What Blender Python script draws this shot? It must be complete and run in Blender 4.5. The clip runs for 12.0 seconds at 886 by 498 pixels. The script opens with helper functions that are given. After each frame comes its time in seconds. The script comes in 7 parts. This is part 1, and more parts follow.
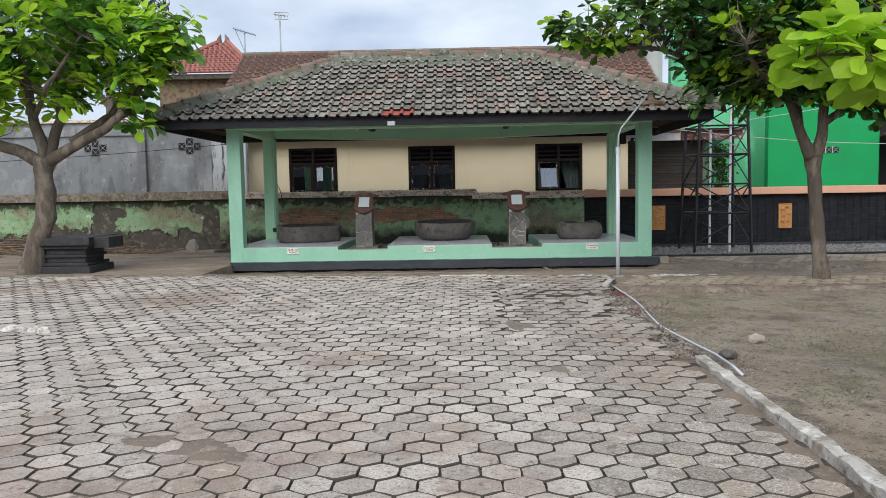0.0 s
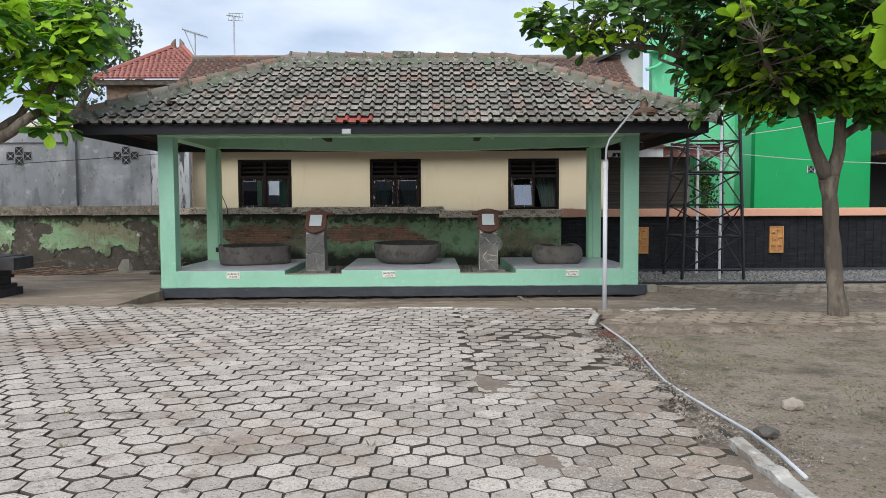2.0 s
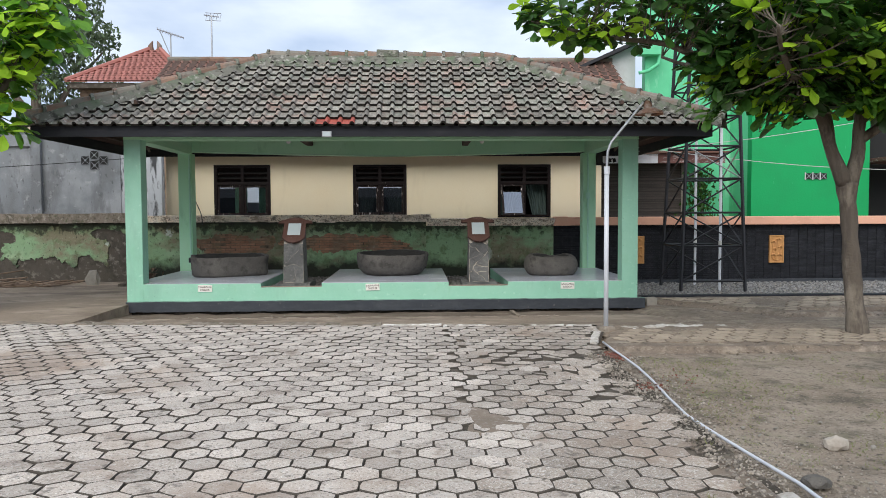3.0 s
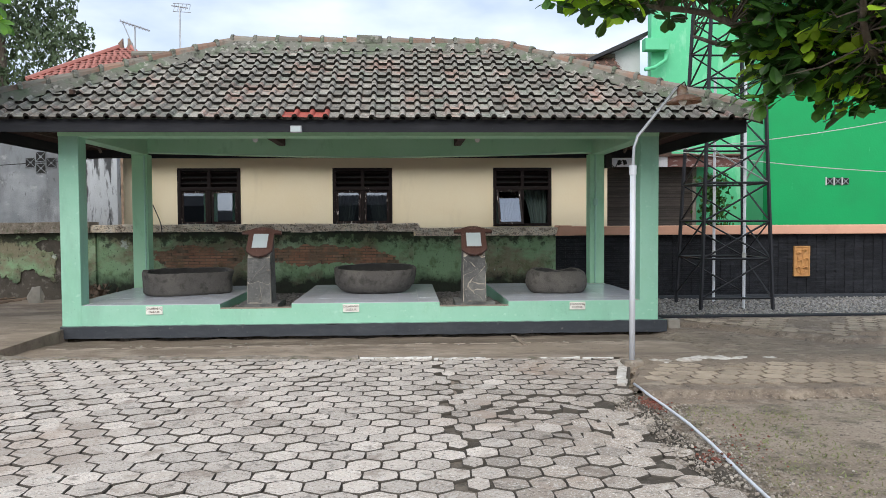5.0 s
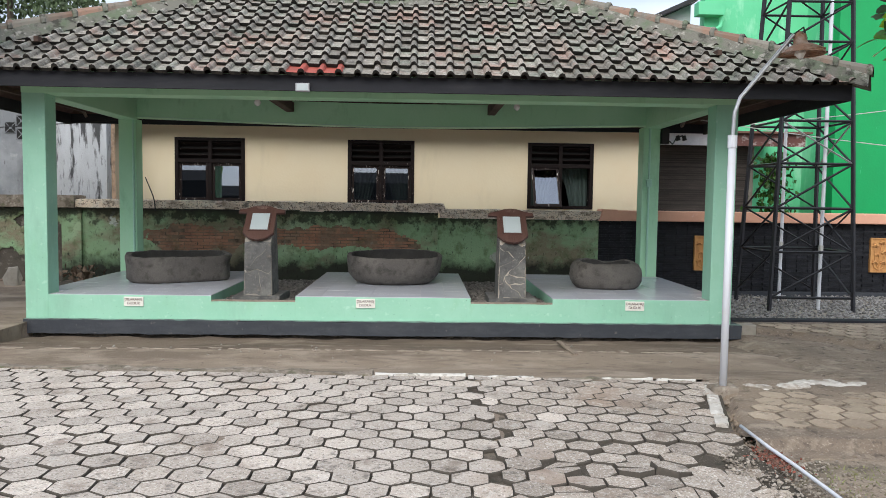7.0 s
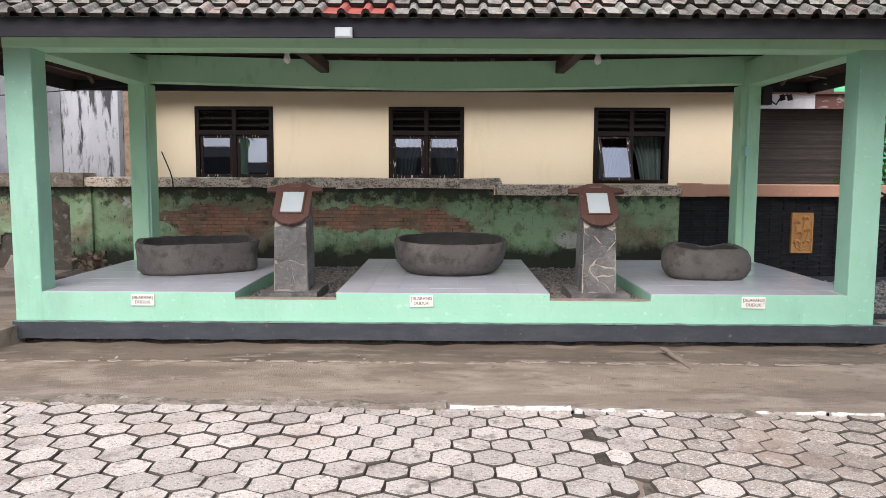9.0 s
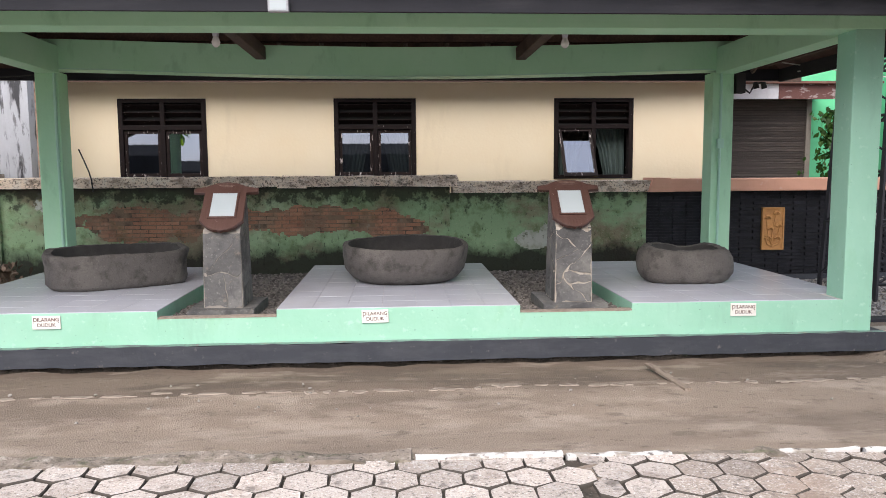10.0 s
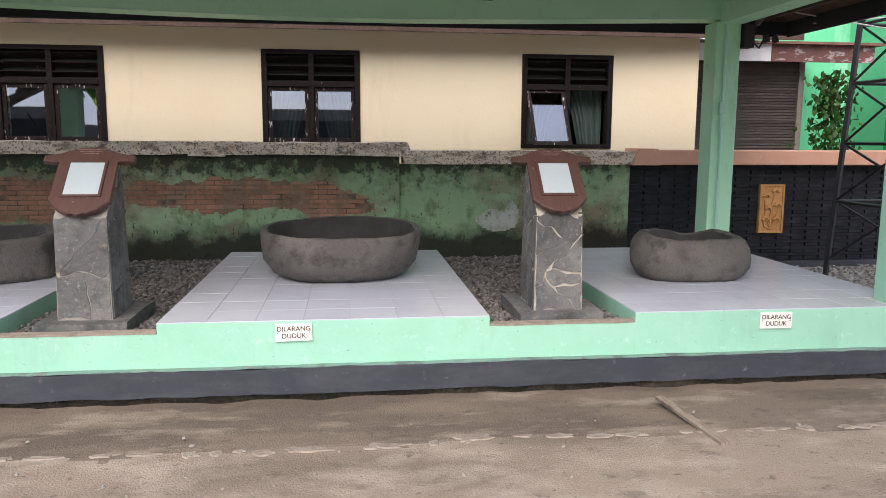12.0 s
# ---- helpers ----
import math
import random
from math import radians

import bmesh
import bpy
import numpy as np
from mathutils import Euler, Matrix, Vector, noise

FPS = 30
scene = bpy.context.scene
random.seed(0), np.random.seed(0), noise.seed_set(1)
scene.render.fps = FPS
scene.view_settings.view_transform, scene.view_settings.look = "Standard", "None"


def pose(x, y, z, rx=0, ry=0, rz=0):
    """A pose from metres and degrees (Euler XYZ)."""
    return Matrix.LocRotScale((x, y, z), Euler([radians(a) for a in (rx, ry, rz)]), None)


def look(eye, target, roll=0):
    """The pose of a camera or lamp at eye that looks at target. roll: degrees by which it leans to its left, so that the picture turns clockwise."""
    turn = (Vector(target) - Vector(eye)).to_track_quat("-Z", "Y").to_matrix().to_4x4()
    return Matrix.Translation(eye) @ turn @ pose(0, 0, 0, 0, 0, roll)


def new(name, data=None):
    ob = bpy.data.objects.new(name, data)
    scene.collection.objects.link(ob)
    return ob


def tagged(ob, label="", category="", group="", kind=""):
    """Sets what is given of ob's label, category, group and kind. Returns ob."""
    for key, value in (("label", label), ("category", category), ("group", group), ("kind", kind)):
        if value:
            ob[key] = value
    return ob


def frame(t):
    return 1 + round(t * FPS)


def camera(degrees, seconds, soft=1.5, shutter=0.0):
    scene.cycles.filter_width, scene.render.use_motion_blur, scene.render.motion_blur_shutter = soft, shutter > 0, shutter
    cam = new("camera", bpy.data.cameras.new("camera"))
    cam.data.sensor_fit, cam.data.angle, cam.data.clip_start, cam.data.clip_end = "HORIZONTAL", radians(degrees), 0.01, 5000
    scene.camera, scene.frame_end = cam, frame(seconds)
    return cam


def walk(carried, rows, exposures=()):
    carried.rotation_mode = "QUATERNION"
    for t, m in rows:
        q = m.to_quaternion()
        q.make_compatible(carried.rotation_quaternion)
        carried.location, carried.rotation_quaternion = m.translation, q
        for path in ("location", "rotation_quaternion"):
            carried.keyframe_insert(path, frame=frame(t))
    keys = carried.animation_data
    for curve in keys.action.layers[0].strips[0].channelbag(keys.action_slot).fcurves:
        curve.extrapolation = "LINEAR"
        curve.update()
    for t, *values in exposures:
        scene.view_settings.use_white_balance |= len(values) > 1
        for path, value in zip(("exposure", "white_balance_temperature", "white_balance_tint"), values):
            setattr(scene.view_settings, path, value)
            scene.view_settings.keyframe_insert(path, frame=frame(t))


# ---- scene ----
cam = camera(60.8, 12.0, 0.5)
PATH = [
    (0, (-0.011, -1.227, 1.595), (-0.059, 0.766, 1.439), -1.0),
    (0.5, (0.056, -0.79, 1.63), (0.018, 1.203, 1.468), -0.9),
    (1, (0.052, -0.357, 1.624), (0.036, 1.637, 1.476), -0.8),
    (1.5, (0.069, 0.076, 1.611), (0.076, 2.071, 1.478), -0.6),
    (2, (0.096, 0.523, 1.631), (0.128, 2.519, 1.516), -0.3),
    (2.5, (0.082, 0.966, 1.633), (0.136, 2.963, 1.532), -0.2),
    (2.7, (0.076, 1.122, 1.636), (0.138, 3.118, 1.538), -0.2),
    (4.3, (0.07, 2.506, 1.654), (0.163, 4.502, 1.565), -0.5),
    (4.5, (0.076, 2.692, 1.64), (0.169, 4.688, 1.557), -0.3),
    (5, (0.12, 3.115, 1.654), (0.221, 5.111, 1.579), -0.3),
    (5.5, (0.131, 3.587, 1.663), (0.237, 5.583, 1.589), -0.0),
    (6, (0.139, 4.032, 1.633), (0.244, 6.028, 1.55), 0.5),
    (6.5, (0.113, 4.435, 1.642), (0.207, 6.43, 1.538), 0.7),
    (7, (0.008, 4.852, 1.667), (0.066, 6.847, 1.538), 0.8),
    (7.5, (-0.095, 5.294, 1.641), (-0.106, 7.287, 1.477), 1.1),
    (7.7, (-0.153, 5.469, 1.648), (-0.194, 7.462, 1.477), 1.3),
    (9.3, (-0.417, 6.812, 1.651), (-0.408, 8.802, 1.453), -0.5),
    (9.5, (-0.439, 7.01, 1.632), (-0.385, 8.999, 1.432), -0.4),
    (10, (-0.449, 7.435, 1.654), (-0.329, 9.421, 1.45), -0.4),
    (10.5, (-0.395, 7.902, 1.654), (-0.214, 9.882, 1.44), -0.2),
    (11, (-0.351, 8.294, 1.619), (-0.119, 10.267, 1.386), 0.1),
    (11.5, (-0.335, 8.698, 1.65), (-0.083, 10.665, 1.39), 0.2),
    (12, (-0.284, 9.126, 1.627), (-0.042, 11.091, 1.343), 0.3),
]
EXPOSURES = [(0, 0.41, 6500, 8), (2.5, 0.53, 6450, 8), (5.5, 0.7, 6450, 8), (7.5, 0.83, 6550, 10), (9.5, 1.17, 6650, 17), (10.5, 1.2, 6650, 16), (12, 1.22, 6650, 16)]
walk(cam, [(t, look(eye, target, roll)) for t, eye, target, roll in PATH], EXPOSURES)

# ---- world and sun ----
def node_tree(owner):
    owner.use_nodes = True
    nt = owner.node_tree
    nt.nodes.clear()
    return nt, nt.nodes, nt.links


world = bpy.data.worlds.new("sky")
scene.world = world
nt, N, L = node_tree(world)
sky = N.new("ShaderNodeTexSky")
sky.sky_type, sky.sun_disc = "NISHITA", False
sky.sun_elevation, sky.sun_rotation = radians(41), radians(195)
coords = N.new("ShaderNodeTexCoord")
cloud = N.new("ShaderNodeTexNoise")
cloud.inputs["Scale"].default_value, cloud.inputs["Detail"].default_value = 4.2, 6
stretch = N.new("ShaderNodeMapping")
stretch.inputs["Scale"].default_value = (1, 1, 2.6)
L.new(coords.outputs["Generated"], stretch.inputs["Vector"])
L.new(stretch.outputs["Vector"], cloud.inputs["Vector"])
ramp = N.new("ShaderNodeValToRGB")
ramp.color_ramp.elements[0].position, ramp.color_ramp.elements[0].color = 0.36, (3.7, 4.35, 5.7, 1)
ramp.color_ramp.elements[1].position, ramp.color_ramp.elements[1].color = 0.64, (6.6, 7.0, 7.8, 1)
L.new(cloud.outputs["Fac"], ramp.inputs["Fac"])
mix = N.new("ShaderNodeMix")
mix.data_type = "RGBA"
mix.inputs["Factor"].default_value = 0.8
L.new(sky.outputs["Color"], mix.inputs["A"])
L.new(ramp.outputs["Color"], mix.inputs["B"])
back = N.new("ShaderNodeBackground")
back.inputs["Strength"].default_value = 0.108
L.new(mix.outputs["Result"], back.inputs["Color"])
L.new(back.outputs["Background"], N.new("ShaderNodeOutputWorld").inputs["Surface"])
sun = new("sun", bpy.data.lights.new("sun", "SUN"))
sun.data.energy, sun.data.angle, sun.data.color = 1.9, radians(55), (1, 0.95, 0.88)
sun.matrix_world = look((0, 0, 20), (5, 18, 4))


# ---- materials ----
def material(name, base, rough=0.8, spots=(), bump=0.3, bump_scale=60, metal=0.0, vary=0.0, island=0.0, spec=0.4, trans=0.0, coat=0.0, bands=()):
    """base: colour; spots: (colour, scale, low, high, strength, stretch) of noise that is laid over it in turn; bands: (colour, height, fade, ragged, scale, strength) of growth below that height, or above it where fade is negative."""
    m = bpy.data.materials.new(name)
    nt, N, L = node_tree(m)
    out = N.new("ShaderNodeOutputMaterial")
    p = N.new("ShaderNodeBsdfPrincipled")
    L.new(p.outputs["BSDF"], out.inputs["Surface"])
    p.inputs["Roughness"].default_value, p.inputs["Metallic"].default_value = rough, metal
    p.inputs["Specular IOR Level"].default_value = spec
    p.inputs["Coat Weight"].default_value = coat
    tc = N.new("ShaderNodeTexCoord")
    geo = N.new("ShaderNodeNewGeometry")
    rgb = N.new("ShaderNodeRGB")
    rgb.outputs[0].default_value = (*base, 1)
    colour = rgb.outputs[0]
    for i, (c, scale, low, high, strength, squash) in enumerate(spots):
        mp = N.new("ShaderNodeMapping")
        mp.inputs["Scale"].default_value = squash
        mp.inputs["Location"].default_value = (3.1 * i, 7.7 * i, 1.3 * i)
        L.new(geo.outputs["Position"], mp.inputs["Vector"])
        n = N.new("ShaderNodeTexNoise")
        n.inputs["Scale"].default_value, n.inputs["Detail"].default_value, n.inputs["Roughness"].default_value = scale, 5, 0.62
        L.new(mp.outputs["Vector"], n.inputs["Vector"])
        r = N.new("ShaderNodeMapRange")
        r.inputs["From Min"].default_value, r.inputs["From Max"].default_value = low, high
        r.inputs["To Max"].default_value = strength
        L.new(n.outputs["Fac"], r.inputs["Value"])
        mx = N.new("ShaderNodeMix")
        mx.data_type = "RGBA"
        L.new(r.outputs["Result"], mx.inputs["Factor"])
        L.new(colour, mx.inputs["A"])
        mx.inputs["B"].default_value = (*c, 1)
        colour = mx.outputs["Result"]
    for i, (c, height, fade, ragged, scale, strength) in enumerate(bands):
        mp = N.new("ShaderNodeMapping")
        mp.inputs["Location"].default_value = (5.3 * i, 2.1, 4.4 * i)
        L.new(geo.outputs["Position"], mp.inputs["Vector"])
        n = N.new("ShaderNodeTexNoise")
        n.inputs["Scale"].default_value, n.inputs["Detail"].default_value, n.inputs["Roughness"].default_value = scale, 6, 0.65
        L.new(mp.outputs["Vector"], n.inputs["Vector"])
        sep = N.new("ShaderNodeSeparateXYZ")
        L.new(geo.outputs["Position"], sep.inputs["Vector"])
        w = N.new("ShaderNodeMath")
        w.operation = "MULTIPLY_ADD"
        L.new(n.outputs["Fac"], w.inputs[0])
        w.inputs[1].default_value = 2 * ragged
        L.new(sep.outputs["Z"], w.inputs[2])
        r = N.new("ShaderNodeMapRange")
        r.inputs["From Min"].default_value, r.inputs["From Max"].default_value = height + ragged, height + ragged - fade
        r.inputs["To Max"].default_value = strength
        L.new(w.outputs["Value"], r.inputs["Value"])
        mx = N.new("ShaderNodeMix")
        mx.data_type = "RGBA"
        L.new(r.outputs["Result"], mx.inputs["Factor"])
        L.new(colour, mx.inputs["A"])
        mx.inputs["B"].default_value = (*c, 1)
        colour = mx.outputs["Result"]
    for amount, source in ((vary, "object"), (island, "island")):
        if amount:
            src = N.new("ShaderNodeObjectInfo").outputs["Random"] if source == "object" else geo.outputs["Random Per Island"]
            r = N.new("ShaderNodeMapRange")
            r.inputs["To Min"].default_value, r.inputs["To Max"].default_value = 1 - amount, 1 + amount
            L.new(src, r.inputs["Value"])
            hsv = N.new("ShaderNodeHueSaturation")
            L.new(r.outputs["Result"], hsv.inputs["Value"])
            L.new(colour, hsv.inputs["Color"])
            colour = hsv.outputs["Color"]
    L.new(colour, p.inputs["Base Color"])
    if bump:
        n = N.new("ShaderNodeTexNoise")
        n.inputs["Scale"].default_value, n.inputs["Detail"].default_value = bump_scale, 4
        L.new(geo.outputs["Position"], n.inputs["Vector"])
        b = N.new("ShaderNodeBump")
        b.inputs["Strength"].default_value, b.inputs["Distance"].default_value = bump, 0.01
        L.new(n.outputs["Fac"], b.inputs["Height"])
        L.new(b.outputs["Normal"], p.inputs["Normal"])
    if trans:
        t = N.new("ShaderNodeBsdfTranslucent")
        L.new(colour, t.inputs["Color"])
        ms = N.new("ShaderNodeMixShader")
        ms.inputs["Fac"].default_value = trans
        L.new(p.outputs["BSDF"], ms.inputs[1])
        L.new(t.outputs["BSDF"], ms.inputs[2])
        L.new(ms.outputs["Shader"], out.inputs["Surface"])
    return m


U = (1, 1, 1)
PAVER_SPOTS = [((0.33, 0.275, 0.228), 1.1, 0.47, 0.68, 0.7, U), ((0.74, 0.71, 0.67), 75, 0.53, 0.64, 0.7, U), ((0.1, 0.088, 0.075), 55, 0.55, 0.65, 0.75, U), ((0.2, 0.152, 0.118), 3.4, 0.57, 0.69, 0.65, U), ((0.3, 0.22, 0.165), 0.5, 0.52, 0.64, 0.7, U), ((0.1, 0.088, 0.075), 10, 0.58, 0.68, 0.65, U), ((0.56, 0.52, 0.475), 13, 0.57, 0.66, 0.6, U)]
PAVER = material("concrete_paver", (0.52, 0.455, 0.397), 0.9, PAVER_SPOTS, 1.0, 85, vary=0.17)
PAVER_FAR = material("concrete_paver_joined", (0.52, 0.455, 0.397), 0.9, PAVER_SPOTS, 1.0, 85, island=0.17)
PAVER_MUD = material("muddy_concrete_paver", (0.35, 0.297, 0.25), 0.92, PAVER_SPOTS[1:], 1.0, 85, vary=0.2)
PAVER_MUD_FAR = material("muddy_concrete_paver_joined", (0.35, 0.297, 0.25), 0.92, PAVER_SPOTS[1:], 1.0, 85, island=0.2)
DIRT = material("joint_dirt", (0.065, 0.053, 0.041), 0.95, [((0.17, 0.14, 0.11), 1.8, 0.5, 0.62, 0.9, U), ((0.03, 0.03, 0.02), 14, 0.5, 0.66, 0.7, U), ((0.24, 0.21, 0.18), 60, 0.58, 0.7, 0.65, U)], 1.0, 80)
SOIL = material("bare_soil", (0.24, 0.19, 0.145), 0.95, [((0.32, 0.265, 0.21), 1.1, 0.42, 0.62, 0.8, U), ((0.085, 0.07, 0.05), 2.6, 0.5, 0.66, 0.75, U), ((0.15, 0.16, 0.075), 4.5, 0.55, 0.7, 0.45, U), ((0.05, 0.04, 0.032), 22, 0.55, 0.66, 0.8, U), ((0.42, 0.37, 0.31), 48, 0.58, 0.67, 0.7, U), ((0.05, 0.04, 0.03), 65, 0.57, 0.66, 0.7, U)], 1.0, 45)
APRON = material("stained_cement", (0.275, 0.216, 0.164), 0.9, [((0.15, 0.113, 0.085), 0.7, 0.47, 0.6, 0.7, (0.6, 1.4, 1)), ((0.42, 0.345, 0.275), 1.8, 0.5, 0.64, 0.6, (0.8, 1.3, 1)), ((0.13, 0.1, 0.076), 4.5, 0.58, 0.68, 0.6, (0.8, 1.2, 1)), ((0.5, 0.43, 0.36), 60, 0.6, 0.7, 0.45, U), ((0.12, 0.093, 0.072), 110, 0.58, 0.68, 0.5, U), ((0.1, 0.078, 0.06), 17, 0.63, 0.69, 0.7, U)], 0.9, 90)
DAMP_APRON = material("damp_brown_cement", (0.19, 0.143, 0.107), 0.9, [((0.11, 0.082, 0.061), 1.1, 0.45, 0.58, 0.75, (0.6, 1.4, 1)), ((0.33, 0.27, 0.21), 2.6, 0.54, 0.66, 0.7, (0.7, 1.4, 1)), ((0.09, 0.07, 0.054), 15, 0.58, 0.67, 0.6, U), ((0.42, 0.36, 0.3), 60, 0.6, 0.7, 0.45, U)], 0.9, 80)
OLDPAVER = material("mud_stained_paver", (0.35, 0.285, 0.215), 0.95, [((0.27, 0.213, 0.16), 1.6, 0.45, 0.62, 0.8, U), ((0.12, 0.095, 0.07), 8, 0.55, 0.67, 0.75, U), ((0.45, 0.39, 0.32), 50, 0.56, 0.68, 0.6, U)], 1.0, 70, island=0.15)
TAN = material("dusty_tan_cement", (0.225, 0.176, 0.132), 0.95, [((0.16, 0.125, 0.098), 1.3, 0.42, 0.6, 0.85, U), ((0.36, 0.3, 0.235), 3.5, 0.52, 0.66, 0.7, U), ((0.07, 0.055, 0.043), 10, 0.54, 0.66, 0.8, U), ((0.42, 0.36, 0.29), 55, 0.56, 0.68, 0.6, U), ((0.06, 0.048, 0.04), 80, 0.58, 0.68, 0.6, U)], 1.0, 50)
DUST = material("packed_brown_dust", (0.225, 0.178, 0.138), 0.95, [((0.165, 0.132, 0.103), 2, 0.45, 0.62, 0.8, U), ((0.33, 0.3, 0.27), 30, 0.52, 0.68, 0.6, U), ((0.08, 0.07, 0.06), 60, 0.62, 0.7, 0.7, U)], 0.8, 70)
# shade between pavers, put into the colour of the sides along with grime
PAVER_SIDE = material("shaded_grimy_paver_side", (0.075, 0.065, 0.054), 0.95, [((0.1, 0.085, 0.07), 30, 0.45, 0.7, 0.7, U)], 0.4, 60)
DARKSTONE = material("dark_andesite", (0.035, 0.033, 0.031), 0.85, [((0.06, 0.056, 0.052), 6, 0.45, 0.7, 0.7, U)], 0.8, 45)
OLDMORTAR = material("old_pale_mortar", (0.31, 0.26, 0.21), 0.95, [((0.22, 0.175, 0.14), 14, 0.43, 0.62, 0.85, U)], 0.8, 60)
# shade under each tile course, put into the colour of the front edges
TILE_EDGE = material("shaded_tile_edge", (0.02, 0.018, 0.016), 0.95, [((0.1, 0.085, 0.07), 14, 0.5, 0.7, 0.7, U)], 0.4, 60)
KERB = material("old_white_kerb", (0.66, 0.64, 0.6), 0.85, [((0.33, 0.29, 0.24), 6, 0.5, 0.58, 0.9, U), ((0.8, 0.79, 0.76), 24, 0.5, 0.7, 0.5, U), ((0.1, 0.085, 0.07), 16, 0.58, 0.66, 0.85, U)], 0.9, 60)
DIRTYKERB = material("dirty_whitewashed_kerb", (0.5, 0.47, 0.43), 0.9, [((0.27, 0.225, 0.18), 4, 0.48, 0.6, 0.85, U), ((0.7, 0.68, 0.64), 9, 0.53, 0.64, 0.75, U), ((0.08, 0.07, 0.06), 16, 0.6, 0.68, 0.75, U)], 1.0, 60)
RAWKERB = material("worn_concrete_kerb", (0.25, 0.21, 0.17), 0.95, [((0.1, 0.085, 0.06), 5, 0.45, 0.62, 0.85, U), ((0.44, 0.4, 0.34), 12, 0.55, 0.68, 0.7, U), ((0.08, 0.1, 0.04), 9, 0.56, 0.68, 0.6, U), ((0.05, 0.042, 0.035), 30, 0.56, 0.68, 0.8, U)], 1.0, 50)
MINT = material("mint_green_paint", (0.285, 0.56, 0.41), 0.5, [((0.35, 0.615, 0.475), 1.5, 0.4, 0.62, 0.6, U), ((0.26, 0.52, 0.33), 5, 0.58, 0.74, 0.45, (1, 1, 0.4)), ((0.5, 0.74, 0.62), 14, 0.6, 0.7, 0.4, U), ((0.08, 0.12, 0.08), 34, 0.68, 0.73, 0.75, (1, 1, 1.6)), ((0.2, 0.36, 0.27), 2.2, 0.56, 0.7, 0.4, (1, 1, 0.25))], 0.3, 22)
# brighter copy of the mint paint: light bounced under the roof, put into colour
LITMINT = material("bounce_lit_green_paint", (0.41, 0.73, 0.47), 0.55, [((0.47, 0.77, 0.53), 1.2, 0.42, 0.62, 0.6, U), ((0.2, 0.45, 0.24), 5, 0.58, 0.74, 0.45, (1, 1, 0.4)), ((0.5, 0.72, 0.55), 16, 0.63, 0.72, 0.4, U), ((0.08, 0.12, 0.08), 32, 0.7, 0.76, 0.7, U)], 0.3, 22)
LEDGE = material("smeared_paint_ledge", (0.16, 0.27, 0.22), 0.8, [((0.1, 0.105, 0.11), 5, 0.48, 0.6, 0.8, U), ((0.3, 0.26, 0.21), 12, 0.58, 0.68, 0.7, U)], 0.5, 60)
MINT_TRIM = material("pale_mint_paint", (0.42, 0.7, 0.54), 0.5, [((0.25, 0.5, 0.35), 6, 0.55, 0.75, 0.4, U)], 0.2, 40)
PLINTH = material("dark_grey_plinth_paint", (0.038, 0.043, 0.052), 0.75, [((0.066, 0.07, 0.078), 2.5, 0.45, 0.7, 0.7, (1, 1, 3)), ((0.2, 0.18, 0.16), 16, 0.63, 0.75, 0.5, U)], 0.3, 40)
TILE_WHITE = material("white_ceramic_tile", (0.54, 0.56, 0.62), 0.22, [((0.45, 0.45, 0.47), 2.2, 0.45, 0.75, 0.5, U), ((0.4, 0.38, 0.36), 30, 0.66, 0.8, 0.3, U)], 0.04, 20, vary=0.03, spec=0.5)
GROUT = material("grey_grout", (0.46, 0.45, 0.45), 0.9, [((0.24, 0.23, 0.22), 9, 0.5, 0.7, 0.7, U)], 0.3, 60)
ROOF_SPOTS = [((0.34, 0.195, 0.155), 1.9, 0.53, 0.64, 0.7, U), ((0.19, 0.225, 0.18), 2.6, 0.48, 0.64, 0.7, U), ((0.48, 0.465, 0.43), 28, 0.53, 0.64, 0.65, U), ((0.045, 0.042, 0.038), 11, 0.53, 0.66, 0.75, U)]
ROOF_TILE = material("weathered_clay_roof_tile", (0.245, 0.225, 0.195), 0.9, ROOF_SPOTS, 0.8, 70, vary=0.3)
ROOF_TILE_FAR = material("weathered_clay_roof_tile_joined", (0.245, 0.225, 0.195), 0.9, ROOF_SPOTS, 0.8, 70, island=0.3)
RED_TILE = material("new_red_roof_tile", (0.38, 0.085, 0.062), 0.75, [((0.2, 0.07, 0.055), 8, 0.47, 0.66, 0.8, U)], 0.4, 60)
BROWN_TILE = material("old_brown_roof_tile", (0.2, 0.1, 0.075), 0.85, [((0.12, 0.08, 0.065), 2, 0.45, 0.65, 0.8, U), ((0.28, 0.2, 0.16), 7, 0.55, 0.7, 0.6, U)], 0.5, 60, island=0.2)
BRIGHT_TILE = material("salmon_red_roof_tile", (0.42, 0.172, 0.14), 0.8, [((0.32, 0.135, 0.11), 3, 0.45, 0.7, 0.6, U)], 0.4, 50, island=0.15)
MORTAR = material("mossy_ridge_mortar", (0.17, 0.165, 0.14), 0.95, [((0.11, 0.15, 0.09), 3, 0.46, 0.6, 0.75, U), ((0.045, 0.042, 0.035), 7, 0.52, 0.64, 0.85, U), ((0.42, 0.4, 0.36), 10, 0.57, 0.65, 0.65, U), ((0.3, 0.15, 0.11), 2.2, 0.62, 0.7, 0.6, U)], 1.0, 40)
RIDGE = material("ridge_cap_tile", (0.24, 0.15, 0.11), 0.9, [((0.21, 0.2, 0.17), 2, 0.42, 0.58, 0.9, U), ((0.12, 0.11, 0.09), 12, 0.55, 0.7, 0.8, U)], 0.6, 50, vary=0.25)
FASCIA = material("black_painted_fascia", (0.012, 0.013, 0.018), 0.75, [((0.03, 0.03, 0.035), 3, 0.5, 0.7, 0.6, (0.5, 1, 3)), ((0.3, 0.29, 0.27), 30, 0.72, 0.8, 0.4, U)], 0.2, 30)
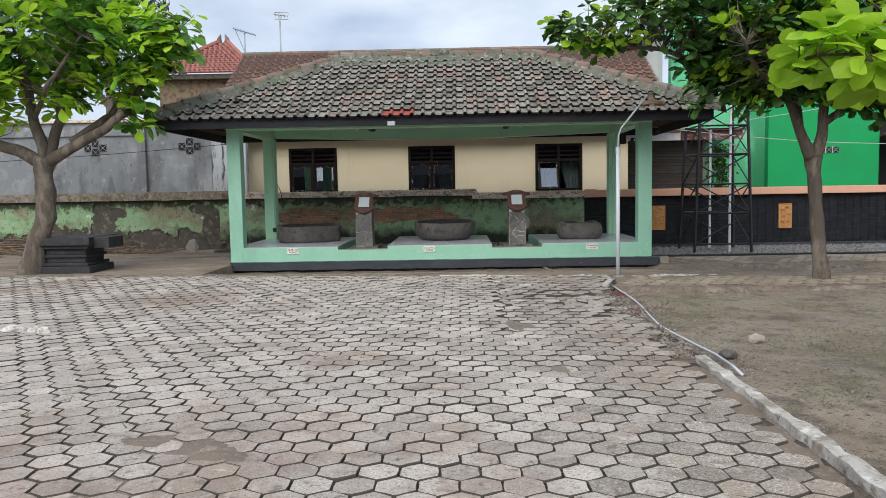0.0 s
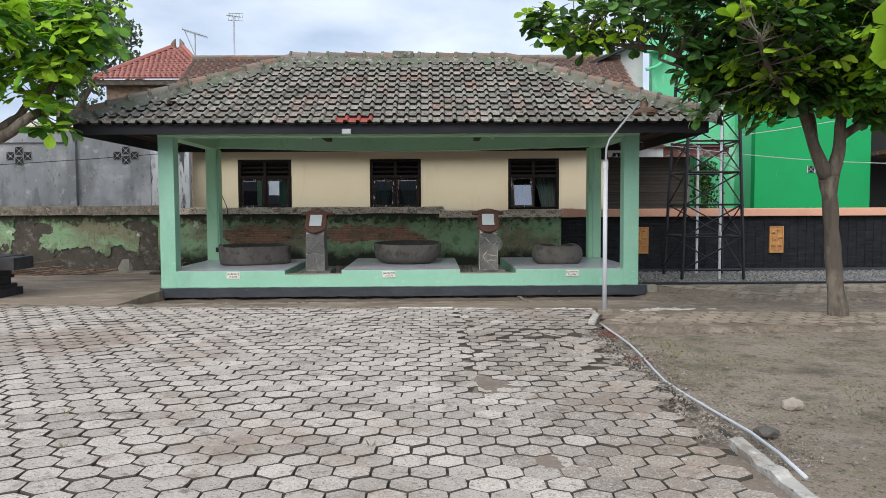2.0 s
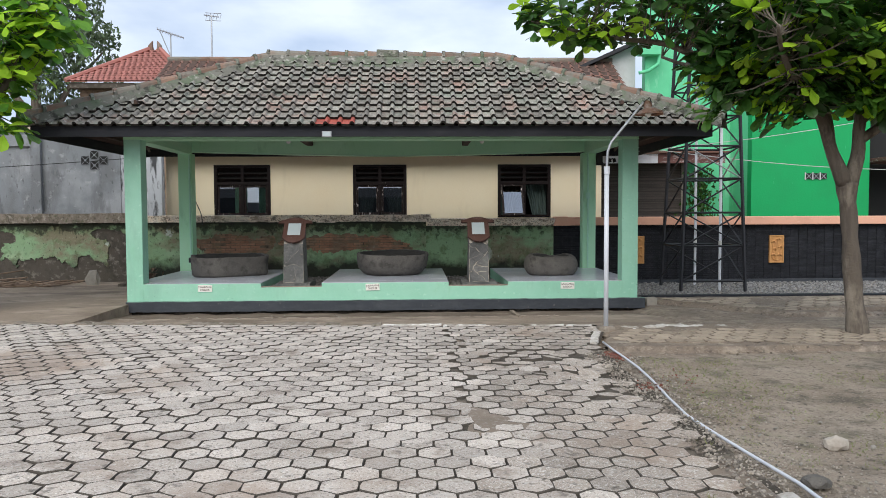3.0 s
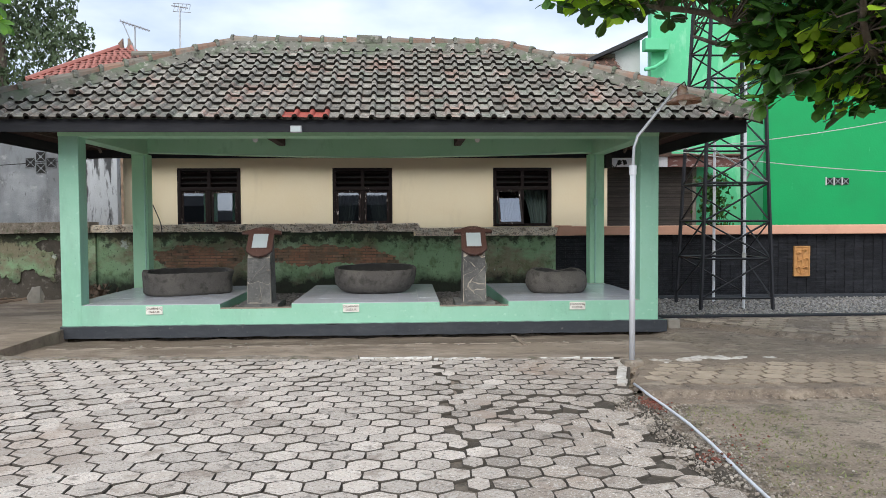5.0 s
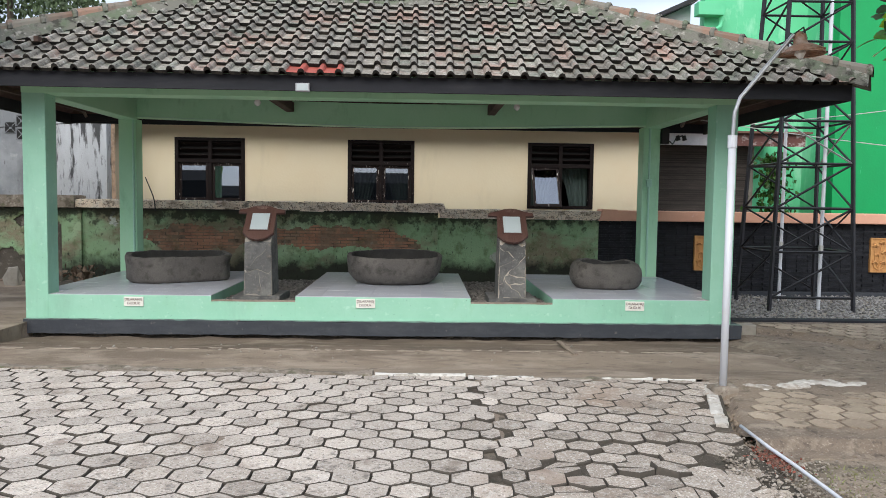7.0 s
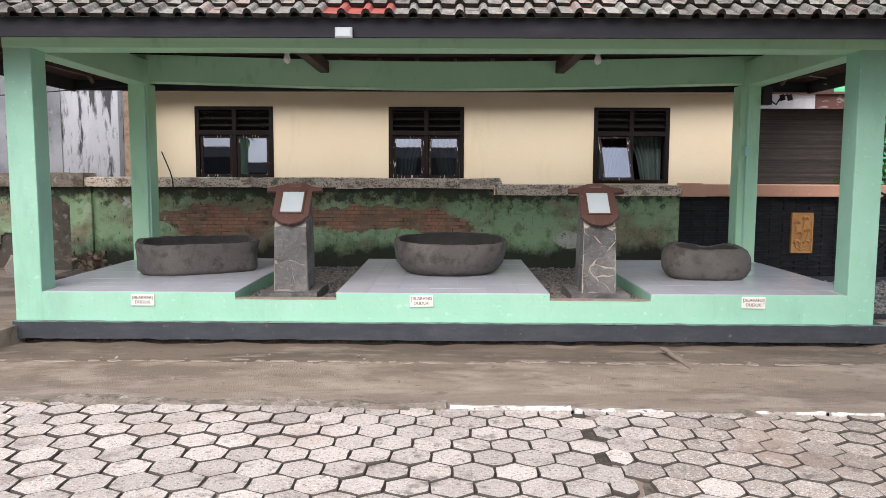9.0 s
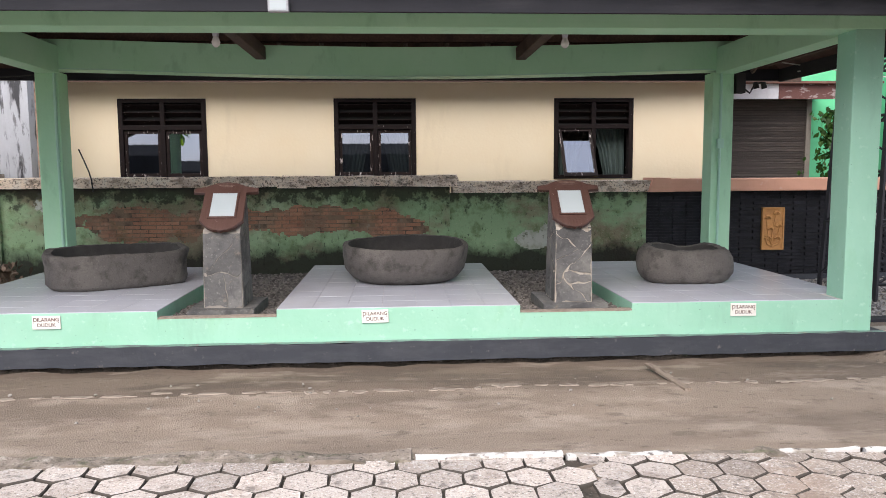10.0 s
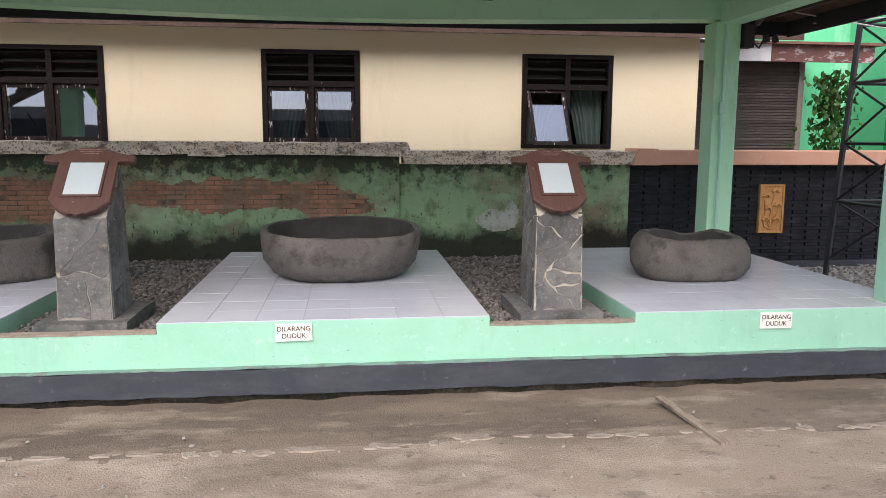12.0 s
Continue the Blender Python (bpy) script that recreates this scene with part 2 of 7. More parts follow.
DARKWOOD = material("dark_roof_timber", (0.075, 0.045, 0.035), 0.8, [((0.13, 0.085, 0.06), 6, 0.45, 0.7, 0.7, (6, 0.8, 6)), ((0.03, 0.02, 0.018), 3, 0.5, 0.7, 0.7, U)], 0.4, 40)
RAFTER = material("bare_pale_rafter_wood", (0.2, 0.165, 0.135), 0.85, [((0.1, 0.075, 0.06), 5, 0.45, 0.65, 0.8, (6, 0.8, 6))], 0.4, 40)
CREAM = material("cream_house_paint", (0.79, 0.69, 0.495), 0.8, [((0.76, 0.63, 0.42), 1.0, 0.42, 0.7, 0.5, U), ((0.52, 0.44, 0.31), 2.2, 0.6, 0.78, 0.3, (1, 1, 0.3)), ((0.3, 0.25, 0.2), 60, 0.74, 0.8, 0.5, U)], 0.25, 25)
FRAME = material("dark_brown_window_paint", (0.013, 0.0095, 0.0095), 0.5, [((0.5, 0.45, 0.42), 16, 0.66, 0.7, 0.85, (2.5, 1, 1)), ((0.03, 0.018, 0.016), 20, 0.5, 0.7, 0.6, U)], 0.3, 40, spec=0.12)
SASH = material("peeling_brown_window_paint", (0.02, 0.014, 0.013), 0.5, [((0.6, 0.55, 0.52), 14, 0.6, 0.64, 0.85, (2.5, 1, 0.6))], 0.3, 40, spec=0.12)
# the room's darkness behind the panes is put into this wall colour
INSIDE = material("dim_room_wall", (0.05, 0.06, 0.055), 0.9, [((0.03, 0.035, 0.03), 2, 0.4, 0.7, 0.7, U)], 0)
CURTAIN = material("grey_green_curtain", (0.1, 0.14, 0.13), 0.9, [((0.05, 0.075, 0.07), 5, 0.4, 0.7, 0.7, (6, 1, 0.4))], 0.2, 30)
PLASTER = material("mouldy_green_plaster", (0.265, 0.405, 0.23), 0.9, [((0.4, 0.5, 0.32), 0.7, 0.54, 0.64, 0.7, U), ((0.24, 0.185, 0.13), 1.3, 0.5, 0.6, 0.85, (0.6, 1, 1)), ((0.55, 0.58, 0.53), 1.3, 0.65, 0.67, 0.85, U), ((0.1, 0.14, 0.055), 6, 0.52, 0.66, 0.6, U), ((0.025, 0.026, 0.02), 22, 0.6, 0.67, 0.8, (1, 1, 0.5)), ((0.4, 0.45, 0.3), 40, 0.6, 0.68, 0.5, U)], 1.0, 40, bands=[((0.018, 0.018, 0.014), 0.68, 0.25, 0.3, 3.0, 0.95), ((0.13, 0.15, 0.07), 1.16, -0.2, 0.4, 2.4, 0.6), ((0.022, 0.022, 0.017), 1.22, -0.12, 0.5, 7, 0.8), ((0.03, 0.028, 0.022), 1.38, -0.08, 0.12, 5, 0.9)])
BRICK = material("old_red_brick", (0.43, 0.215, 0.135), 0.9, [((0.27, 0.19, 0.13), 2.6, 0.46, 0.58, 0.85, U), ((0.24, 0.12, 0.08), 5, 0.47, 0.65, 0.7, U), ((0.4, 0.3, 0.22), 25, 0.55, 0.7, 0.5, U), ((0.1, 0.11, 0.05), 2.2, 0.57, 0.68, 0.7, U), ((0.09, 0.06, 0.045), 40, 0.58, 0.68, 0.6, U)], 1.0, 60, vary=0.16)
BRICKBED = material("dirty_brick_mortar", (0.24, 0.168, 0.115), 0.95, [((0.06, 0.048, 0.036), 5, 0.47, 0.65, 0.8, U), ((0.34, 0.3, 0.24), 9, 0.6, 0.7, 0.6, U)], 0.9, 60)
MUDCORE = material("bare_muddy_render", (0.095, 0.081, 0.066), 0.95, [((0.06, 0.052, 0.042), 4, 0.46, 0.62, 0.85, U), ((0.25, 0.225, 0.19), 9, 0.56, 0.68, 0.7, U)], 1.0, 35)
COPING = material("lichen_beige_coping", (0.82, 0.68, 0.54), 0.95, [((0.8, 0.72, 0.62), 9, 0.48, 0.6, 0.7, U), ((0.42, 0.32, 0.25), 3.5, 0.52, 0.64, 0.7, (0.6, 1, 1.5)), ((0.24, 0.17, 0.12), 9, 0.54, 0.6, 0.65, (0.6, 1, 1.3)), ((0.12, 0.085, 0.062), 40, 0.54, 0.61, 0.85, U), ((0.09, 0.07, 0.055), 5, 0.6, 0.68, 0.8, (0.7, 1, 1))], 1.0, 60)
PINK = material("salmon_coping_paint", (0.72, 0.39, 0.27), 0.75, [((0.62, 0.32, 0.22), 2, 0.45, 0.7, 0.6, U), ((0.8, 0.62, 0.52), 10, 0.62, 0.75, 0.5, U)], 0.25, 30)
SLATE = material("black_stone_strip", (0.011, 0.0115, 0.0145), 0.6, [((0.024, 0.025, 0.03), 9, 0.45, 0.68, 0.8, U)], 0.4, 60, island=0.35, spec=0.22)
OCHRE = material("carved_ochre_stone", (0.58, 0.3, 0.11), 0.8, [((0.42, 0.2, 0.08), 12, 0.45, 0.7, 0.7, U)], 0.5, 60)
GREYWALL = material("weathered_grey_render", (0.22, 0.235, 0.25), 0.9, [((0.36, 0.37, 0.39), 0.9, 0.45, 0.62, 0.8, U), ((0.17, 0.175, 0.185), 1.5, 0.5, 0.64, 0.85, (1.3, 1, 0.5)), ((0.07, 0.07, 0.073), 2.4, 0.57, 0.67, 0.5, (1.3, 1, 0.6)), ((0.5, 0.5, 0.51), 5, 0.6, 0.68, 0.4, U), ((0.08, 0.08, 0.08), 12, 0.62, 0.7, 0.6, (1, 1, 0.5))], 0.7, 40)
RETURNWALL = material("stained_whitish_render", (0.5, 0.52, 0.55), 0.9, [((0.36, 0.37, 0.39), 2, 0.45, 0.62, 0.7, (1, 1, 0.4)), ((0.035, 0.035, 0.038), 3.2, 0.54, 0.62, 0.92, (2.2, 1, 0.35)), ((0.1, 0.1, 0.1), 9, 0.58, 0.68, 0.7, (1.5, 1, 0.4))], 0.6, 40)
# flat black in place of the shade inside vents, louvres and openings
BLACKHOLE = material("shade_black", (0.02, 0.02, 0.02), 0.9, [], 0)
EMERALD = material("emerald_green_wall_paint", (0.005, 0.345, 0.1), 0.6, [((0.01, 0.275, 0.085), 0.7, 0.42, 0.68, 0.6, U), ((0.12, 0.55, 0.28), 9, 0.68, 0.74, 0.6, (1.5, 1, 0.35))], 0.3, 20)
JADE = material("faded_jade_wall_paint", (0.14, 0.6, 0.32), 0.6, [((0.09, 0.5, 0.25), 0.8, 0.45, 0.68, 0.7, U), ((0.42, 0.78, 0.58), 2.2, 0.56, 0.7, 0.6, (1, 1, 0.4))], 0.3, 20)
WHITEBLOCK = material("whitewashed_block", (0.66, 0.66, 0.68), 0.9, [((0.5, 0.49, 0.5), 3, 0.45, 0.7, 0.7, U)], 0.5, 30)
FLAKED = material("pale_flaked_plaster", (0.46, 0.48, 0.43), 0.95, [((0.28, 0.3, 0.22), 5, 0.45, 0.62, 0.8, U), ((0.1, 0.11, 0.07), 14, 0.58, 0.68, 0.8, U)], 0.8, 50)
STONE = material("grey_andesite", (0.105, 0.096, 0.088), 0.95, [((0.15, 0.137, 0.122), 3, 0.45, 0.66, 0.75, U), ((0.045, 0.041, 0.037), 7, 0.5, 0.66, 0.75, U), ((0.25, 0.23, 0.205), 70, 0.6, 0.72, 0.5, U), ((0.035, 0.032, 0.03), 90, 0.56, 0.67, 0.6, U)], 1.0, 60)
SLAB = material("cut_stone_cladding", (0.105, 0.105, 0.102), 0.75, [((0.19, 0.185, 0.17), 3, 0.45, 0.62, 0.8, U), ((0.05, 0.05, 0.05), 9, 0.48, 0.66, 0.7, U), ((0.24, 0.2, 0.16), 14, 0.6, 0.7, 0.6, U), ((0.3, 0.29, 0.27), 45, 0.58, 0.68, 0.5, U)], 1.0, 28, vary=0.2)
PALEGRAVEL = material("pale_grey_gravel", (0.2, 0.196, 0.192), 0.85, [((0.42, 0.41, 0.39), 30, 0.52, 0.7, 0.5, U)], 0.3, 90, island=0.5)
PALEJOINT = material("pale_grey_pointing", (0.43, 0.385, 0.325), 0.95, [((0.28, 0.235, 0.19), 16, 0.45, 0.64, 0.8, U)], 0.9, 60)
CEMENT = material("pale_cement_joint", (0.29, 0.265, 0.23), 0.95, [((0.22, 0.2, 0.17), 12, 0.45, 0.7, 0.7, U)], 0.7, 60)
RUBBLE = material("dusty_grey_rubble", (0.3, 0.265, 0.225), 0.95, [((0.15, 0.12, 0.095), 3, 0.46, 0.64, 0.8, U)], 0.5, 80, island=0.45)
PEBBLE = material("grey_pebble", (0.125, 0.113, 0.103), 0.85, [((0.28, 0.26, 0.235), 30, 0.52, 0.7, 0.5, U)], 0.3, 90, island=0.55)
DIMINK = material("worn_pale_lettering", (0.24, 0.17, 0.14), 0.6, [((0.11, 0.06, 0.045), 30, 0.45, 0.6, 0.8, U)], 0)
PLAQUE = material("red_brown_wood", (0.084, 0.042, 0.033), 0.45, [((0.06, 0.025, 0.018), 4, 0.45, 0.7, 0.7, (8, 1, 1)), ((0.4, 0.34, 0.3), 40, 0.68, 0.74, 0.6, U)], 0.3, 50)
PAPER = material("white_notice_sheet", (0.4, 0.45, 0.46), 0.4, [((0.34, 0.4, 0.41), 4, 0.4, 0.7, 0.5, U)], 0)
BLACKSTONE = material("black_carved_stone", (0.03, 0.03, 0.034), 0.65, [((0.07, 0.07, 0.075), 6, 0.5, 0.7, 0.6, U), ((0.3, 0.3, 0.3), 40, 0.72, 0.8, 0.5, U)], 0.6, 50)
BLACKSTEEL = material("black_painted_steel", (0.02, 0.02, 0.024), 0.5, [((0.09, 0.06, 0.05), 14, 0.62, 0.75, 0.5, U)], 0.2, 40)
PVC = material("white_pvc", (0.62, 0.64, 0.69), 0.4, [((0.55, 0.54, 0.53), 6, 0.55, 0.75, 0.5, U)], 0.1, 30)
LAMPGREY = material("grey_lamp_housing", (0.33, 0.34, 0.36), 0.5, [((0.22, 0.22, 0.22), 20, 0.5, 0.7, 0.6, U)], 0.1, 40)
GALV = material("galvanised_steel", (0.45, 0.46, 0.48), 0.45, [((0.3, 0.25, 0.2), 8, 0.55, 0.75, 0.6, U)], 0.2, 40, metal=0.7)
RUST = material("rusty_lamp_enamel", (0.3, 0.17, 0.11), 0.6, [((0.45, 0.4, 0.36), 9, 0.5, 0.65, 0.6, U), ((0.1, 0.06, 0.045), 14, 0.55, 0.7, 0.7, U)], 0.3, 50)
GLASSBULB = material("opal_bulb_glass", (0.85, 0.85, 0.83), 0.2, [], 0)
CABLE = material("black_cable", (0.02, 0.02, 0.02), 0.6, [], 0)
WIRE = material("pale_wire", (0.5, 0.5, 0.48), 0.6, [], 0)
INK = material("dark_red_ink", (0.09, 0.04, 0.03), 0.7, [], 0)
SIGNPLATE = material("cream_sign_plate", (0.78, 0.76, 0.7), 0.5, [((0.65, 0.62, 0.56), 12, 0.5, 0.75, 0.5, U)], 0.1, 60)
BAMBOO = material("dark_slatted_bamboo", (0.075, 0.062, 0.055), 0.85, [((0.12, 0.1, 0.085), 3, 0.45, 0.7, 0.7, (1, 1, 8))], 0.4, 40, island=0.3)
PEELBROWN = material("peeling_maroon_fascia", (0.14, 0.06, 0.05), 0.75, [((0.45, 0.4, 0.38), 7, 0.55, 0.63, 0.8, (1, 1, 2)), ((0.08, 0.04, 0.035), 3, 0.45, 0.7, 0.6, U)], 0.4, 40)
BARK = material("grey_brown_bark", (0.115, 0.094, 0.075), 0.95, [((0.24, 0.205, 0.165), 3, 0.48, 0.63, 0.85, (1.5, 1.5, 0.6)), ((0.08, 0.065, 0.055), 8, 0.5, 0.66, 0.8, (2, 2, 0.5))], 1.0, 40)
LEAF = material("almond_tree_leaf", (0.065, 0.18, 0.025), 0.42, [((0.17, 0.36, 0.035), 0.9, 0.46, 0.6, 0.85, U), ((0.03, 0.09, 0.02), 2.2, 0.52, 0.66, 0.6, U)], 0.15, 40, island=0.45, trans=0.35)
# darker almond leaf: the shade inside the east crown is put into its colour
DARKLEAF = material("shaded_dark_leaf", (0.046, 0.118, 0.022), 0.4, [((0.13, 0.28, 0.036), 0.8, 0.5, 0.64, 0.85, U), ((0.02, 0.055, 0.014), 2.2, 0.5, 0.66, 0.7, U)], 0.15, 40, island=0.5, trans=0.28)
YOUNGLEAF = material("young_yellow_green_leaf", (0.36, 0.62, 0.035), 0.42, [((0.5, 0.7, 0.07), 2, 0.42, 0.62, 0.8, U)], 0.15, 40, island=0.3, trans=0.5)
FARLEAF = material("distant_foliage", (0.115, 0.16, 0.09), 0.7, [((0.08, 0.13, 0.05), 0.8, 0.45, 0.65, 0.7, U)], 0, island=0.4, trans=0.2)
GRASS = material("short_grass_blade", (0.19, 0.22, 0.085), 0.7, [((0.25, 0.23, 0.1), 3, 0.45, 0.65, 0.7, U)], 0, island=0.3, trans=0.25)
TWIG = material("dry_twig", (0.2, 0.14, 0.1), 0.9, [((0.1, 0.07, 0.05), 5, 0.4, 0.7, 0.7, U)], 0.5, 40, island=0.3)


def glass():
    m = bpy.data.materials.new("window_glass")
    nt, N, L = node_tree(m)
    out = N.new("ShaderNodeOutputMaterial")
    g = N.new("ShaderNodeBsdfGlossy")
    g.inputs["Roughness"].default_value = 0.015
    g.inputs["Color"].default_value = (0.8, 0.86, 0.98, 1)
    t = N.new("ShaderNodeBsdfTransparent")
    t.inputs["Color"].default_value = (0.6, 0.62, 0.62, 1)
    s = N.new("ShaderNodeMixShader")
    s.inputs["Fac"].default_value = 0.24
    L.new(t.outputs["BSDF"], s.inputs[1])
    L.new(g.outputs["BSDF"], s.inputs[2])
    L.new(s.outputs["Shader"], out.inputs["Surface"])
    return m


GLASS = glass()


# ---- building helpers ----
def thing(name, at=(0, 0, 0), label="", category="", group="", kind=""):
    ob = new(name)
    ob.location = at
    ob.empty_display_size = 0.1
    return tagged(ob, label, category, group, kind)


def mesh_of(name, bm, mat, smooth=False):
    bmesh.ops.recalc_face_normals(bm, faces=bm.faces)
    me = bpy.data.meshes.new(name)
    bm.to_mesh(me)
    bm.free()
    me.materials.append(mat)
    if smooth:
        me.polygons.foreach_set("use_smooth", [True] * len(me.polygons))
    return me


def part(name, bm, mat, parent=None, label="", smooth=False, at=None):
    ob = new(name, mesh_of(name, bm, mat, smooth))
    ob.parent = parent
    if at:
        ob.location = at
    return tagged(ob, label)


def raw(name, verts, faces, mat, parent=None, label="", smooth=False):
    me = bpy.data.meshes.new(name)
    me.from_pydata(verts, [], faces)
    me.materials.append(mat)
    if smooth:
        me.polygons.foreach_set("use_smooth", [True] * len(me.polygons))
    me.update()
    ob = new(name, me)
    ob.parent = parent
    return tagged(ob, label)


def box(x0, x1, y0, y1, z0, z1, bevel=0.0, bm=None, m=None):
    bm = bm or bmesh.new()
    made = bmesh.ops.create_cube(bm, size=1)["verts"]
    bmesh.ops.scale(bm, vec=(x1 - x0, y1 - y0, z1 - z0), verts=made)
    bmesh.ops.translate(bm, vec=((x0 + x1) / 2, (y0 + y1) / 2, (z0 + z1) / 2), verts=made)
    if m:
        bmesh.ops.transform(bm, matrix=m, verts=made)
    if bevel:
        edges = list({e for v in made for e in v.link_edges})
        bmesh.ops.bevel(bm, geom=edges, offset=bevel, segments=2, profile=0.6, affect="EDGES")
    return bm


def tube(points, radii, sides=8, bm=None, cap=True):
    bm = bm or bmesh.new()
    points = [Vector(p) for p in points]
    if not isinstance(radii, (list, tuple)):
        radii = [radii] * len(points)
    rings = []
    ref = Vector((0.31, 0.17, 0.93))
    for i, p in enumerate(points):
        d = (points[min(i + 1, len(points) - 1)] - points[max(i - 1, 0)]).normalized()
        if abs(d.dot(ref)) > 0.9:
            ref = Vector((0.9, -0.3, 0.1))
        a = d.cross(ref).normalized()
        b = d.cross(a)
        rings.append([bm.verts.new(p + radii[i] * (math.cos(k * math.tau / sides) * a + math.sin(k * math.tau / sides) * b)) for k in range(sides)])
    for r, s in zip(rings, rings[1:]):
        for k in range(sides):
            bm.faces.new((r[k], r[(k + 1) % sides], s[(k + 1) % sides], s[k]))
    if cap:
        bm.faces.new(rings[0][::-1])
        bm.faces.new(rings[-1])
    return bm


def prism(outline, y0, y1, bm=None):
    """An outline in x and z, given depth in y."""
    bm = bm or bmesh.new()
    a = [bm.verts.new((x, y0, z)) for x, z in outline]
    b = [bm.verts.new((x, y1, z)) for x, z in outline]
    n = len(outline)
    bm.faces.new(a)
    bm.faces.new(b[::-1])
    for i in range(n):
        bm.faces.new((a[i], a[(i + 1) % n], b[(i + 1) % n], b[i]))
    return bm


def rough(bm, amount, scale, seed=0.0, keep=None):
    for v in bm.verts:
        if keep and keep(v.co):
            continue
        p = v.co * scale + Vector((seed, seed * 1.7, -seed))
        v.co += amount * Vector((noise.noise(p), noise.noise(p + Vector((31, 0, 0))), noise.noise(p + Vector((0, 47, 0)))))
    return bm


def long_box(x0, x1, y0, y1, z0, z1, step=0.25, axis=0):
    """A box cut into pieces along x (axis 0) or y (axis 1), for worn edges."""
    bm = bmesh.new()
    lo, hi = ((x0, x1), (y0, y1))[axis]
    n = max(1, int((hi - lo) / step))
    rings = []
    for i in range(n + 1):
        s = lo + (hi - lo) * i / n
        if axis == 0:
            ring = [(s, y0, z0), (s, y1, z0), (s, y1, z1), (s, (y0 + y1) / 2, z1 + 0.004), (s, y0, z1)]
        else:
            ring = [(x0, s, z0), (x1, s, z0), (x1, s, z1), ((x0 + x1) / 2, s, z1 + 0.004), (x0, s, z1)]
        rings.append([bm.verts.new(c) for c in ring])
    for r, s in zip(rings, rings[1:]):
        for k in range(5):
            bm.faces.new((r[k], r[(k + 1) % 5], s[(k + 1) % 5], s[k]))
    bm.faces.new(rings[0])
    bm.faces.new(rings[-1][::-1])
    return bm


def sheet(x0, x1, y0, y1, nx, ny, height):
    xs = [x0 + (x1 - x0) * i / nx for i in range(nx + 1)]
    ys = [y0 + (y1 - y0) * j / ny for j in range(ny + 1)]
    verts = [(x, y, height(x, y)) for y in ys for x in xs]
    faces = [(j * (nx + 1) + i, j * (nx + 1) + i + 1, (j + 1) * (nx + 1) + i + 1, (j + 1) * (nx + 1) + i) for j in range(ny) for i in range(nx)]
    return verts, faces


def fbm(x, y, z=0.0, scale=1.0):
    p = Vector((x * scale, y * scale, z))
    return noise.noise(p) + 0.5 * noise.noise(p * 2.1) + 0.25 * noise.noise(p * 4.3)


def pave_z(x, y):
    """The top of the paved yard: nearly level, rising a little to the west and north."""
    return 0.135 - 0.013 * max(-9, min(3, x)) + 0.009 * (max(2, min(11.2, y)) - 7)


def soil_z(x, y):
    rise = 0.075 * max(0.0, min(1.0, (y - 6.8) / 2.2)) if x > 2.0 and y < 10.6 else 0.0
    return rise + 0.03 * fbm(x, y, 3.0, 0.6) + 0.012 * fbm(x, y, 9.0, 3.0)


def pave_edge(y):
    """The east edge of the paving, worn away between y 5.4 and 9.9."""
    if y < 5.4:
        return 1.98
    if y < 9.9:
        return 2.06 + 0.1 * noise.noise(Vector((y * 1.7, 0, 0)))
    return 2.1 + 0.31 * (y - 10.0)


# ---- ground ----
verts = []
xs = [-900, -200, -60, -30] + [-30 + 0.5 * i for i in range(1, 120)] + [30, 60, 200, 900]
ys = [-900, -200, -40, -14] + [-14 + 0.5 * i for i in range(1, 64)] + [18, 25, 60, 200, 1500]
for y in ys:
    for x in xs:
        near = -6 < x < 14 and -14 < y < 18
        verts.append((x, y, (soil_z(x, y) if near else 0.0) - (0.14 if (x < 1.6 and y < 11) or (x < 3.9 and 11 <= y < 18) else 0.0)))
nx = len(xs)
faces = [(j * nx + i, j * nx + i + 1, (j + 1) * nx + i + 1, (j + 1) * nx + i) for j in range(len(ys) - 1) for i in range(nx - 1)]
tagged(raw("ground", verts, faces, SOIL, smooth=True), "bare brown soil with sparse grass beside the paving", "ground", kind="structure")

# bed of the paving, showing in the joints, and dust drifted over some pavers
def bed_z(x, y):
    sunk = 0.05 * max(0.0, 1 - math.hypot((x - 1.5) / 0.9, (y - 8.7) / 1.3))
    return pave_z(x, y) - 0.019 - sunk + 0.006 * fbm(x, y, 2.0, 4.0)


def dust_z(x, y):
    cover = max(0.0, fbm(x, y, 5.0, 0.55) - 0.42) * 0.08 - 0.12 * max(0.0, 1 - math.hypot((x - 1.5) / 0.9, (y - 8.7) / 1.5))
    if x < -0.5 and y < 5.0:
        cover += 0.03 * min(1.0, (5.0 - y) / 1.8) * min(1.0, (-0.5 - x) / 1.2)
    if x > 1.5 and y < 6:
        cover += 0.026 * min(1.0, (x - 1.5) / 0.35)
    if y > 6.3:
        cover += 0.026 * max(0.0, 1 - abs(x - 0.53 - 0.05 * noise.noise(Vector((0, y * 4, 1)))) / 0.11) * min(1.0, (y - 6.3) / 0.8)
    if y > 10.6:
        cover += 0.02 * (y - 10.6) / 0.5
    return pave_z(x, y) - 0.042 + min(0.043, cover) + 0.009 * fbm(x, y, 7.0, 2.2) + 0.003 * fbm(x, y, 2.0, 9.0)


verts, faces = sheet(-13, 2.12, -9, 11.2, 150, 200, bed_z)
pavement = tagged(raw("pavement", verts, faces, DIRT, smooth=True), "worn paved yard with dirty joints between hexagonal pavers", "pavement", kind="structure")
verts, faces = sheet(0, 1, 9.85, 11.26, 10, 30, lambda x, y: 0.0)
verts = [(2.0 + u * (0.2 + 0.31 * (y - 10)), y, bed_z(2.1, y)) for u, y, z in verts]
raw("bed", verts, faces, DIRT, pavement, "dirt round the foot of the pole", smooth=True)
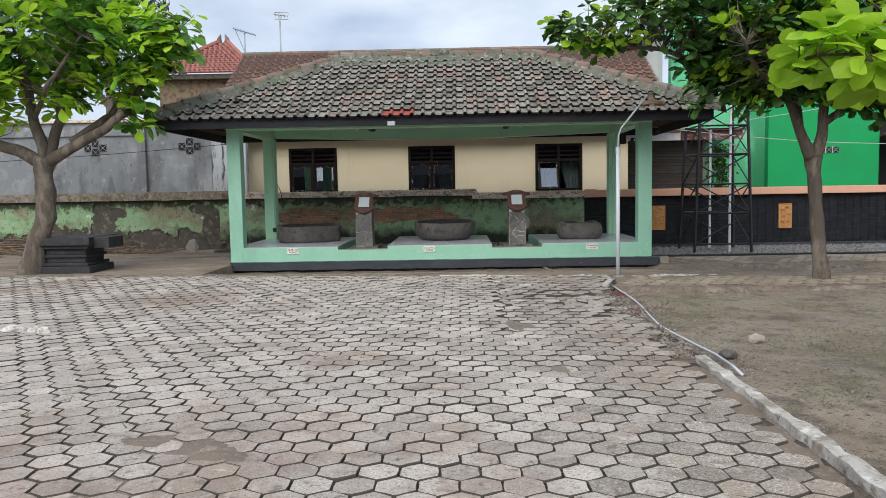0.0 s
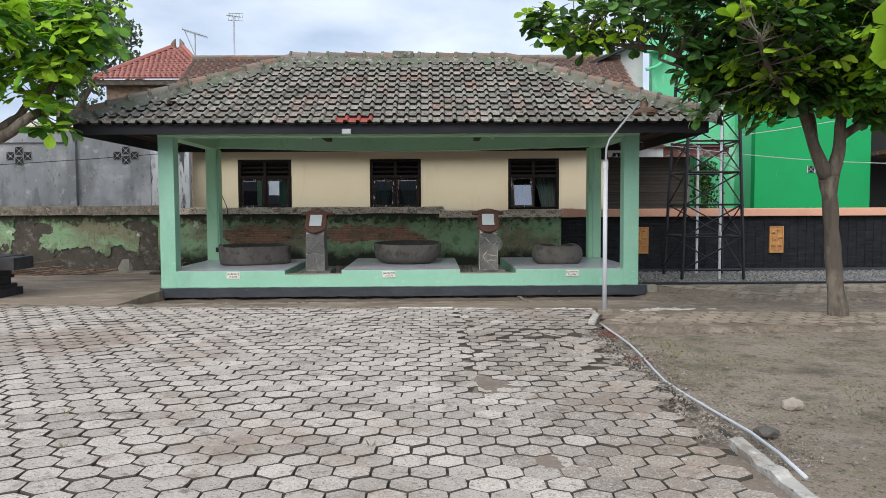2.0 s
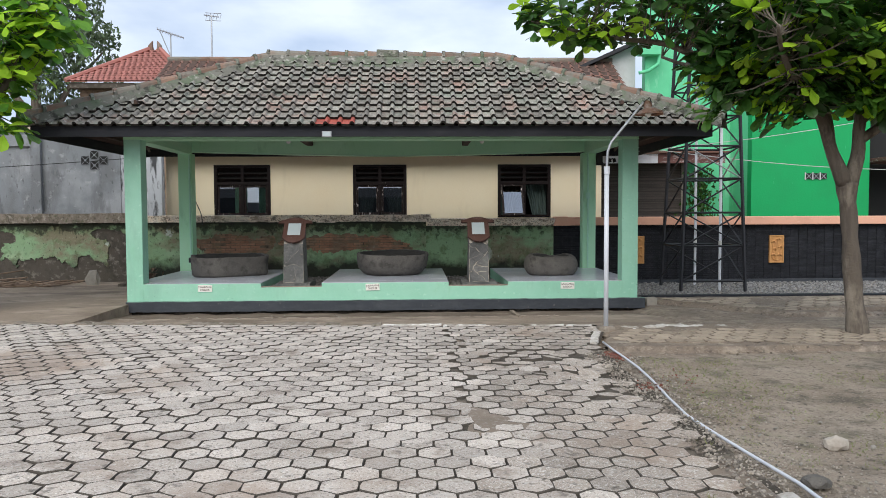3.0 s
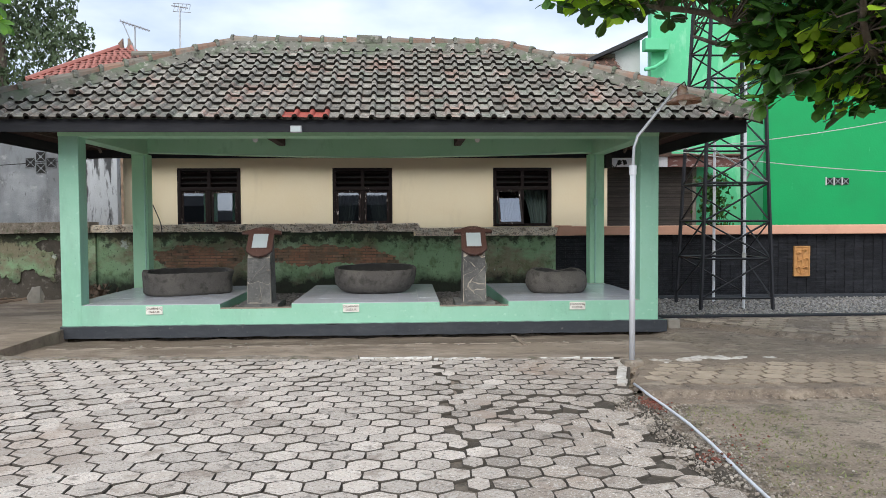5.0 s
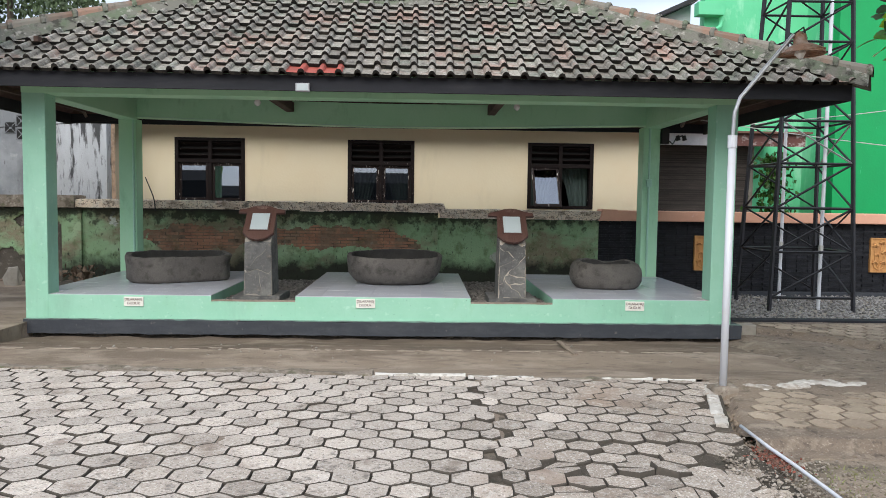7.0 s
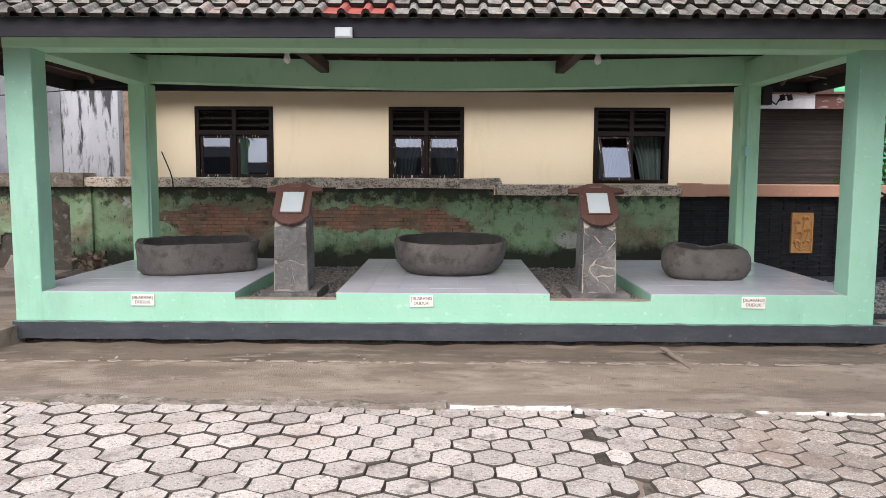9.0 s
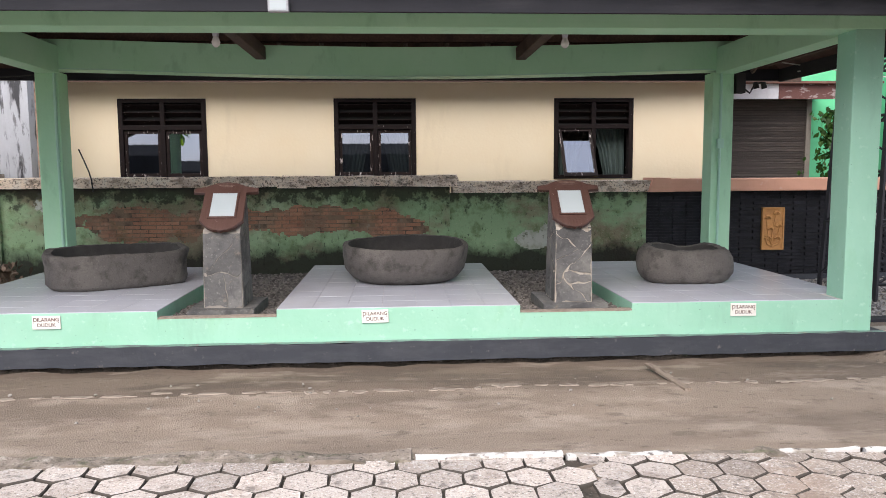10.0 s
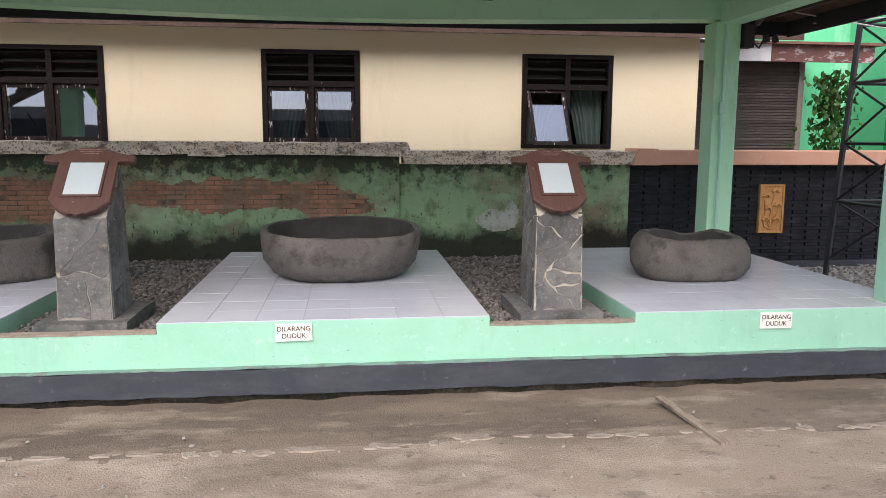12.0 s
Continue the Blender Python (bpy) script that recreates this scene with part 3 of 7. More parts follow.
verts, faces = sheet(-9.5, 2.05, -3, 11.1, 230, 280, dust_z)
tagged(raw("dust_drift", verts, faces, DUST, pavement, "packed brown dust drifted over the pavers", smooth=True), kind="stuff")

def step(v, width):
    u = max(0.0, min(1.0, v / width + 0.5))
    return u * u * (3 - 2 * u)


# cement apron in front of the pavilion, a little lower than the kerb
def apron_z(x, y):
    fall = max(0.0, min(1.0, (12.1 - y) / 0.8))
    near = max(0.0, 13.75 - y)
    return -0.005 - 0.04 * step(x - 3.75 - 0.25 * noise.noise(Vector((0, y * 3, 2))), 0.5) + min(0.055, 0.06 * near) + 0.09 * fall + 0.008 * fbm(x, y, 1.0, 1.2) + (0.02 * noise.noise(Vector((x * 3, 0, 5))) if y > 13.6 else 0.0)


verts, faces = sheet(-4.66, 4.05, 11.28, 13.83, 170, 50, apron_z)
verts = [(x, y + (0.03 * noise.noise(Vector((x * 5, 2, 0))) + 0.02 * noise.noise(Vector((x * 17, 2, 0))) if y > 13.7 else 0.0), z) for x, y, z in verts]
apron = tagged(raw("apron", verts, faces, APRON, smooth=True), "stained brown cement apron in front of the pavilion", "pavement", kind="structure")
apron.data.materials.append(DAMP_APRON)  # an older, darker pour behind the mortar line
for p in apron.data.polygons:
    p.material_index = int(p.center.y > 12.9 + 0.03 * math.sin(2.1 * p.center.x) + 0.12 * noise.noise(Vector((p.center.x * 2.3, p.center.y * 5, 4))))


def west_z(x, y):
    return 0.17 + 0.01 * fbm(x, y, 4.0, 1.0)


west = long_box(-14, -4.62, 11.3, 18.1, -0.1, 0.165, 0.3)
rough(west, 0.014, 2.2, 3)
tagged(part("west_apron", west, APRON), "raised stained cement slab beside the pavilion", "pavement", kind="structure")
kerb = rough(long_box(-9.5, -0.38, 11.17, 11.3, 0.0, 0.185, 0.06), 0.03, 6, 1)
for v in kerb.verts:
    if v.co.z > 0.1:
        v.co.z += pave_z(v.co.x, 11.2) + 0.006 - 0.185
tagged(part("kerb", kerb, RAWKERB), "crumbling bare concrete kerb along the paving", "kerb", kind="structure")
for x0, x1, y0, top, worn, seed in ((-0.37, 0.4, 11.2, 0.184, 0.006, 2), (0.42, 0.98, 11.205, 0.17, 0.016, 3), (1.58, 2.02, 11.222, 0.156, 0.012, 7), (2.05, 2.4, 11.218, 0.15, 0.012, 8)):
    kerb = rough(long_box(x0, x1, y0, 11.255, 0.0, top, 0.05), worn, 7, seed)
    tagged(part("kerb", kerb, KERB), "chipped white painted kerb along the paving", "kerb", kind="structure")
kerb = rough(long_box(0.95, 1.6, 11.17, 11.27, 0.0, 0.15, 0.04), 0.03, 7, 9)
tagged(part("kerb", kerb, RAWKERB), "broken bare stretch of the painted kerb", "kerb", kind="structure")
for x, y, length, seed in ((2.15, 10.06, 0.2, 4), (2.22, 10.33, 0.28, 5), (2.32, 10.64, 0.26, 6), (2.41, 10.94, 0.28, 7)):
    kerb = rough(long_box(-0.045, 0.045, -length / 2, length / 2, -0.13, 0.004, 0.04, 1), 0.012, 9, seed)
    kerb.transform(Matrix.Translation((x, y, 0.138)) @ Matrix.Rotation(radians(-17), 4, "Z"))
    tagged(part("kerb", kerb, DIRTYKERB), "broken white kerb block at the corner of the paving", "kerb", kind="structure")
kerb = rough(long_box(2.0, 2.1, -9, 5.3, -0.05, 0.12, 0.07, 1), 0.022, 6, 5)
tagged(part("kerb", kerb, DIRTYKERB), "worn whitewashed kerb between paving and soil", "kerb", kind="structure")

# worn ground east of the pole: a strip of old paving, dirt, and a cracked slab along the gravel bed
def on_strip(x, y):
    edge = 9.6 + 0.1 * noise.noise(Vector((x * 1.3, 0, 8))) + 0.05 * noise.noise(Vector((x * 5, 0, 3)))
    return step(y - edge, 0.07) * step(11.0 + 0.15 * noise.noise(Vector((x * 1.1, 5, 0))) - y, 0.3) * step(x - 2.27 - 0.28 * (y - 10) - 0.05 * noise.noise(Vector((y * 6, 0, 0))), 0.1)


def on_slab(x, y):
    west = 4.0 + 0.85 * (14.5 - y) + 0.25 * noise.noise(Vector((y * 2.5, 3, 0)))
    south = 12.45 + 0.25 * noise.noise(Vector((x * 1.2, 9, 0))) + 0.06 * noise.noise(Vector((x * 6, 9, 0)))
    hole = 1 - math.hypot((x - 7.0) / 0.9, (y - 12.75) / 0.22) + 0.5 * noise.noise(Vector((x * 4, y * 4, 1)))
    return step(x - west, 0.16) * step(y - south, 0.12) * (1 - step(hole, 0.2))


def east_z(x, y):
    low = soil_z(x, y) if y < 9.9 else 0.045
    z = low + (0.14 - 0.006 * (x - 3) - low) * on_strip(x, y)
    if y > 10.8 and x > 2.47:
        z = max(z, 0.05 + 0.088 * max(0.0, min(1.0, (12.1 - y) / 0.8)))
    if y > 11.33:
        z -= 0.13 * min(1.0, (y - 11.33) / 0.1) * (1 - step(x - 3.7, 0.7))
    return z + 0.008 * fbm(x, y, 6.0, 1.3) + 0.003 * fbm(x, y, 2.0, 7.0) + 0.07 * on_slab(x, y)


east = sheet(2.2, 13, 9.3, 14.63, 265, 180, lambda x, y: east_z(x, y) - (0.05 if y < 9.4 else 0))
east_paving = tagged(raw("east_paving", *east, TAN, smooth=True), "dirty worn strip of old paving and cracked slab", "pavement", kind="structure")
border = box(4.0, 14, 14.62, 14.8, -0.06, 0.15, 0.012)
tagged(part("gravel_border", border, FASCIA), "black painted border of the gravel bed", "kerb", kind="structure")


# ---- pavilion ----
pavilion = thing("pavilion", (0, 0, 0), "open green pavilion with hipped clay tile roof over a tiled platform", "pavilion")
XL, XR, YF, YB = -4.67, 3.79, 13.88, 17.1
plinth = rough(long_box(-4.67, 3.9, 13.81, 17.3, 0.036, 0.2, 0.05), 0.011, 7, 2)
part("plinth", plinth, PLINTH, pavilion, "dark grey painted plinth, cracked along the foot")
part("ledge", rough(long_box(-4.66, 3.89, 13.822, 13.879, 0.199, 0.206, 0.1), 0.006, 6, 4), LEDGE, pavilion, "ledge with smeared paint along the top of the plinth")
# set back and coloured dark, to give the crack above it its shade
part("footing", box(-4.7, 3.85, 13.93, 17.2, -0.2, 0.03), DIRT, pavilion, "recessed dark footing behind the crack under the plinth")
part("platform_base", box(-4.66, 3.78, 13.9, 16.9, 0.19, 0.21), MINT, pavilion)
BLOCKS = ((-4.66, -2.49, 7), (-1.49, 0.612, 7), (1.605, 3.78, 7))
NOTCHES = ((-2.49, -1.49), (0.612, 1.605))
blocks = []
for x0, x1, n in BLOCKS:
    blocks.append(part("platform_block", box(x0, x1, 13.88, 16.9, 0.2, 0.489, 0.003), MINT, pavilion, "mint painted block with white tiled top"))
for x0, x1 in NOTCHES:
    part("platform_lip", box(x0 - 0.02, x1 + 0.02, 13.8815, 13.96, 0.2, 0.425), MINT, pavilion)
    part("lip_edge", rough(long_box(x0 + 0.002, x1 - 0.002, 13.879, 13.97, 0.4255, 0.437, 0.1), 0.004, 6, x0), OLDMORTAR, pavilion, "worn cement edge of the sunk bed")
    bed = box(x0 + 0.001, x1 - 0.001, 13.96, 16.9, 0.2, 0.385)
    for v in bed.verts:
        if v.co.z > 0.3 and v.co.y > 15:
            v.co.z = 0.26
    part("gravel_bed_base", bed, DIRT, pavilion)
for x, y in ((XL, YF), (XR - 0.27, YF), (XL - 0.03, 16.78), (XR - 0.29, 16.78)):
    part("column", box(x, x + 0.27, y - 0.004, y + 0.266, 0.2, 2.86, 0.012), MINT if y < 15 else LITMINT, pavilion)
part("beam", box(XL - 0.004, XR + 0.004, YF - 0.008, YF + 0.3, 2.85, 3.16, 0.008), LITMINT, pavilion, "green painted front ring beam")
part("beam", box(XL + 0.01, XL + 0.26, YF + 0.3, 16.77, 2.84, 3.16, 0.008), LITMINT, pavilion)
part("beam", box(XR - 0.26, XR - 0.01, YF + 0.3, 16.77, 2.84, 3.16, 0.008), LITMINT, pavilion)
# back beam, sagging in the middle
sag = bmesh.new()
rings = []
for i in range(25):
    u = i / 24
    x = XL + (XR - XL) * u
    d = -0.085 * math.sin(math.pi * u) ** 1.3
    rings.append([sag.verts.new(c) for c in ((x, 16.77, 2.89 + d), (x, 17.07, 2.89 + d), (x, 17.07, 3.24 + d), (x, 16.77, 3.24 + d))])
for r, s in zip(rings, rings[1:]):
    for k in range(4):
        sag.faces.new((r[k], r[(k + 1) % 4], s[(k + 1) % 4], s[k]))
sag.faces.new(rings[0])
sag.faces.new(rings[-1][::-1])
part("beam", sag, LITMINT, pavilion, "sagging green painted back beam")
lip = bmesh.new()
for i in range(24):
    u0, u1 = i / 24, (i + 1) / 24
    d0, d1 = (-0.085 * math.sin(math.pi * u) ** 1.3 for u in (u0, u1))
    xa, xb = (XL + 0.25 + (XR - XL - 0.54) * u for u in (u0, u1))
    q = [lip.verts.new(c) for c in ((xa, 16.764, 2.888 + d0), (xb, 16.764, 2.888 + d1), (xb, 16.764, 2.9 + d1), (xa, 16.764, 2.9 + d0))]
    lip.faces.new(q)
part("beam_edge", lip, MINT_TRIM, pavilion)

# roof: corners, ridge
EX0, EX1, EY0, EY1, EZ = -5.82, 4.78, 13.17, 17.6, 3.0
RX0, RX1, RY, RZ = -2.55, 1.62, 15.48, 4.43
roof = part("roof", bmesh.new(), DARKWOOD, pavilion, "weathered hipped roof of grey-brown clay tiles")
deck = bmesh.new()
c = [deck.verts.new(v) for v in ((EX0, EY0, EZ), (EX1, EY0, EZ), (EX1, EY1, EZ), (EX0, EY1, EZ), (RX0, RY, RZ), (RX1, RY, RZ))]
for f in ((0, 1, 5, 4), (1, 2, 5), (2, 3, 4, 5), (3, 0, 4)):
    deck.faces.new([c[i] for i in f])
bmesh.ops.solidify(deck, geom=deck.faces[:], thickness=0.03)
roof_deck = part("roof_deck", deck, DARKWOOD, roof)
for name, bm in (("fascia", box(EX0 + 0.02, EX1 - 0.02, EY0 + 0.01, EY0 + 0.045, 2.83, 3.0, 0.004)), ("fascia", box(EX0 + 0.02, EX1 - 0.02, EY1 - 0.045, EY1 - 0.01, 2.85, 3.0)),
                 ("fascia", box(EX0 + 0.01, EX0 + 0.045, EY0 + 0.05, EY1 - 0.05, 2.83, 3.0)), ("fascia", box(EX1 - 0.045, EX1 - 0.01, EY0 + 0.05, EY1 - 0.05, 2.83, 3.0))):
    part(name, bm, FASCIA, roof, "black painted fascia board")
# rafters and battens under the deck
slope = (RZ - EZ) / (RY - EY0)
i = 0
x = EX0 + 0.3
while x < EX1 - 0.2:
    top = 1.0
    if x < RX0:
        top = (x - EX0) / (RX0 - EX0)
    elif x > RX1:
        top = (EX1 - x) / (EX1 - RX1)
    for y0, yr in ((EY0 + 0.06, RY), (EY1 - 0.06, RY)):
        y1 = y0 + (yr - y0) * top * 0.97
        z0, z1 = EZ - 0.07 + slope * 0.05, EZ - 0.07 + slope * abs(y1 - (EY0 if yr > y0 else EY1))
        part("rafter", tube(((x, y0, z0), (x, y1, z1)), 0.032, 4), RAFTER, roof)
    x += 0.52
for y, z in ((14.15, 3.42), (16.9, 3.36), (15.0, 3.98), (15.95, 3.98)):
    k = (z - EZ) / (RZ - EZ)
    part("purlin", box(EX0 + (RX0 - EX0) * k, EX1 - (EX1 - RX1) * k, y - 0.05, y + 0.05, z - 0.13, z), DARKWOOD, roof)
for k in range(4):
    x = EX0 + 0.45 + 0.32 * k
    part("purlin", box(x, x + 0.05, EY0 + 0.5, EY1 - 0.5, 2.98 + 0.14 * k, 3.04 + 0.14 * k), DARKWOOD, roof)
    x = EX1 - 0.45 - 0.3 * k
    part("purlin", box(x, x + 0.05, EY0 + 0.5, EY1 - 0.5, 2.98 + 0.14 * k, 3.04 + 0.14 * k), DARKWOOD, roof)
for x in (-2.05, 1.08):
    part("tie_beam", box(x - 0.06, x + 0.06, 14.19, 16.76, 3.0, 3.15, 0.01), DARKWOOD, roof, "rough dark timber tie beam")

# S-shaped roof tiles
def tile_mesh(mat):
    prof = ((0.0, 0.018), (0.008, 0.003), (0.122, 0.0), (0.128, 0.02), (0.14, 0.041), (0.163, 0.051), (0.186, 0.041), (0.198, 0.02), (0.204, 0.0))
    verts = [(u, 0.0, h + 0.048) for u, h in prof] + [(u, 0.29, h) for u, h in prof] + [(u, 0.012, h + 0.006) for u, h in prof]
    n = len(prof)
    faces = [(i, i + 1, n + i + 1, n + i) for i in range(n - 1)] + [(2 * n + i, 2 * n + i + 1, i + 1, i) for i in range(n - 1)]
    me = bpy.data.meshes.new("roof_tile")
    me.from_pydata(verts, [], faces)
    me.materials.append(mat)
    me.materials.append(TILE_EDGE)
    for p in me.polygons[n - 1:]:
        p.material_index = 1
    return me


TILE, TILE_RED = tile_mesh(ROOF_TILE), tile_mesh(RED_TILE)
pitch = math.atan(slope)
rnd = random.Random(4)
far_v, far_f = [], []
count = 0
tverts = [tuple(v.co) for v in TILE.vertices]
tfaces = [tuple(p.vertices) for p in TILE.polygons]
tile_jobs = []
ROWS_OF_TILES = 11
step_y = (RY - EY0 + 0.06) / ROWS_OF_TILES
for row in range(ROWS_OF_TILES):
    y = EY0 - 0.07 + row * step_y
    z = EZ + (y - EY0) * slope
    k = max(0.0, (y + 0.1 - EY0) / (RY - EY0))
    xa, xb = EX0 + (RX0 - EX0) * k, EX1 + (RX1 - EX1) * k
    x = -5.86
    while x < xb - 0.04:
        if x > xa - 0.14:
            wob = 0.012 * noise.noise(Vector((x * 0.8, y, 0)))
            m = Matrix.Translation((x + rnd.uniform(-0.004, 0.004), y + rnd.uniform(-0.012, 0.012), z + 0.012 + wob)) @ Euler((pitch + rnd.uniform(-0.02, 0.02), rnd.uniform(-0.025, 0.025), rnd.uniform(-0.02, 0.02))).to_matrix().to_4x4()
            tile_jobs.append((row, x, m))
        x += 0.2
for row, x, m in tile_jobs:
    red = row == 0 and -1.5 <= x < -0.95
    if count < 300 and (row < 8 or red):
        ob = new("roof_tile", TILE_RED if red else TILE)
        ob.parent, ob.matrix_basis = roof, m
        count += 1
    else:
        b = len(far_v)
        far_v.extend(tuple(m @ Vector(v)) for v in tverts)
        far_f.extend(tuple(b + i for i in f) for f in tfaces)
upper = tagged(raw("roof_tile_field", far_v, far_f, ROOF_TILE_FAR, roof, "upper courses of weathered clay tiles"), kind="stuff")
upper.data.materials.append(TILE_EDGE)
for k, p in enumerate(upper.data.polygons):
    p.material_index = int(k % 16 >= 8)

# ridge and hips: mortar bedding with half-round caps
def ridge_run(a, b, bed_w, bed_h, cap_r, length, rise=0.0):
    a, b = Vector(a), Vector(b)
    d = (b - a).normalized()
    side = Vector((-d.y, d.x, 0)).normalized()
    n = max(2, int((b - a).length / 0.12))
    bm = bmesh.new()
    rings = []
    for i in range(n + 1):
        p = a + (b - a) * i / n
        w = 1 + 0.25 * noise.noise(p * 3)
        rings.append([bm.verts.new(p + q) for q in (side * bed_w * w + Vector((0, 0, -0.55 * bed_w)), side * cap_r * 1.05 + Vector((0, 0, bed_h)), -side * cap_r * 1.05 + Vector((0, 0, bed_h)), -side * bed_w * w + Vector((0, 0, -0.55 * bed_w)))])
    for r, s in zip(rings, rings[1:]):
        for k in range(4):
            bm.faces.new((r[k], r[(k + 1) % 4], s[(k + 1) % 4], s[k]))
    part("ridge_mortar", bm, MORTAR, roof, "mossy crumbling mortar")
    n = max(1, round((b - a).length / length))
    for i in range(n):
        p, q = a + (b - a) * (i / n), a + (b - a) * ((i + 1.12) / n)
        bm = bmesh.new()
        rr = []
        for s, (e, r) in enumerate(((p, cap_r * 1.18), (q, cap_r * 0.92))):
            rr.append([bm.verts.new(e + Vector((0, 0, bed_h - 0.01)) + side * r * math.cos(math.pi * k / 6) + Vector((0, 0, r * math.sin(math.pi * k / 6)))) for k in range(7)])
            rr.append([bm.verts.new(e + Vector((0, 0, bed_h - 0.01)) + side * (r - 0.015) * math.cos(math.pi * k / 6) + Vector((0, 0, (r - 0.015) * math.sin(math.pi * k / 6)))) for k in range(7)])
        for k in range(6):
            bm.faces.new((rr[0][k], rr[0][k + 1], rr[2][k + 1], rr[2][k]))
            bm.faces.new((rr[0][k], rr[0][k + 1], rr[1][k + 1], rr[1][k]))
        part("ridge_cap", bm, RIDGE, roof)
        bm = bmesh.new()
        hoops = []
        for e, r in ((p - d * 0.03, cap_r * 1.1), (p - d * 0.02, cap_r * 1.3), (p + d * 0.02, cap_r * 1.3), (p + d * 0.035, cap_r * 1.1)):
            hoops.append([bm.verts.new(e + Vector((0, 0, bed_h - 0.01)) + side * r * math.cos(math.pi * k / 8) + Vector((0, 0, r * math.sin(math.pi * k / 8)))) for k in range(9)])
        for h0, h1 in zip(hoops, hoops[1:]):
            for k in range(8):
                bm.faces.new((h0[k], h0[k + 1], h1[k + 1], h1[k]))
        part("cap_collar", rough(bm, 0.01, 14, i), MORTAR, roof)


ridge_run((RX0 - 0.05, RY, RZ + 0.02), (RX1 + 0.05, RY, RZ + 0.0), 0.3, 0.08, 0.1, 0.36)
ridge_run((EX0 - 0.12, EY0 - 0.05, EZ + 0.05), (RX0, RY, RZ + 0.05), 0.2, 0.05, 0.095, 0.36)
ridge_run((EX1 + 0.14, EY0 - 0.05, EZ + 0.06), (RX1, RY, RZ + 0.05), 0.2, 0.05, 0.095, 0.36)
part("ridge_block", rough(box(-0.62, -0.22, RY - 0.14, RY + 0.14, RZ + 0.06, RZ + 0.2, 0.03), 0.03, 5), MORTAR, roof)

# white ceramic floor tiles
def floor_tile(w, d):
    return mesh_of("floor_tile", box(0.0015, w - 0.0015, 0.0015, d - 0.0015, 0, 0.007, 0.0012), TILE_WHITE)


for ob, (x0, x1, n) in zip(blocks, BLOCKS):
    w, d = (x1 - x0) / n, 3.02 / 10
    me = floor_tile(w, d)
    for i in range(n):
        for j in range(10):
            xx, yy = x0 + i * w, 13.88 + j * d
            if (xx < XL + 0.3 or xx + w > XR - 0.3) and (j == 0 or j == 9):
                continue
            t = new("floor_tile", me)
            t.parent, t.location = ob, (xx, yy, 0.489 + rnd.uniform(0, 0.0012))
    part("grout", box(x0 + 0.004, x1 - 0.004, 13.885, 16.895, 0.488, 0.4915), GROUT, ob)

# ---- boundary walls ----
def wall_piece(name, x0, x1, y, top, holes=(), label="", core=BRICKBED):
    """A brick wall whose green plaster has fallen off in ragged patches. holes: (x, z, half width, half height)."""
    wall = part(name, box(x0, x1, y + 0.021, y + 0.2, -0.2, top - 0.01), core, label=label)
    tagged(wall, kind="structure", category="wall")
    s = 0.02
    nx, nz = int((x1 - x0) / s), int((top + 0.05) / s)
    keep = {}
    for i in range(nx):
        for j in range(nz):
            x, z = x0 + (i + 0.5) * s, -0.05 + (j + 0.5) * s
            gone = False
            for hx, hz, hw, hh in holes:
                e = ((x - hx) / hw) ** 2 + ((z - hz) / hh) ** 2
                if e + 0.8 * fbm(x, z, hx, 3.2) + 0.2 * noise.noise(Vector((x * 24, z * 24, hx))) < 1:
                    gone = True
            keep[i, j] = not gone
    verts, faces, idx = [], [], {}

    def v(i, j, back):
        if (i, j, back) not in idx:
            idx[i, j, back] = len(verts)
            x, z = x0 + (x1 - x0) * i / nx, -0.05 + (top + 0.04) * j / nz
            bulge = 0.008 * fbm(x, z, 2.0, 1.3)
            jig = 0.012 * noise.noise(Vector((x * 9, z * 9, 4)))
            verts.append((x + (jig if 0 < i < nx else 0), y + (0.03 if back else -0.002 + bulge), z + jig))
        return idx[i, j, back]

    for (i, j), k in keep.items():
        if not k:
            continue
        faces.append((v(i, j, 0), v(i + 1, j, 0), v(i + 1, j + 1, 0), v(i, j + 1, 0)))
        for (a, b), (di, dj) in ((((i, j), (i + 1, j)), (0, -1)), (((i + 1, j), (i + 1, j + 1)), (1, 0)), (((i + 1, j + 1), (i, j + 1)), (0, 1)), (((i, j + 1), (i, j)), (-1, 0))):
            if keep.get((i + di, j + dj)) is False:
                faces.append((v(*a, 0), v(*a, 1), v(*b, 1), v(*b, 0)))
    raw("plaster", verts, faces, PLASTER, wall, "peeling mouldy green plaster", smooth=False)
    return wall


HOLES = ((-3.9, 0.93, 1.0, 0.25), (-1.5, 0.98, 1.2, 0.2), (-2.4, 1.02, 0.5, 0.14), (-0.45, 0.86, 0.55, 0.15))
wall_a = wall_piece("wall_north", -5.9, 0.02, 18.15, 1.47, HOLES, "mouldy green plastered garden wall with bare red bricks")
wall_b = wall_piece("wall_north", 0.28, 3.15, 18.16, 1.36, ((1.45, 0.66, 0.24, 0.11), (1.68, 0.75, 0.08, 0.14)), "green plastered garden wall with flaking paint", FLAKED)
wall_c = wall_piece("wall_west", -22, -6.2, 18.12, 1.47, ((-6.7, 1.2, 0.25, 0.14), (-8.9, 1.15, 0.3, 0.12), (-7.4, 0.2, 2.0, 0.5), (-9.3, 0.8, 0.35, 0.7), (-10.6, 0.3, 1.4, 0.5), (-13.5, 0.3, 2.2, 0.55), (-6.4, 0.7, 0.25, 0.5)), "stained green plastered garden wall under a thick coping", MUDCORE)
for x0, x1, top in ((0.0, 0.3, 1.5), (-6.22, -5.88, 1.5)):
    tagged(part("wall_pier", rough(box(x0, x1, 18.1, 18.4, -0.2, top, 0.015), 0.01, 4), PLASTER), "mouldy plastered wall pier", "wall", kind="structure")
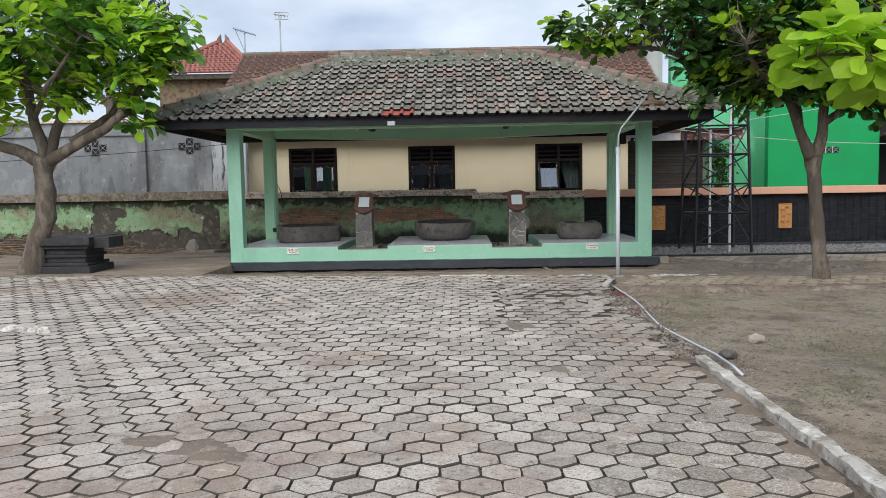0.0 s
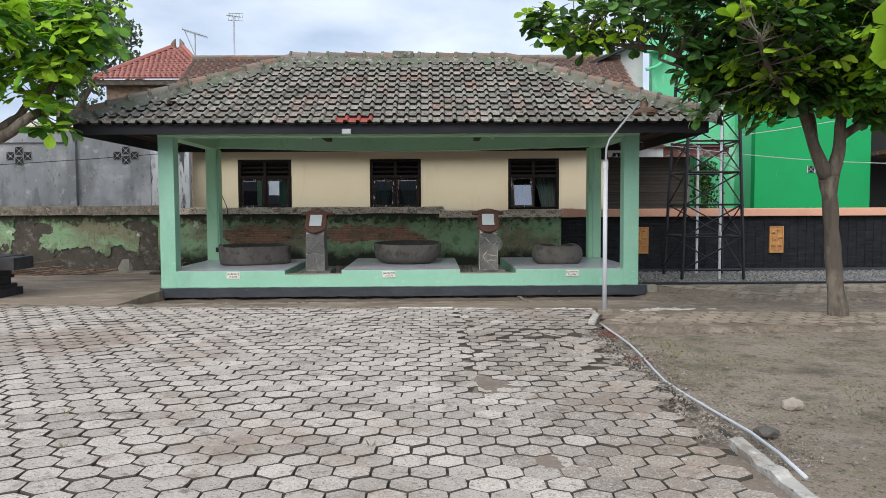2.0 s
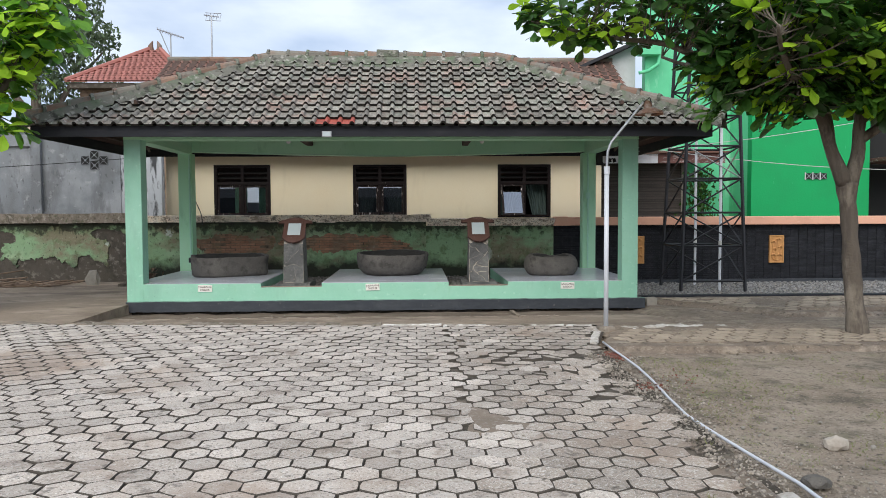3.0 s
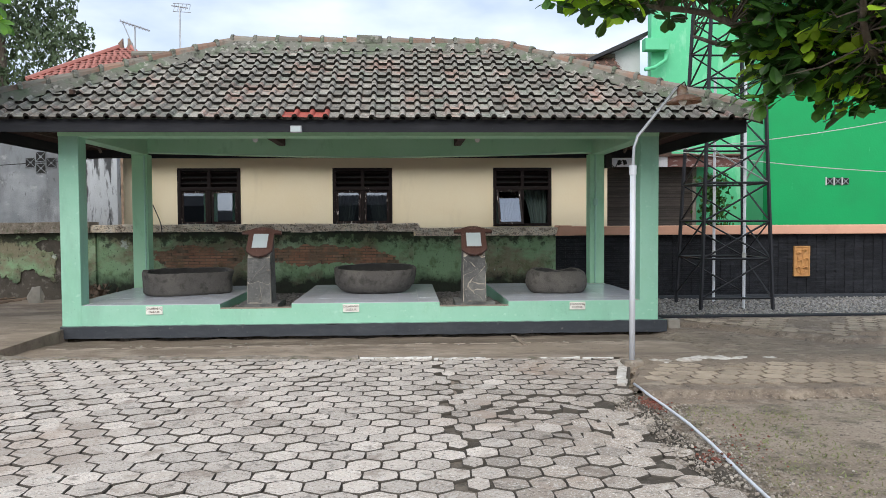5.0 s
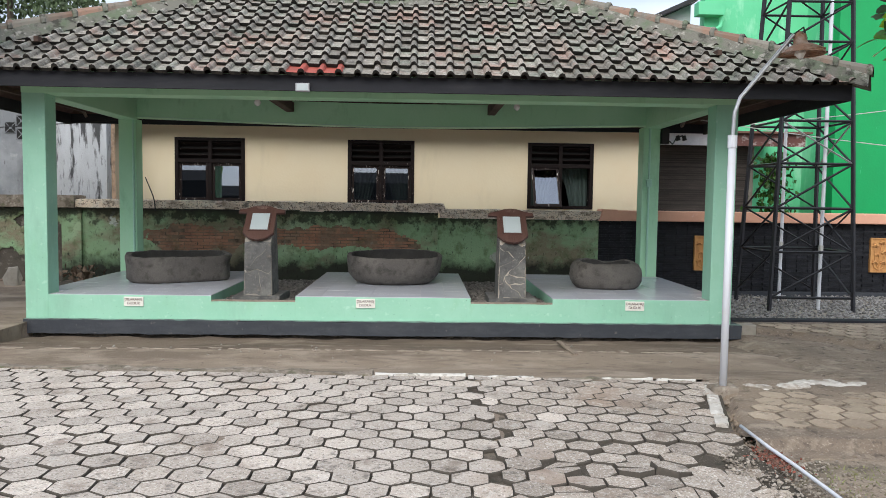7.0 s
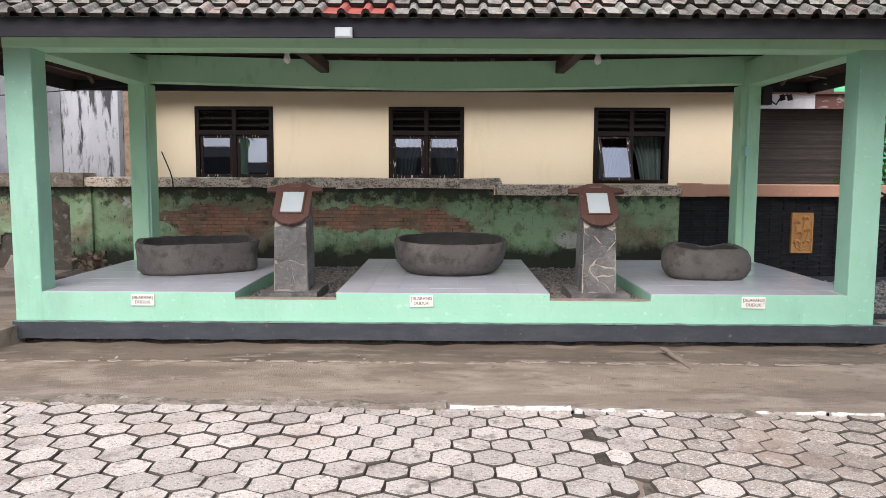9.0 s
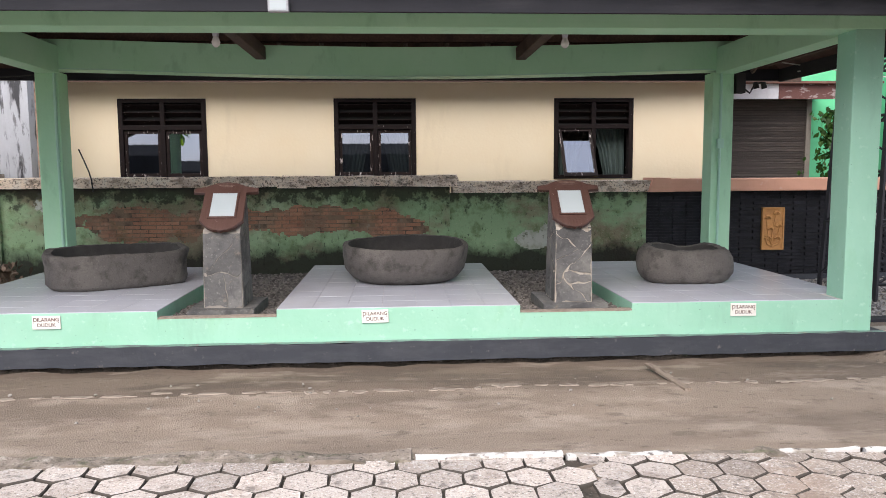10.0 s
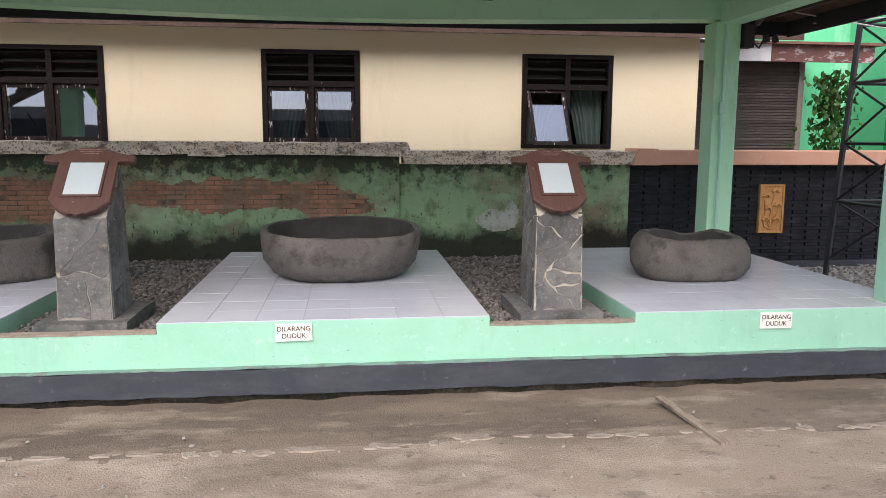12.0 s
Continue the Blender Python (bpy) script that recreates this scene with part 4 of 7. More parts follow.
for x0, x1, z0, z1, y0, mat, label in ((-5.95, 0.36, 1.455, 1.6, 18.04, COPING, "lichen-covered pebbledash wall coping"), (0.34, 3.17, 1.35, 1.51, 18.05, COPING, "lichen-covered wall coping"), (-22, -5.95, 1.455, 1.66, 18.0, RAWKERB, "thick weathered wall coping")):
    tagged(part("coping", rough(long_box(x0, x1, y0, 18.45, z0, z1, 0.12), 0.014, 4, x0), mat), label, "coping", kind="structure")
for x0, x1, mat, label in ((-0.05, 0.46, COPING, "chamfered lichen-covered cap of the wall pier"), (-2.1, -1.7, COPING, "chamfered lichen-covered cap of the wall pier")):
    cap = box(x0, x1, 18.0, 18.46, 1.44, 1.612)
    for v in cap.verts:
        if v.co.z > 1.6:
            v.co.x += 0.07 if v.co.x < (x0 + x1) / 2 else -0.07
            v.co.y += 0.06 if v.co.y < 18.2 else -0.06
    tagged(part("pier_cap", rough(cap, 0.008, 5, x0), mat), label, "coping", kind="structure")
cap = box(3.13, 3.5, 17.99, 18.44, 1.343, 1.545)
for v in cap.verts:
    if v.co.z > 1.5:
        v.co.x += 0.06 if v.co.x < 3.3 else -0.06
tagged(part("pier_cap", cap, PINK), "salmon painted cap at the end of the coping", "coping", kind="structure")
tagged(part("coping", box(3.17, 16, 18.02, 18.42, 1.345, 1.53, 0.02), PINK), "salmon painted wall coping", "coping", kind="structure")
black = part("wall_east", box(3.15, 16, 18.2, 18.38, -0.2, 1.36), SLATE, label="garden wall clad in black stacked stone strips")
tagged(black, kind="structure", category="wall")
rnd = random.Random(8)
sv, sf = [], []
for j in range(33):
    z = -0.03 + j * 0.042
    x = 2.95 + 0.1 * (j % 2)
    while x < 13.5:
        w = 0.2
        a, b = max(3.16, x + rnd.uniform(-0.004, 0.004)), x + w - 0.003
        if b > a + 0.03:
            k = len(sv)
            lean = 1 if j % 2 else -1
            ya, yb = 18.2 - 0.014 - 0.009 * (1 - lean) - rnd.uniform(0, 0.006), 18.2 - 0.014 - 0.009 * (1 + lean) - rnd.uniform(0, 0.006)
            top = z + 0.038
            sv.extend(((a, ya, z), (b, yb, z), (b, yb + 0.004, top), (a, ya + 0.004, top), (a, 18.2, z), (b, 18.2, z), (b, 18.2, top), (a, 18.2, top)))
            sf.extend(tuple(k + q for q in f) for f in ((0, 1, 2, 3), (3, 2, 6, 7), (1, 5, 6, 2), (0, 3, 7, 4), (0, 4, 5, 1)))
        x += w
tagged(raw("stone_strip_cladding", sv, sf, SLATE, black), kind="stuff")
tagged(part("wall_foot", box(3.96, 14, 18.08, 18.14, -0.05, 0.12, 0.01), PLINTH), "black painted foot of the garden wall", "wall", kind="structure")
# out of view behind the camera; black so the window panes reflect it dark
tagged(part("wall_south", box(-24, 24, -14.2, -14, -0.2, 2.7), BLACKHOLE), "unseen plain wall closing the yard, black for dark pane reflections", "wall", kind="structure")
tagged(part("roof_south", prism([(-24, 0), (24, 0), (24, 0.06), (-24, 0.06)], 0, 1.5), BLACKHOLE), "plain dark roof over the unseen closing wall", "roof", kind="structure").matrix_basis = Matrix.Translation((0, -14.6, 2.55)) @ Matrix.Rotation(radians(-32), 4, "X") @ Matrix.Rotation(radians(180), 4, "Z")

# ---- cream house behind ----
house = thing("house", (0, 19.27, 0), "cream painted single-storey house with dark brown windows", "house")
HX0, HX1 = -5.75, 4.5
WINDOWS = ((-4.64, -3.33), (-1.4, -0.14), (2.02, 3.28))
WZ0, WZ1 = 1.53, 2.78
def pierced_wall(x0, x1, z0, z1, openings, y0, y1):
    """One wall slab with rectangular openings that go through it."""
    xs = sorted({x0, x1, *(v for o in openings for v in o[:2])})
    zs = sorted({z0, z1, *(v for o in openings for v in o[2:])})
    bm = bmesh.new()
    idx = {(x, z, y): bm.verts.new((x, y, z)) for x in xs for z in zs for y in (y0, y1)}
    solid = {}
    for i in range(len(xs) - 1):
        for j in range(len(zs) - 1):
            mx, mz = (xs[i] + xs[i + 1]) / 2, (zs[j] + zs[j + 1]) / 2
            solid[i, j] = not any(o[0] < mx < o[1] and o[2] < mz < o[3] for o in openings)
    for (i, j), k in solid.items():
        if not k:
            continue
        q = ((xs[i], zs[j]), (xs[i + 1], zs[j]), (xs[i + 1], zs[j + 1]), (xs[i], zs[j + 1]))
        for y in (y0, y1):
            bm.faces.new([idx[(*c, y)] for c in q])
        for n, (di, dj) in enumerate(((0, -1), (1, 0), (0, 1), (-1, 0))):
            if not solid.get((i + di, j + dj)):
                a, b = q[n], q[(n + 1) % 4]
                bm.faces.new((idx[(*a, y0)], idx[(*b, y0)], idx[(*b, y1)], idx[(*a, y1)]))
    return bm


part("wall", pierced_wall(HX0, HX1, -0.2, 3.3, [(a, b, WZ0, WZ1) for a, b in WINDOWS], 0, 0.15), CREAM, house)
part("wall", box(HX0, HX0 + 0.15, 0.16, 8, -0.2, 3.3), CREAM, house)
part("wall", box(HX1 - 0.15, HX1, 0.16, 8, -0.2, 3.3), CREAM, house)
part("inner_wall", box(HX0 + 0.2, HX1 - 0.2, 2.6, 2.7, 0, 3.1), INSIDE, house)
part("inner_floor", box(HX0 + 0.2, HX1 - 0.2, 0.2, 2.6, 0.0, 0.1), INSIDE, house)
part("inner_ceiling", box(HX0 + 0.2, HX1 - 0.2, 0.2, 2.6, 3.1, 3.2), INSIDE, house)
part("fascia", box(-6.9, 5.75, -0.44, -0.4, 2.98, 3.17), DARKWOOD, house, "dark brown eaves board")
part("soffit", box(-6.9, 5.75, -0.4, 0.0, 3.06, 3.09), DARKWOOD, house)


def tiled_slope(name, x0, x1, y0, z0, y1, z1, mat, parent, du=0.24, dv=0.3, x0t=None, x1t=None, label=""):
    """Courses of wavy tiles on a slope that faces south, as one mesh."""
    x0t, x1t = x0 if x0t is None else x0t, x1 if x1t is None else x1t
    rows = int(math.hypot(y1 - y0, z1 - z0) / dv)
    verts, faces = [], []
    for j in range(rows):
        a, b = j / rows, (j + 1.08) / rows
        xa, xb = x0 + (x0t - x0) * a, x1 + (x1t - x1) * a
        n = max(1, int((xb - xa) / du))
        for i in range(n):
            u0 = xa + (xb - xa) * i / n
            w = (xb - xa) / n
            k = len(verts)
            for t, lift in ((a, 0.045), (b, 0.012)):
                for f, h in ((0, 0.0), (0.5, 0.0), (0.72, 0.04), (1.0, 0.0)):
                    verts.append((u0 + w * f, y0 + (y1 - y0) * t, z0 + (z1 - z0) * t + lift + h))
            faces.extend((k + q, k + q + 1, k + q + 5, k + q + 4) for q in range(3))
    ob = raw(name, verts, faces, mat, parent, label)
    return tagged(ob, kind="stuff")


part("roof", prism([(-6.9, 0), (5.75, 0), (5.75, 0.05), (-6.9, 0.05)], 0, 1), DARKWOOD, house).matrix_basis = Matrix.Translation((0, -0.47, 3.12)) @ Euler((math.atan(2.85 / 4.57), 0, 0)).to_matrix().to_4x4() @ Matrix.Diagonal((1, math.hypot(4.57, 2.85), 1, 1))
tiled_slope("roof_tiles", -6.95, 5.8, -0.52, 3.16, 4.13, 6.0, BROWN_TILE, house, label="old brown clay roof tiles")
part("roof_back", box(-6.9, 5.75, 4.13, 9.1, 3.2, 3.3), DARKWOOD, house)
for k in range(32):
    x = -6.95 + k * 0.398
    part("ridge_cap", tube(((x, 4.13, 6.03), (x + 0.42, 4.13, 6.03 + 0.02)), (0.1, 0.085), 8), RIDGE, house)
for i, (a, b) in enumerate(WINDOWS):
    w = thing(f"window_{i + 1}", (a, 19.27, WZ0), "dark brown twin casement window with louvres above, peeling paint", "window", kind="structure")
    W, H = b - a, WZ1 - WZ0
    for nm, bx in (("frame", (0, 0.07, -0.02, 0.13, 0, H)), ("frame", (W - 0.07, W, -0.02, 0.13, 0, H)), ("frame", (0.07, W - 0.07, -0.02, 0.13, H - 0.06, H)), ("frame", (0.07, W - 0.07, -0.02, 0.13, 0, 0.06)),
                   ("mullion", (W / 2 - 0.035, W / 2 + 0.035, -0.018, 0.12, 0.06, H - 0.06)), ("transom", (0.07, W - 0.07, -0.022, 0.12, H - 0.47, H - 0.4))):
        part(nm, box(*bx, 0.004), FRAME, w)
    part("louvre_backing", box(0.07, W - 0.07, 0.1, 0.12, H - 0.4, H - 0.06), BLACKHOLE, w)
    for s0, s1 in ((0.07, W / 2 - 0.035), (W / 2 + 0.035, W - 0.07)):
        for k in range(3):
            z = H - 0.37 + 0.115 * k
            part("louvre", box(s0, s1, -0.05, 0.05, -0.007, 0.007, m=Matrix.Translation((0, 0.035, z + 0.02)) @ Euler((radians(-35), 0, 0)).to_matrix().to_4x4()), FRAME, w)
    for k, (s0, s1) in enumerate(((0.075, W / 2 - 0.04), (W / 2 + 0.04, W - 0.075))):
        z0, z1 = 0.065 - (0.17 if (i, k) == (2, 0) else 0), H - 0.475
        swing = {(2, 0): 33, (0, 1): 0.8}.get((i, k), 0)
        gone = (i, k) == (2, 1)
        if gone:
            continue
        sash = thing("sash", (0, 0.03, z1))
        sash.parent = w
        if swing:
            sash.rotation_euler = (radians(-swing), 0, 0)
        d = z0 - z1
        for bx in ((s0, s0 + 0.045, -0.02, 0.02, d, 0), (s1 - 0.045, s1, -0.02, 0.02, d, 0), (s0 + 0.045, s1 - 0.045, -0.02, 0.02, d, d + 0.06), (s0 + 0.045, s1 - 0.045, -0.02, 0.02, -0.05, 0)):
            part("sash_rail", box(*bx, 0.003), SASH, sash)
        pane = part("pane", box(s0 + 0.04, s1 - 0.04, -0.003, 0.003, d + 0.05, -0.045), GLASS, sash, "reflecting window glass")
        pane.visible_shadow = False
    cur = bmesh.new()
    for side in (0, 1):
        if i == 0:
            continue
        n = 22
        ring = []
        for k in range(n + 1):
            u = k / n
            xt = 0.06 + u * (W / 2 - 0.06)
            xm = 0.06 + u * (W / 2 - 0.3)
            if side:
                xt, xm = W - xt, W - xm
            y = 0.26 + 0.025 * math.sin(k * 1.9)
            ring.append([cur.verts.new(c) for c in ((xt, y, H - 0.45), (0.4 * xt + 0.6 * xm, y, 0.45), (xm, y, 0.0))])
        for r, s in zip(ring, ring[1:]):
            for q in range(2):
                cur.faces.new((r[q], s[q], s[q + 1], r[q + 1]))
    part("curtain", cur, CURTAIN, w, "gathered grey-green curtain") if i else cur.free()

# ---- grey rendered wall to the west ----
grey = part("wall_grey", box(-24, -6.5, 18.5, 18.7, -0.2, 3.5), GREYWALL, label="tall weathered grey rendered wall with cross-shaped vents")
tagged(grey, kind="structure", category="wall")
part("wall_return", box(-6.5, -5.6, 18.52, 18.72, -0.2, 3.6), RETURNWALL, grey, "stained whitish wall end")
part("pilaster", box(-8.42, -8.2, 18.4, 18.5, 1.5, 3.5, 0.01), GREYWALL, grey)
part("wall_band", box(-24, -8.42, 18.44, 18.5, 3.15, 3.4, 0.01), GREYWALL, grey)
part("wall_ledge", box(-24, -6.4, 18.42, 18.75, 3.5, 3.58, 0.01), COPING, grey)


def vent(x, z, parent):
    """One openwork block: a square frame with a four-armed star."""
    bm = bmesh.new()
    r = 0.098
    for bx in ((-r, r, -r, -r + 0.007), (-r, r, r - 0.007, r), (-r, -r + 0.007, -r, r), (r - 0.007, r, -r, r)):
        box(x + bx[0], x + bx[1], 18.485, 18.51, z + bx[2], z + bx[3], bm=bm)
    for s in (45, 135):
        box(-0.12, 0.12, 0, 0.02, -0.0045, 0.0045, bm=bm, m=Matrix.Translation((x, 18.488, z)) @ Euler((0, radians(s), 0)).to_matrix().to_4x4())
    box(x - 0.022, x + 0.022, 18.486, 18.508, z - 0.022, z + 0.022, bm=bm)
    part("vent_block", bm, GREYWALL, parent, "openwork vent block")
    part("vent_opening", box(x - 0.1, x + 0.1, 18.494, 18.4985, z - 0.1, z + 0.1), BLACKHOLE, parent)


for cx in (-7.06, -9.55):
    for dx, dz in ((-0.2, 0), (0.2, 0), (0, 0.1 + 0.02), (0, -0.11)):
        vent(cx + dx, 2.84 + dz, grey)

# ---- green building, shed and houses beyond ----
green = thing("green_building", (0, 0, 0), "tall emerald green painted building behind the garden wall", "building")
part("wall", box(9.0, 12.2, 21.2, 21.45, -0.2, 9), EMERALD, green)
part("wall", box(6.55, 9.05, 22.6, 22.9, -0.2, 8.6), JADE, green, "faded jade green rear wall")
part("wall", box(9.0, 9.2, 21.45, 22.6, -0.2, 9), JADE, green)
part("ledge", box(6.3, 6.9, 22.3, 22.6, 6.0, 6.3, 0.01), JADE, green)
part("drainpipe", tube(((6.9, 22.45, 5.95), (6.85, 22.4, 5.75), (6.55, 22.35, 5.55), (6.3, 22.35, 5.5)), 0.05, 10), JADE, green)
# black sheet standing in for the deep shade beyond the green wall
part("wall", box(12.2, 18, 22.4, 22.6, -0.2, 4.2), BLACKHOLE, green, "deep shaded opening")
part("awning", box(12.3, 15.5, 20.2, 22.3, 2.95, 3.05, 0.01), PEELBROWN, green, "rusty awning")
for k in range(3):
    x = 10.45 + 0.2 * k
    part("vent_hole", box(x + 0.01, x + 0.18, 21.18, 21.199, 2.49, 2.65), BLACKHOLE, green)
    part("vent_bar", box(x - 0.01, x + 0.01, 21.165, 21.198, 2.47, 2.67), WHITEBLOCK, green)
    for turn in (45, -45):
        part("vent_grille", box(-0.1, 0.1, -0.004, 0.004, -0.008, 0.008, m=Matrix.Translation((x + 0.095, 21.176, 2.57)) @ Euler((0, radians(turn), 0)).to_matrix().to_4x4()), GREYWALL, green)
block_house = thing("block_house", (0, 0, 0), "whitewashed block wall with a metal roof edge", "house")
part("wall", prism([(4.6, 0), (6.5, 0), (6.5, 6.5), (4.6, 5.6)], 23.4, 23.6), WHITEBLOCK, block_house)
part("roof_edge", prism([(4.4, 5.55), (6.6, 6.55), (6.6, 6.65), (4.4, 5.65)], 23.0, 23.6), BLACKSTEEL, block_house)

shed = thing("shed", (0, 0, 0), "low shed with peeling maroon fascia and dark slatted wall", "shed")
part("wall", box(4.7, 7.05, 21.0, 21.05, 0, 2.95), BAMBOO, shed)
slats = bmesh.new()
for k in range(34):
    z = 1.4 + 0.045 * k
    box(4.72, 7.03, 20.975, 21.0, z, z + 0.03, bm=slats)
tagged(part("slats", slats, BAMBOO, shed), kind="stuff")
part("post", box(7.03, 7.12, 20.95, 21.06, 0, 2.95), CEMENT, shed)
part("fascia", box(6.26, 8.0, 20.5, 20.54, 2.88, 3.14), PEELBROWN, shed, "peeling maroon board")
part("fascia", box(4.55, 6.25, 20.49, 20.53, 2.88, 3.14), WHITEBLOCK, shed, "pale sheet metal board")
part("roof", prism([(4.5, 3.14), (8.1, 3.14), (8.1, 3.18), (4.5, 3.18)], 20.4, 23), BROWN_TILE, shed)

red_house = thing("red_roof_house", (0, 0, 0), "distant house with a salmon-red hipped tile roof", "house")
part("wall", box(-12.4, -8.6, 30.2, 36, 0, 6.45), BRICKBED, red_house, "unpainted brick wall")
part("eave_band", box(-12.6, -8.3, 29.8, 30.2, 6.28, 6.48, 0.02), MUDCORE, red_house)
tiled_slope("roof_tiles", -12.7, -8.2, 29.7, 6.5, 32.6, 8.25, BRIGHT_TILE, red_house, du=0.2, dv=0.24, x0t=-10.6, x1t=-10.2, label="salmon-red roof tiles")
raw("roof_deck", [(-12.68, 29.72, 6.5), (-8.22, 29.72, 6.5), (-10.2, 32.6, 8.24), (-10.6, 32.6, 8.24)], [(0, 1, 2, 3)], BRIGHT_TILE, red_house)
for a, b in (((-12.7, 29.7, 6.55), (-10.6, 32.6, 8.32)), ((-8.2, 29.7, 6.55), (-10.2, 32.6, 8.32))):
    part("hip_cap", tube((a, b), 0.09, 6), BRIGHT_TILE, red_house)
for dx in (-0.16, 0.16):
    part("finial", tube(((-10.4 + dx, 32.6, 8.2), (-10.4 + dx * 1.1, 32.6, 8.42), (-10.4 + dx * 0.6, 32.6, 8.62)), (0.12, 0.1, 0.02), 6), RIDGE, red_house)

# antennas on the roofs
def antenna(base, height, boom, n, span, tilt, label):
    a = thing("antenna", base, label, "antenna")
    part("mast", tube(((0, 0, 0), (0, 0, height)), 0.022, 6), GALV, a)
    part("boom", tube(((-boom / 2, 0, height - 0.02 + tilt), (boom / 2, 0, height - 0.02 - tilt)), 0.018, 5), GALV, a)
    for k in range(n):
        u = -0.5 + (k + 0.5) / n
        s = span * (1 - 0.35 * (u + 0.5))
        z = height - 0.02 - 2 * tilt * u
        part("element", tube(((boom * u, -s * 0.6, z - s * 0.4), (boom * u, s * 0.6, z + s * 0.4)), 0.012, 4), GALV, a)
    return a


a = antenna((-6.88, 23.42, 6.0), 0.8, 0.75, 9, 0.2, 0.07, "slanting multi-element television aerial on a roof mast")
a.rotation_euler = (0, 0, radians(35))
part("stay", tube(((-0.3, 0, 0.82), (0.05, 0, 0.0)), 0.014, 4), GALV, a)
a = antenna((-5.72, 23.42, 6.0), 1.3, 0.42, 2, 0.1, 0.03, "small grid television aerial on a tall mast")
for k in range(5):
    part("reflector_rod", tube(((-0.16 + 0.1 * k, 0, 1.16 + 0.008 * k), (-0.12 + 0.1 * k, 0, 1.38 - 0.012 * k)), 0.008, 4), GALV, a)
for z in (1.16, 1.37):
    part("reflector_rail", tube(((-0.17, 0, z), (0.28, 0, z - 0.02)), 0.009, 4), GALV, a)

# ---- things on the platform ----
def basin(at, rx, ry, h, foot, wall, deep, turn, seed, label, lean=0.0, dent=0.0, square=2.4, boulder=False):
    """A hollowed boulder: outer skin and rim, and the darker hollow as a part of its own."""
    outer = [(foot * 0.5, 0.0), (foot * 0.96, 0.004), (foot + (1 - foot) * 0.4, h * 0.13), (foot + (1 - foot) * 0.78, h * 0.36), (0.985, h * 0.66), (1.0, h * 0.92), (0.985, h * 0.985), (0.96, h), (1 - wall, h * 0.985)]
    inner = [(1 - wall, h * 0.985), (0.975 - wall, h * 0.93), (0.94 - wall * 1.1, h * (1 - deep * 0.55)), (0.8 - wall, h * (1 - deep)), (0.3, h * (1 - deep) - 0.01)]
    if boulder:
        outer = [(foot * 0.5, 0.0), (foot * 0.9, 0.004), (0.9, h * 0.1), (0.98, h * 0.3), (1.0, h * 0.5), (0.975, h * 0.72), (0.92, h * 0.88), (0.84, h * 0.97), (0.75, h), (0.68, h * 0.96)]
        inner = [(0.68, h * 0.96), (0.62, h * 0.86), (0.5, h * 0.74), (0.2, h * 0.7)]
    n = 72
    o = thing("stone_basin", at, label, "stone basin", group="ancient stone basins on the platform")
    o.rotation_euler = (0, 0, radians(turn))
    for name, prof, mat in (("body", outer, STONE), ("hollow", inner, DARKSTONE)):
        bm = bmesh.new()
        rings = []
        for r, z in prof:
            ring = []
            for k in range(n):
                t = k * math.tau / n
                c, s = math.cos(t), math.sin(t)
                e = (abs(c) ** square + abs(s) ** square) ** (-1 / square)
                p = Vector((rx * r * e * c, ry * r * e * s, z))
                w = (0.1 if square > 2.8 else 0.065) * noise.noise(Vector((c * 1.2, s * 1.2, z * 1.5 + seed))) + 0.022 * noise.noise(Vector((c * 5, s * 5, z * 9 + seed)))
                p.x *= 1 + w
                p.y *= 1 + w
                p.z += z / h * (lean * c + 0.022 * s + dent * math.exp(-((t - 1.4) ** 2) / 0.2) + 0.018 * noise.noise(Vector((c * 1.3, s * 1.3, seed + 5))) + 0.004 * noise.noise(Vector((c * 6, s * 6, seed))))
                ring.append(bm.verts.new(p))
            rings.append(ring)
        for r, s in zip(rings, rings[1:]):
            for k in range(n):
                bm.faces.new((r[k], r[(k + 1) % n], s[(k + 1) % n], s[k]))
        bm.faces.new(rings[0][::-1] if name == "body" else rings[-1])
        rough(rough(bm, 0.008, 11, seed), 0.004, 37, seed)
        part(name, bm, mat, o, "dark hollow" if name == "hollow" else "", smooth=True)
    return o


basin((-3.38, 15.55, 0.496), 0.69, 0.45, 0.375, 1.0, 0.12, 0.72, 28, 2.0, "long oblong grey stone trough on white tiles", lean=0.0, square=3.4)
basin((-0.36, 15.58, 0.496), 0.68, 0.66, 0.405, 0.74, 0.085, 0.85, 0, 5.5, "round hollowed grey stone basin on white tiles", square=2.3)
basin((2.545, 15.14, 0.496), 0.485, 0.35, 0.37, 0.9, 0.2, 0.35, -4, 9.0, "rounded grey stone trough with a shallow hollow", dent=-0.05, square=2.7, boulder=True)


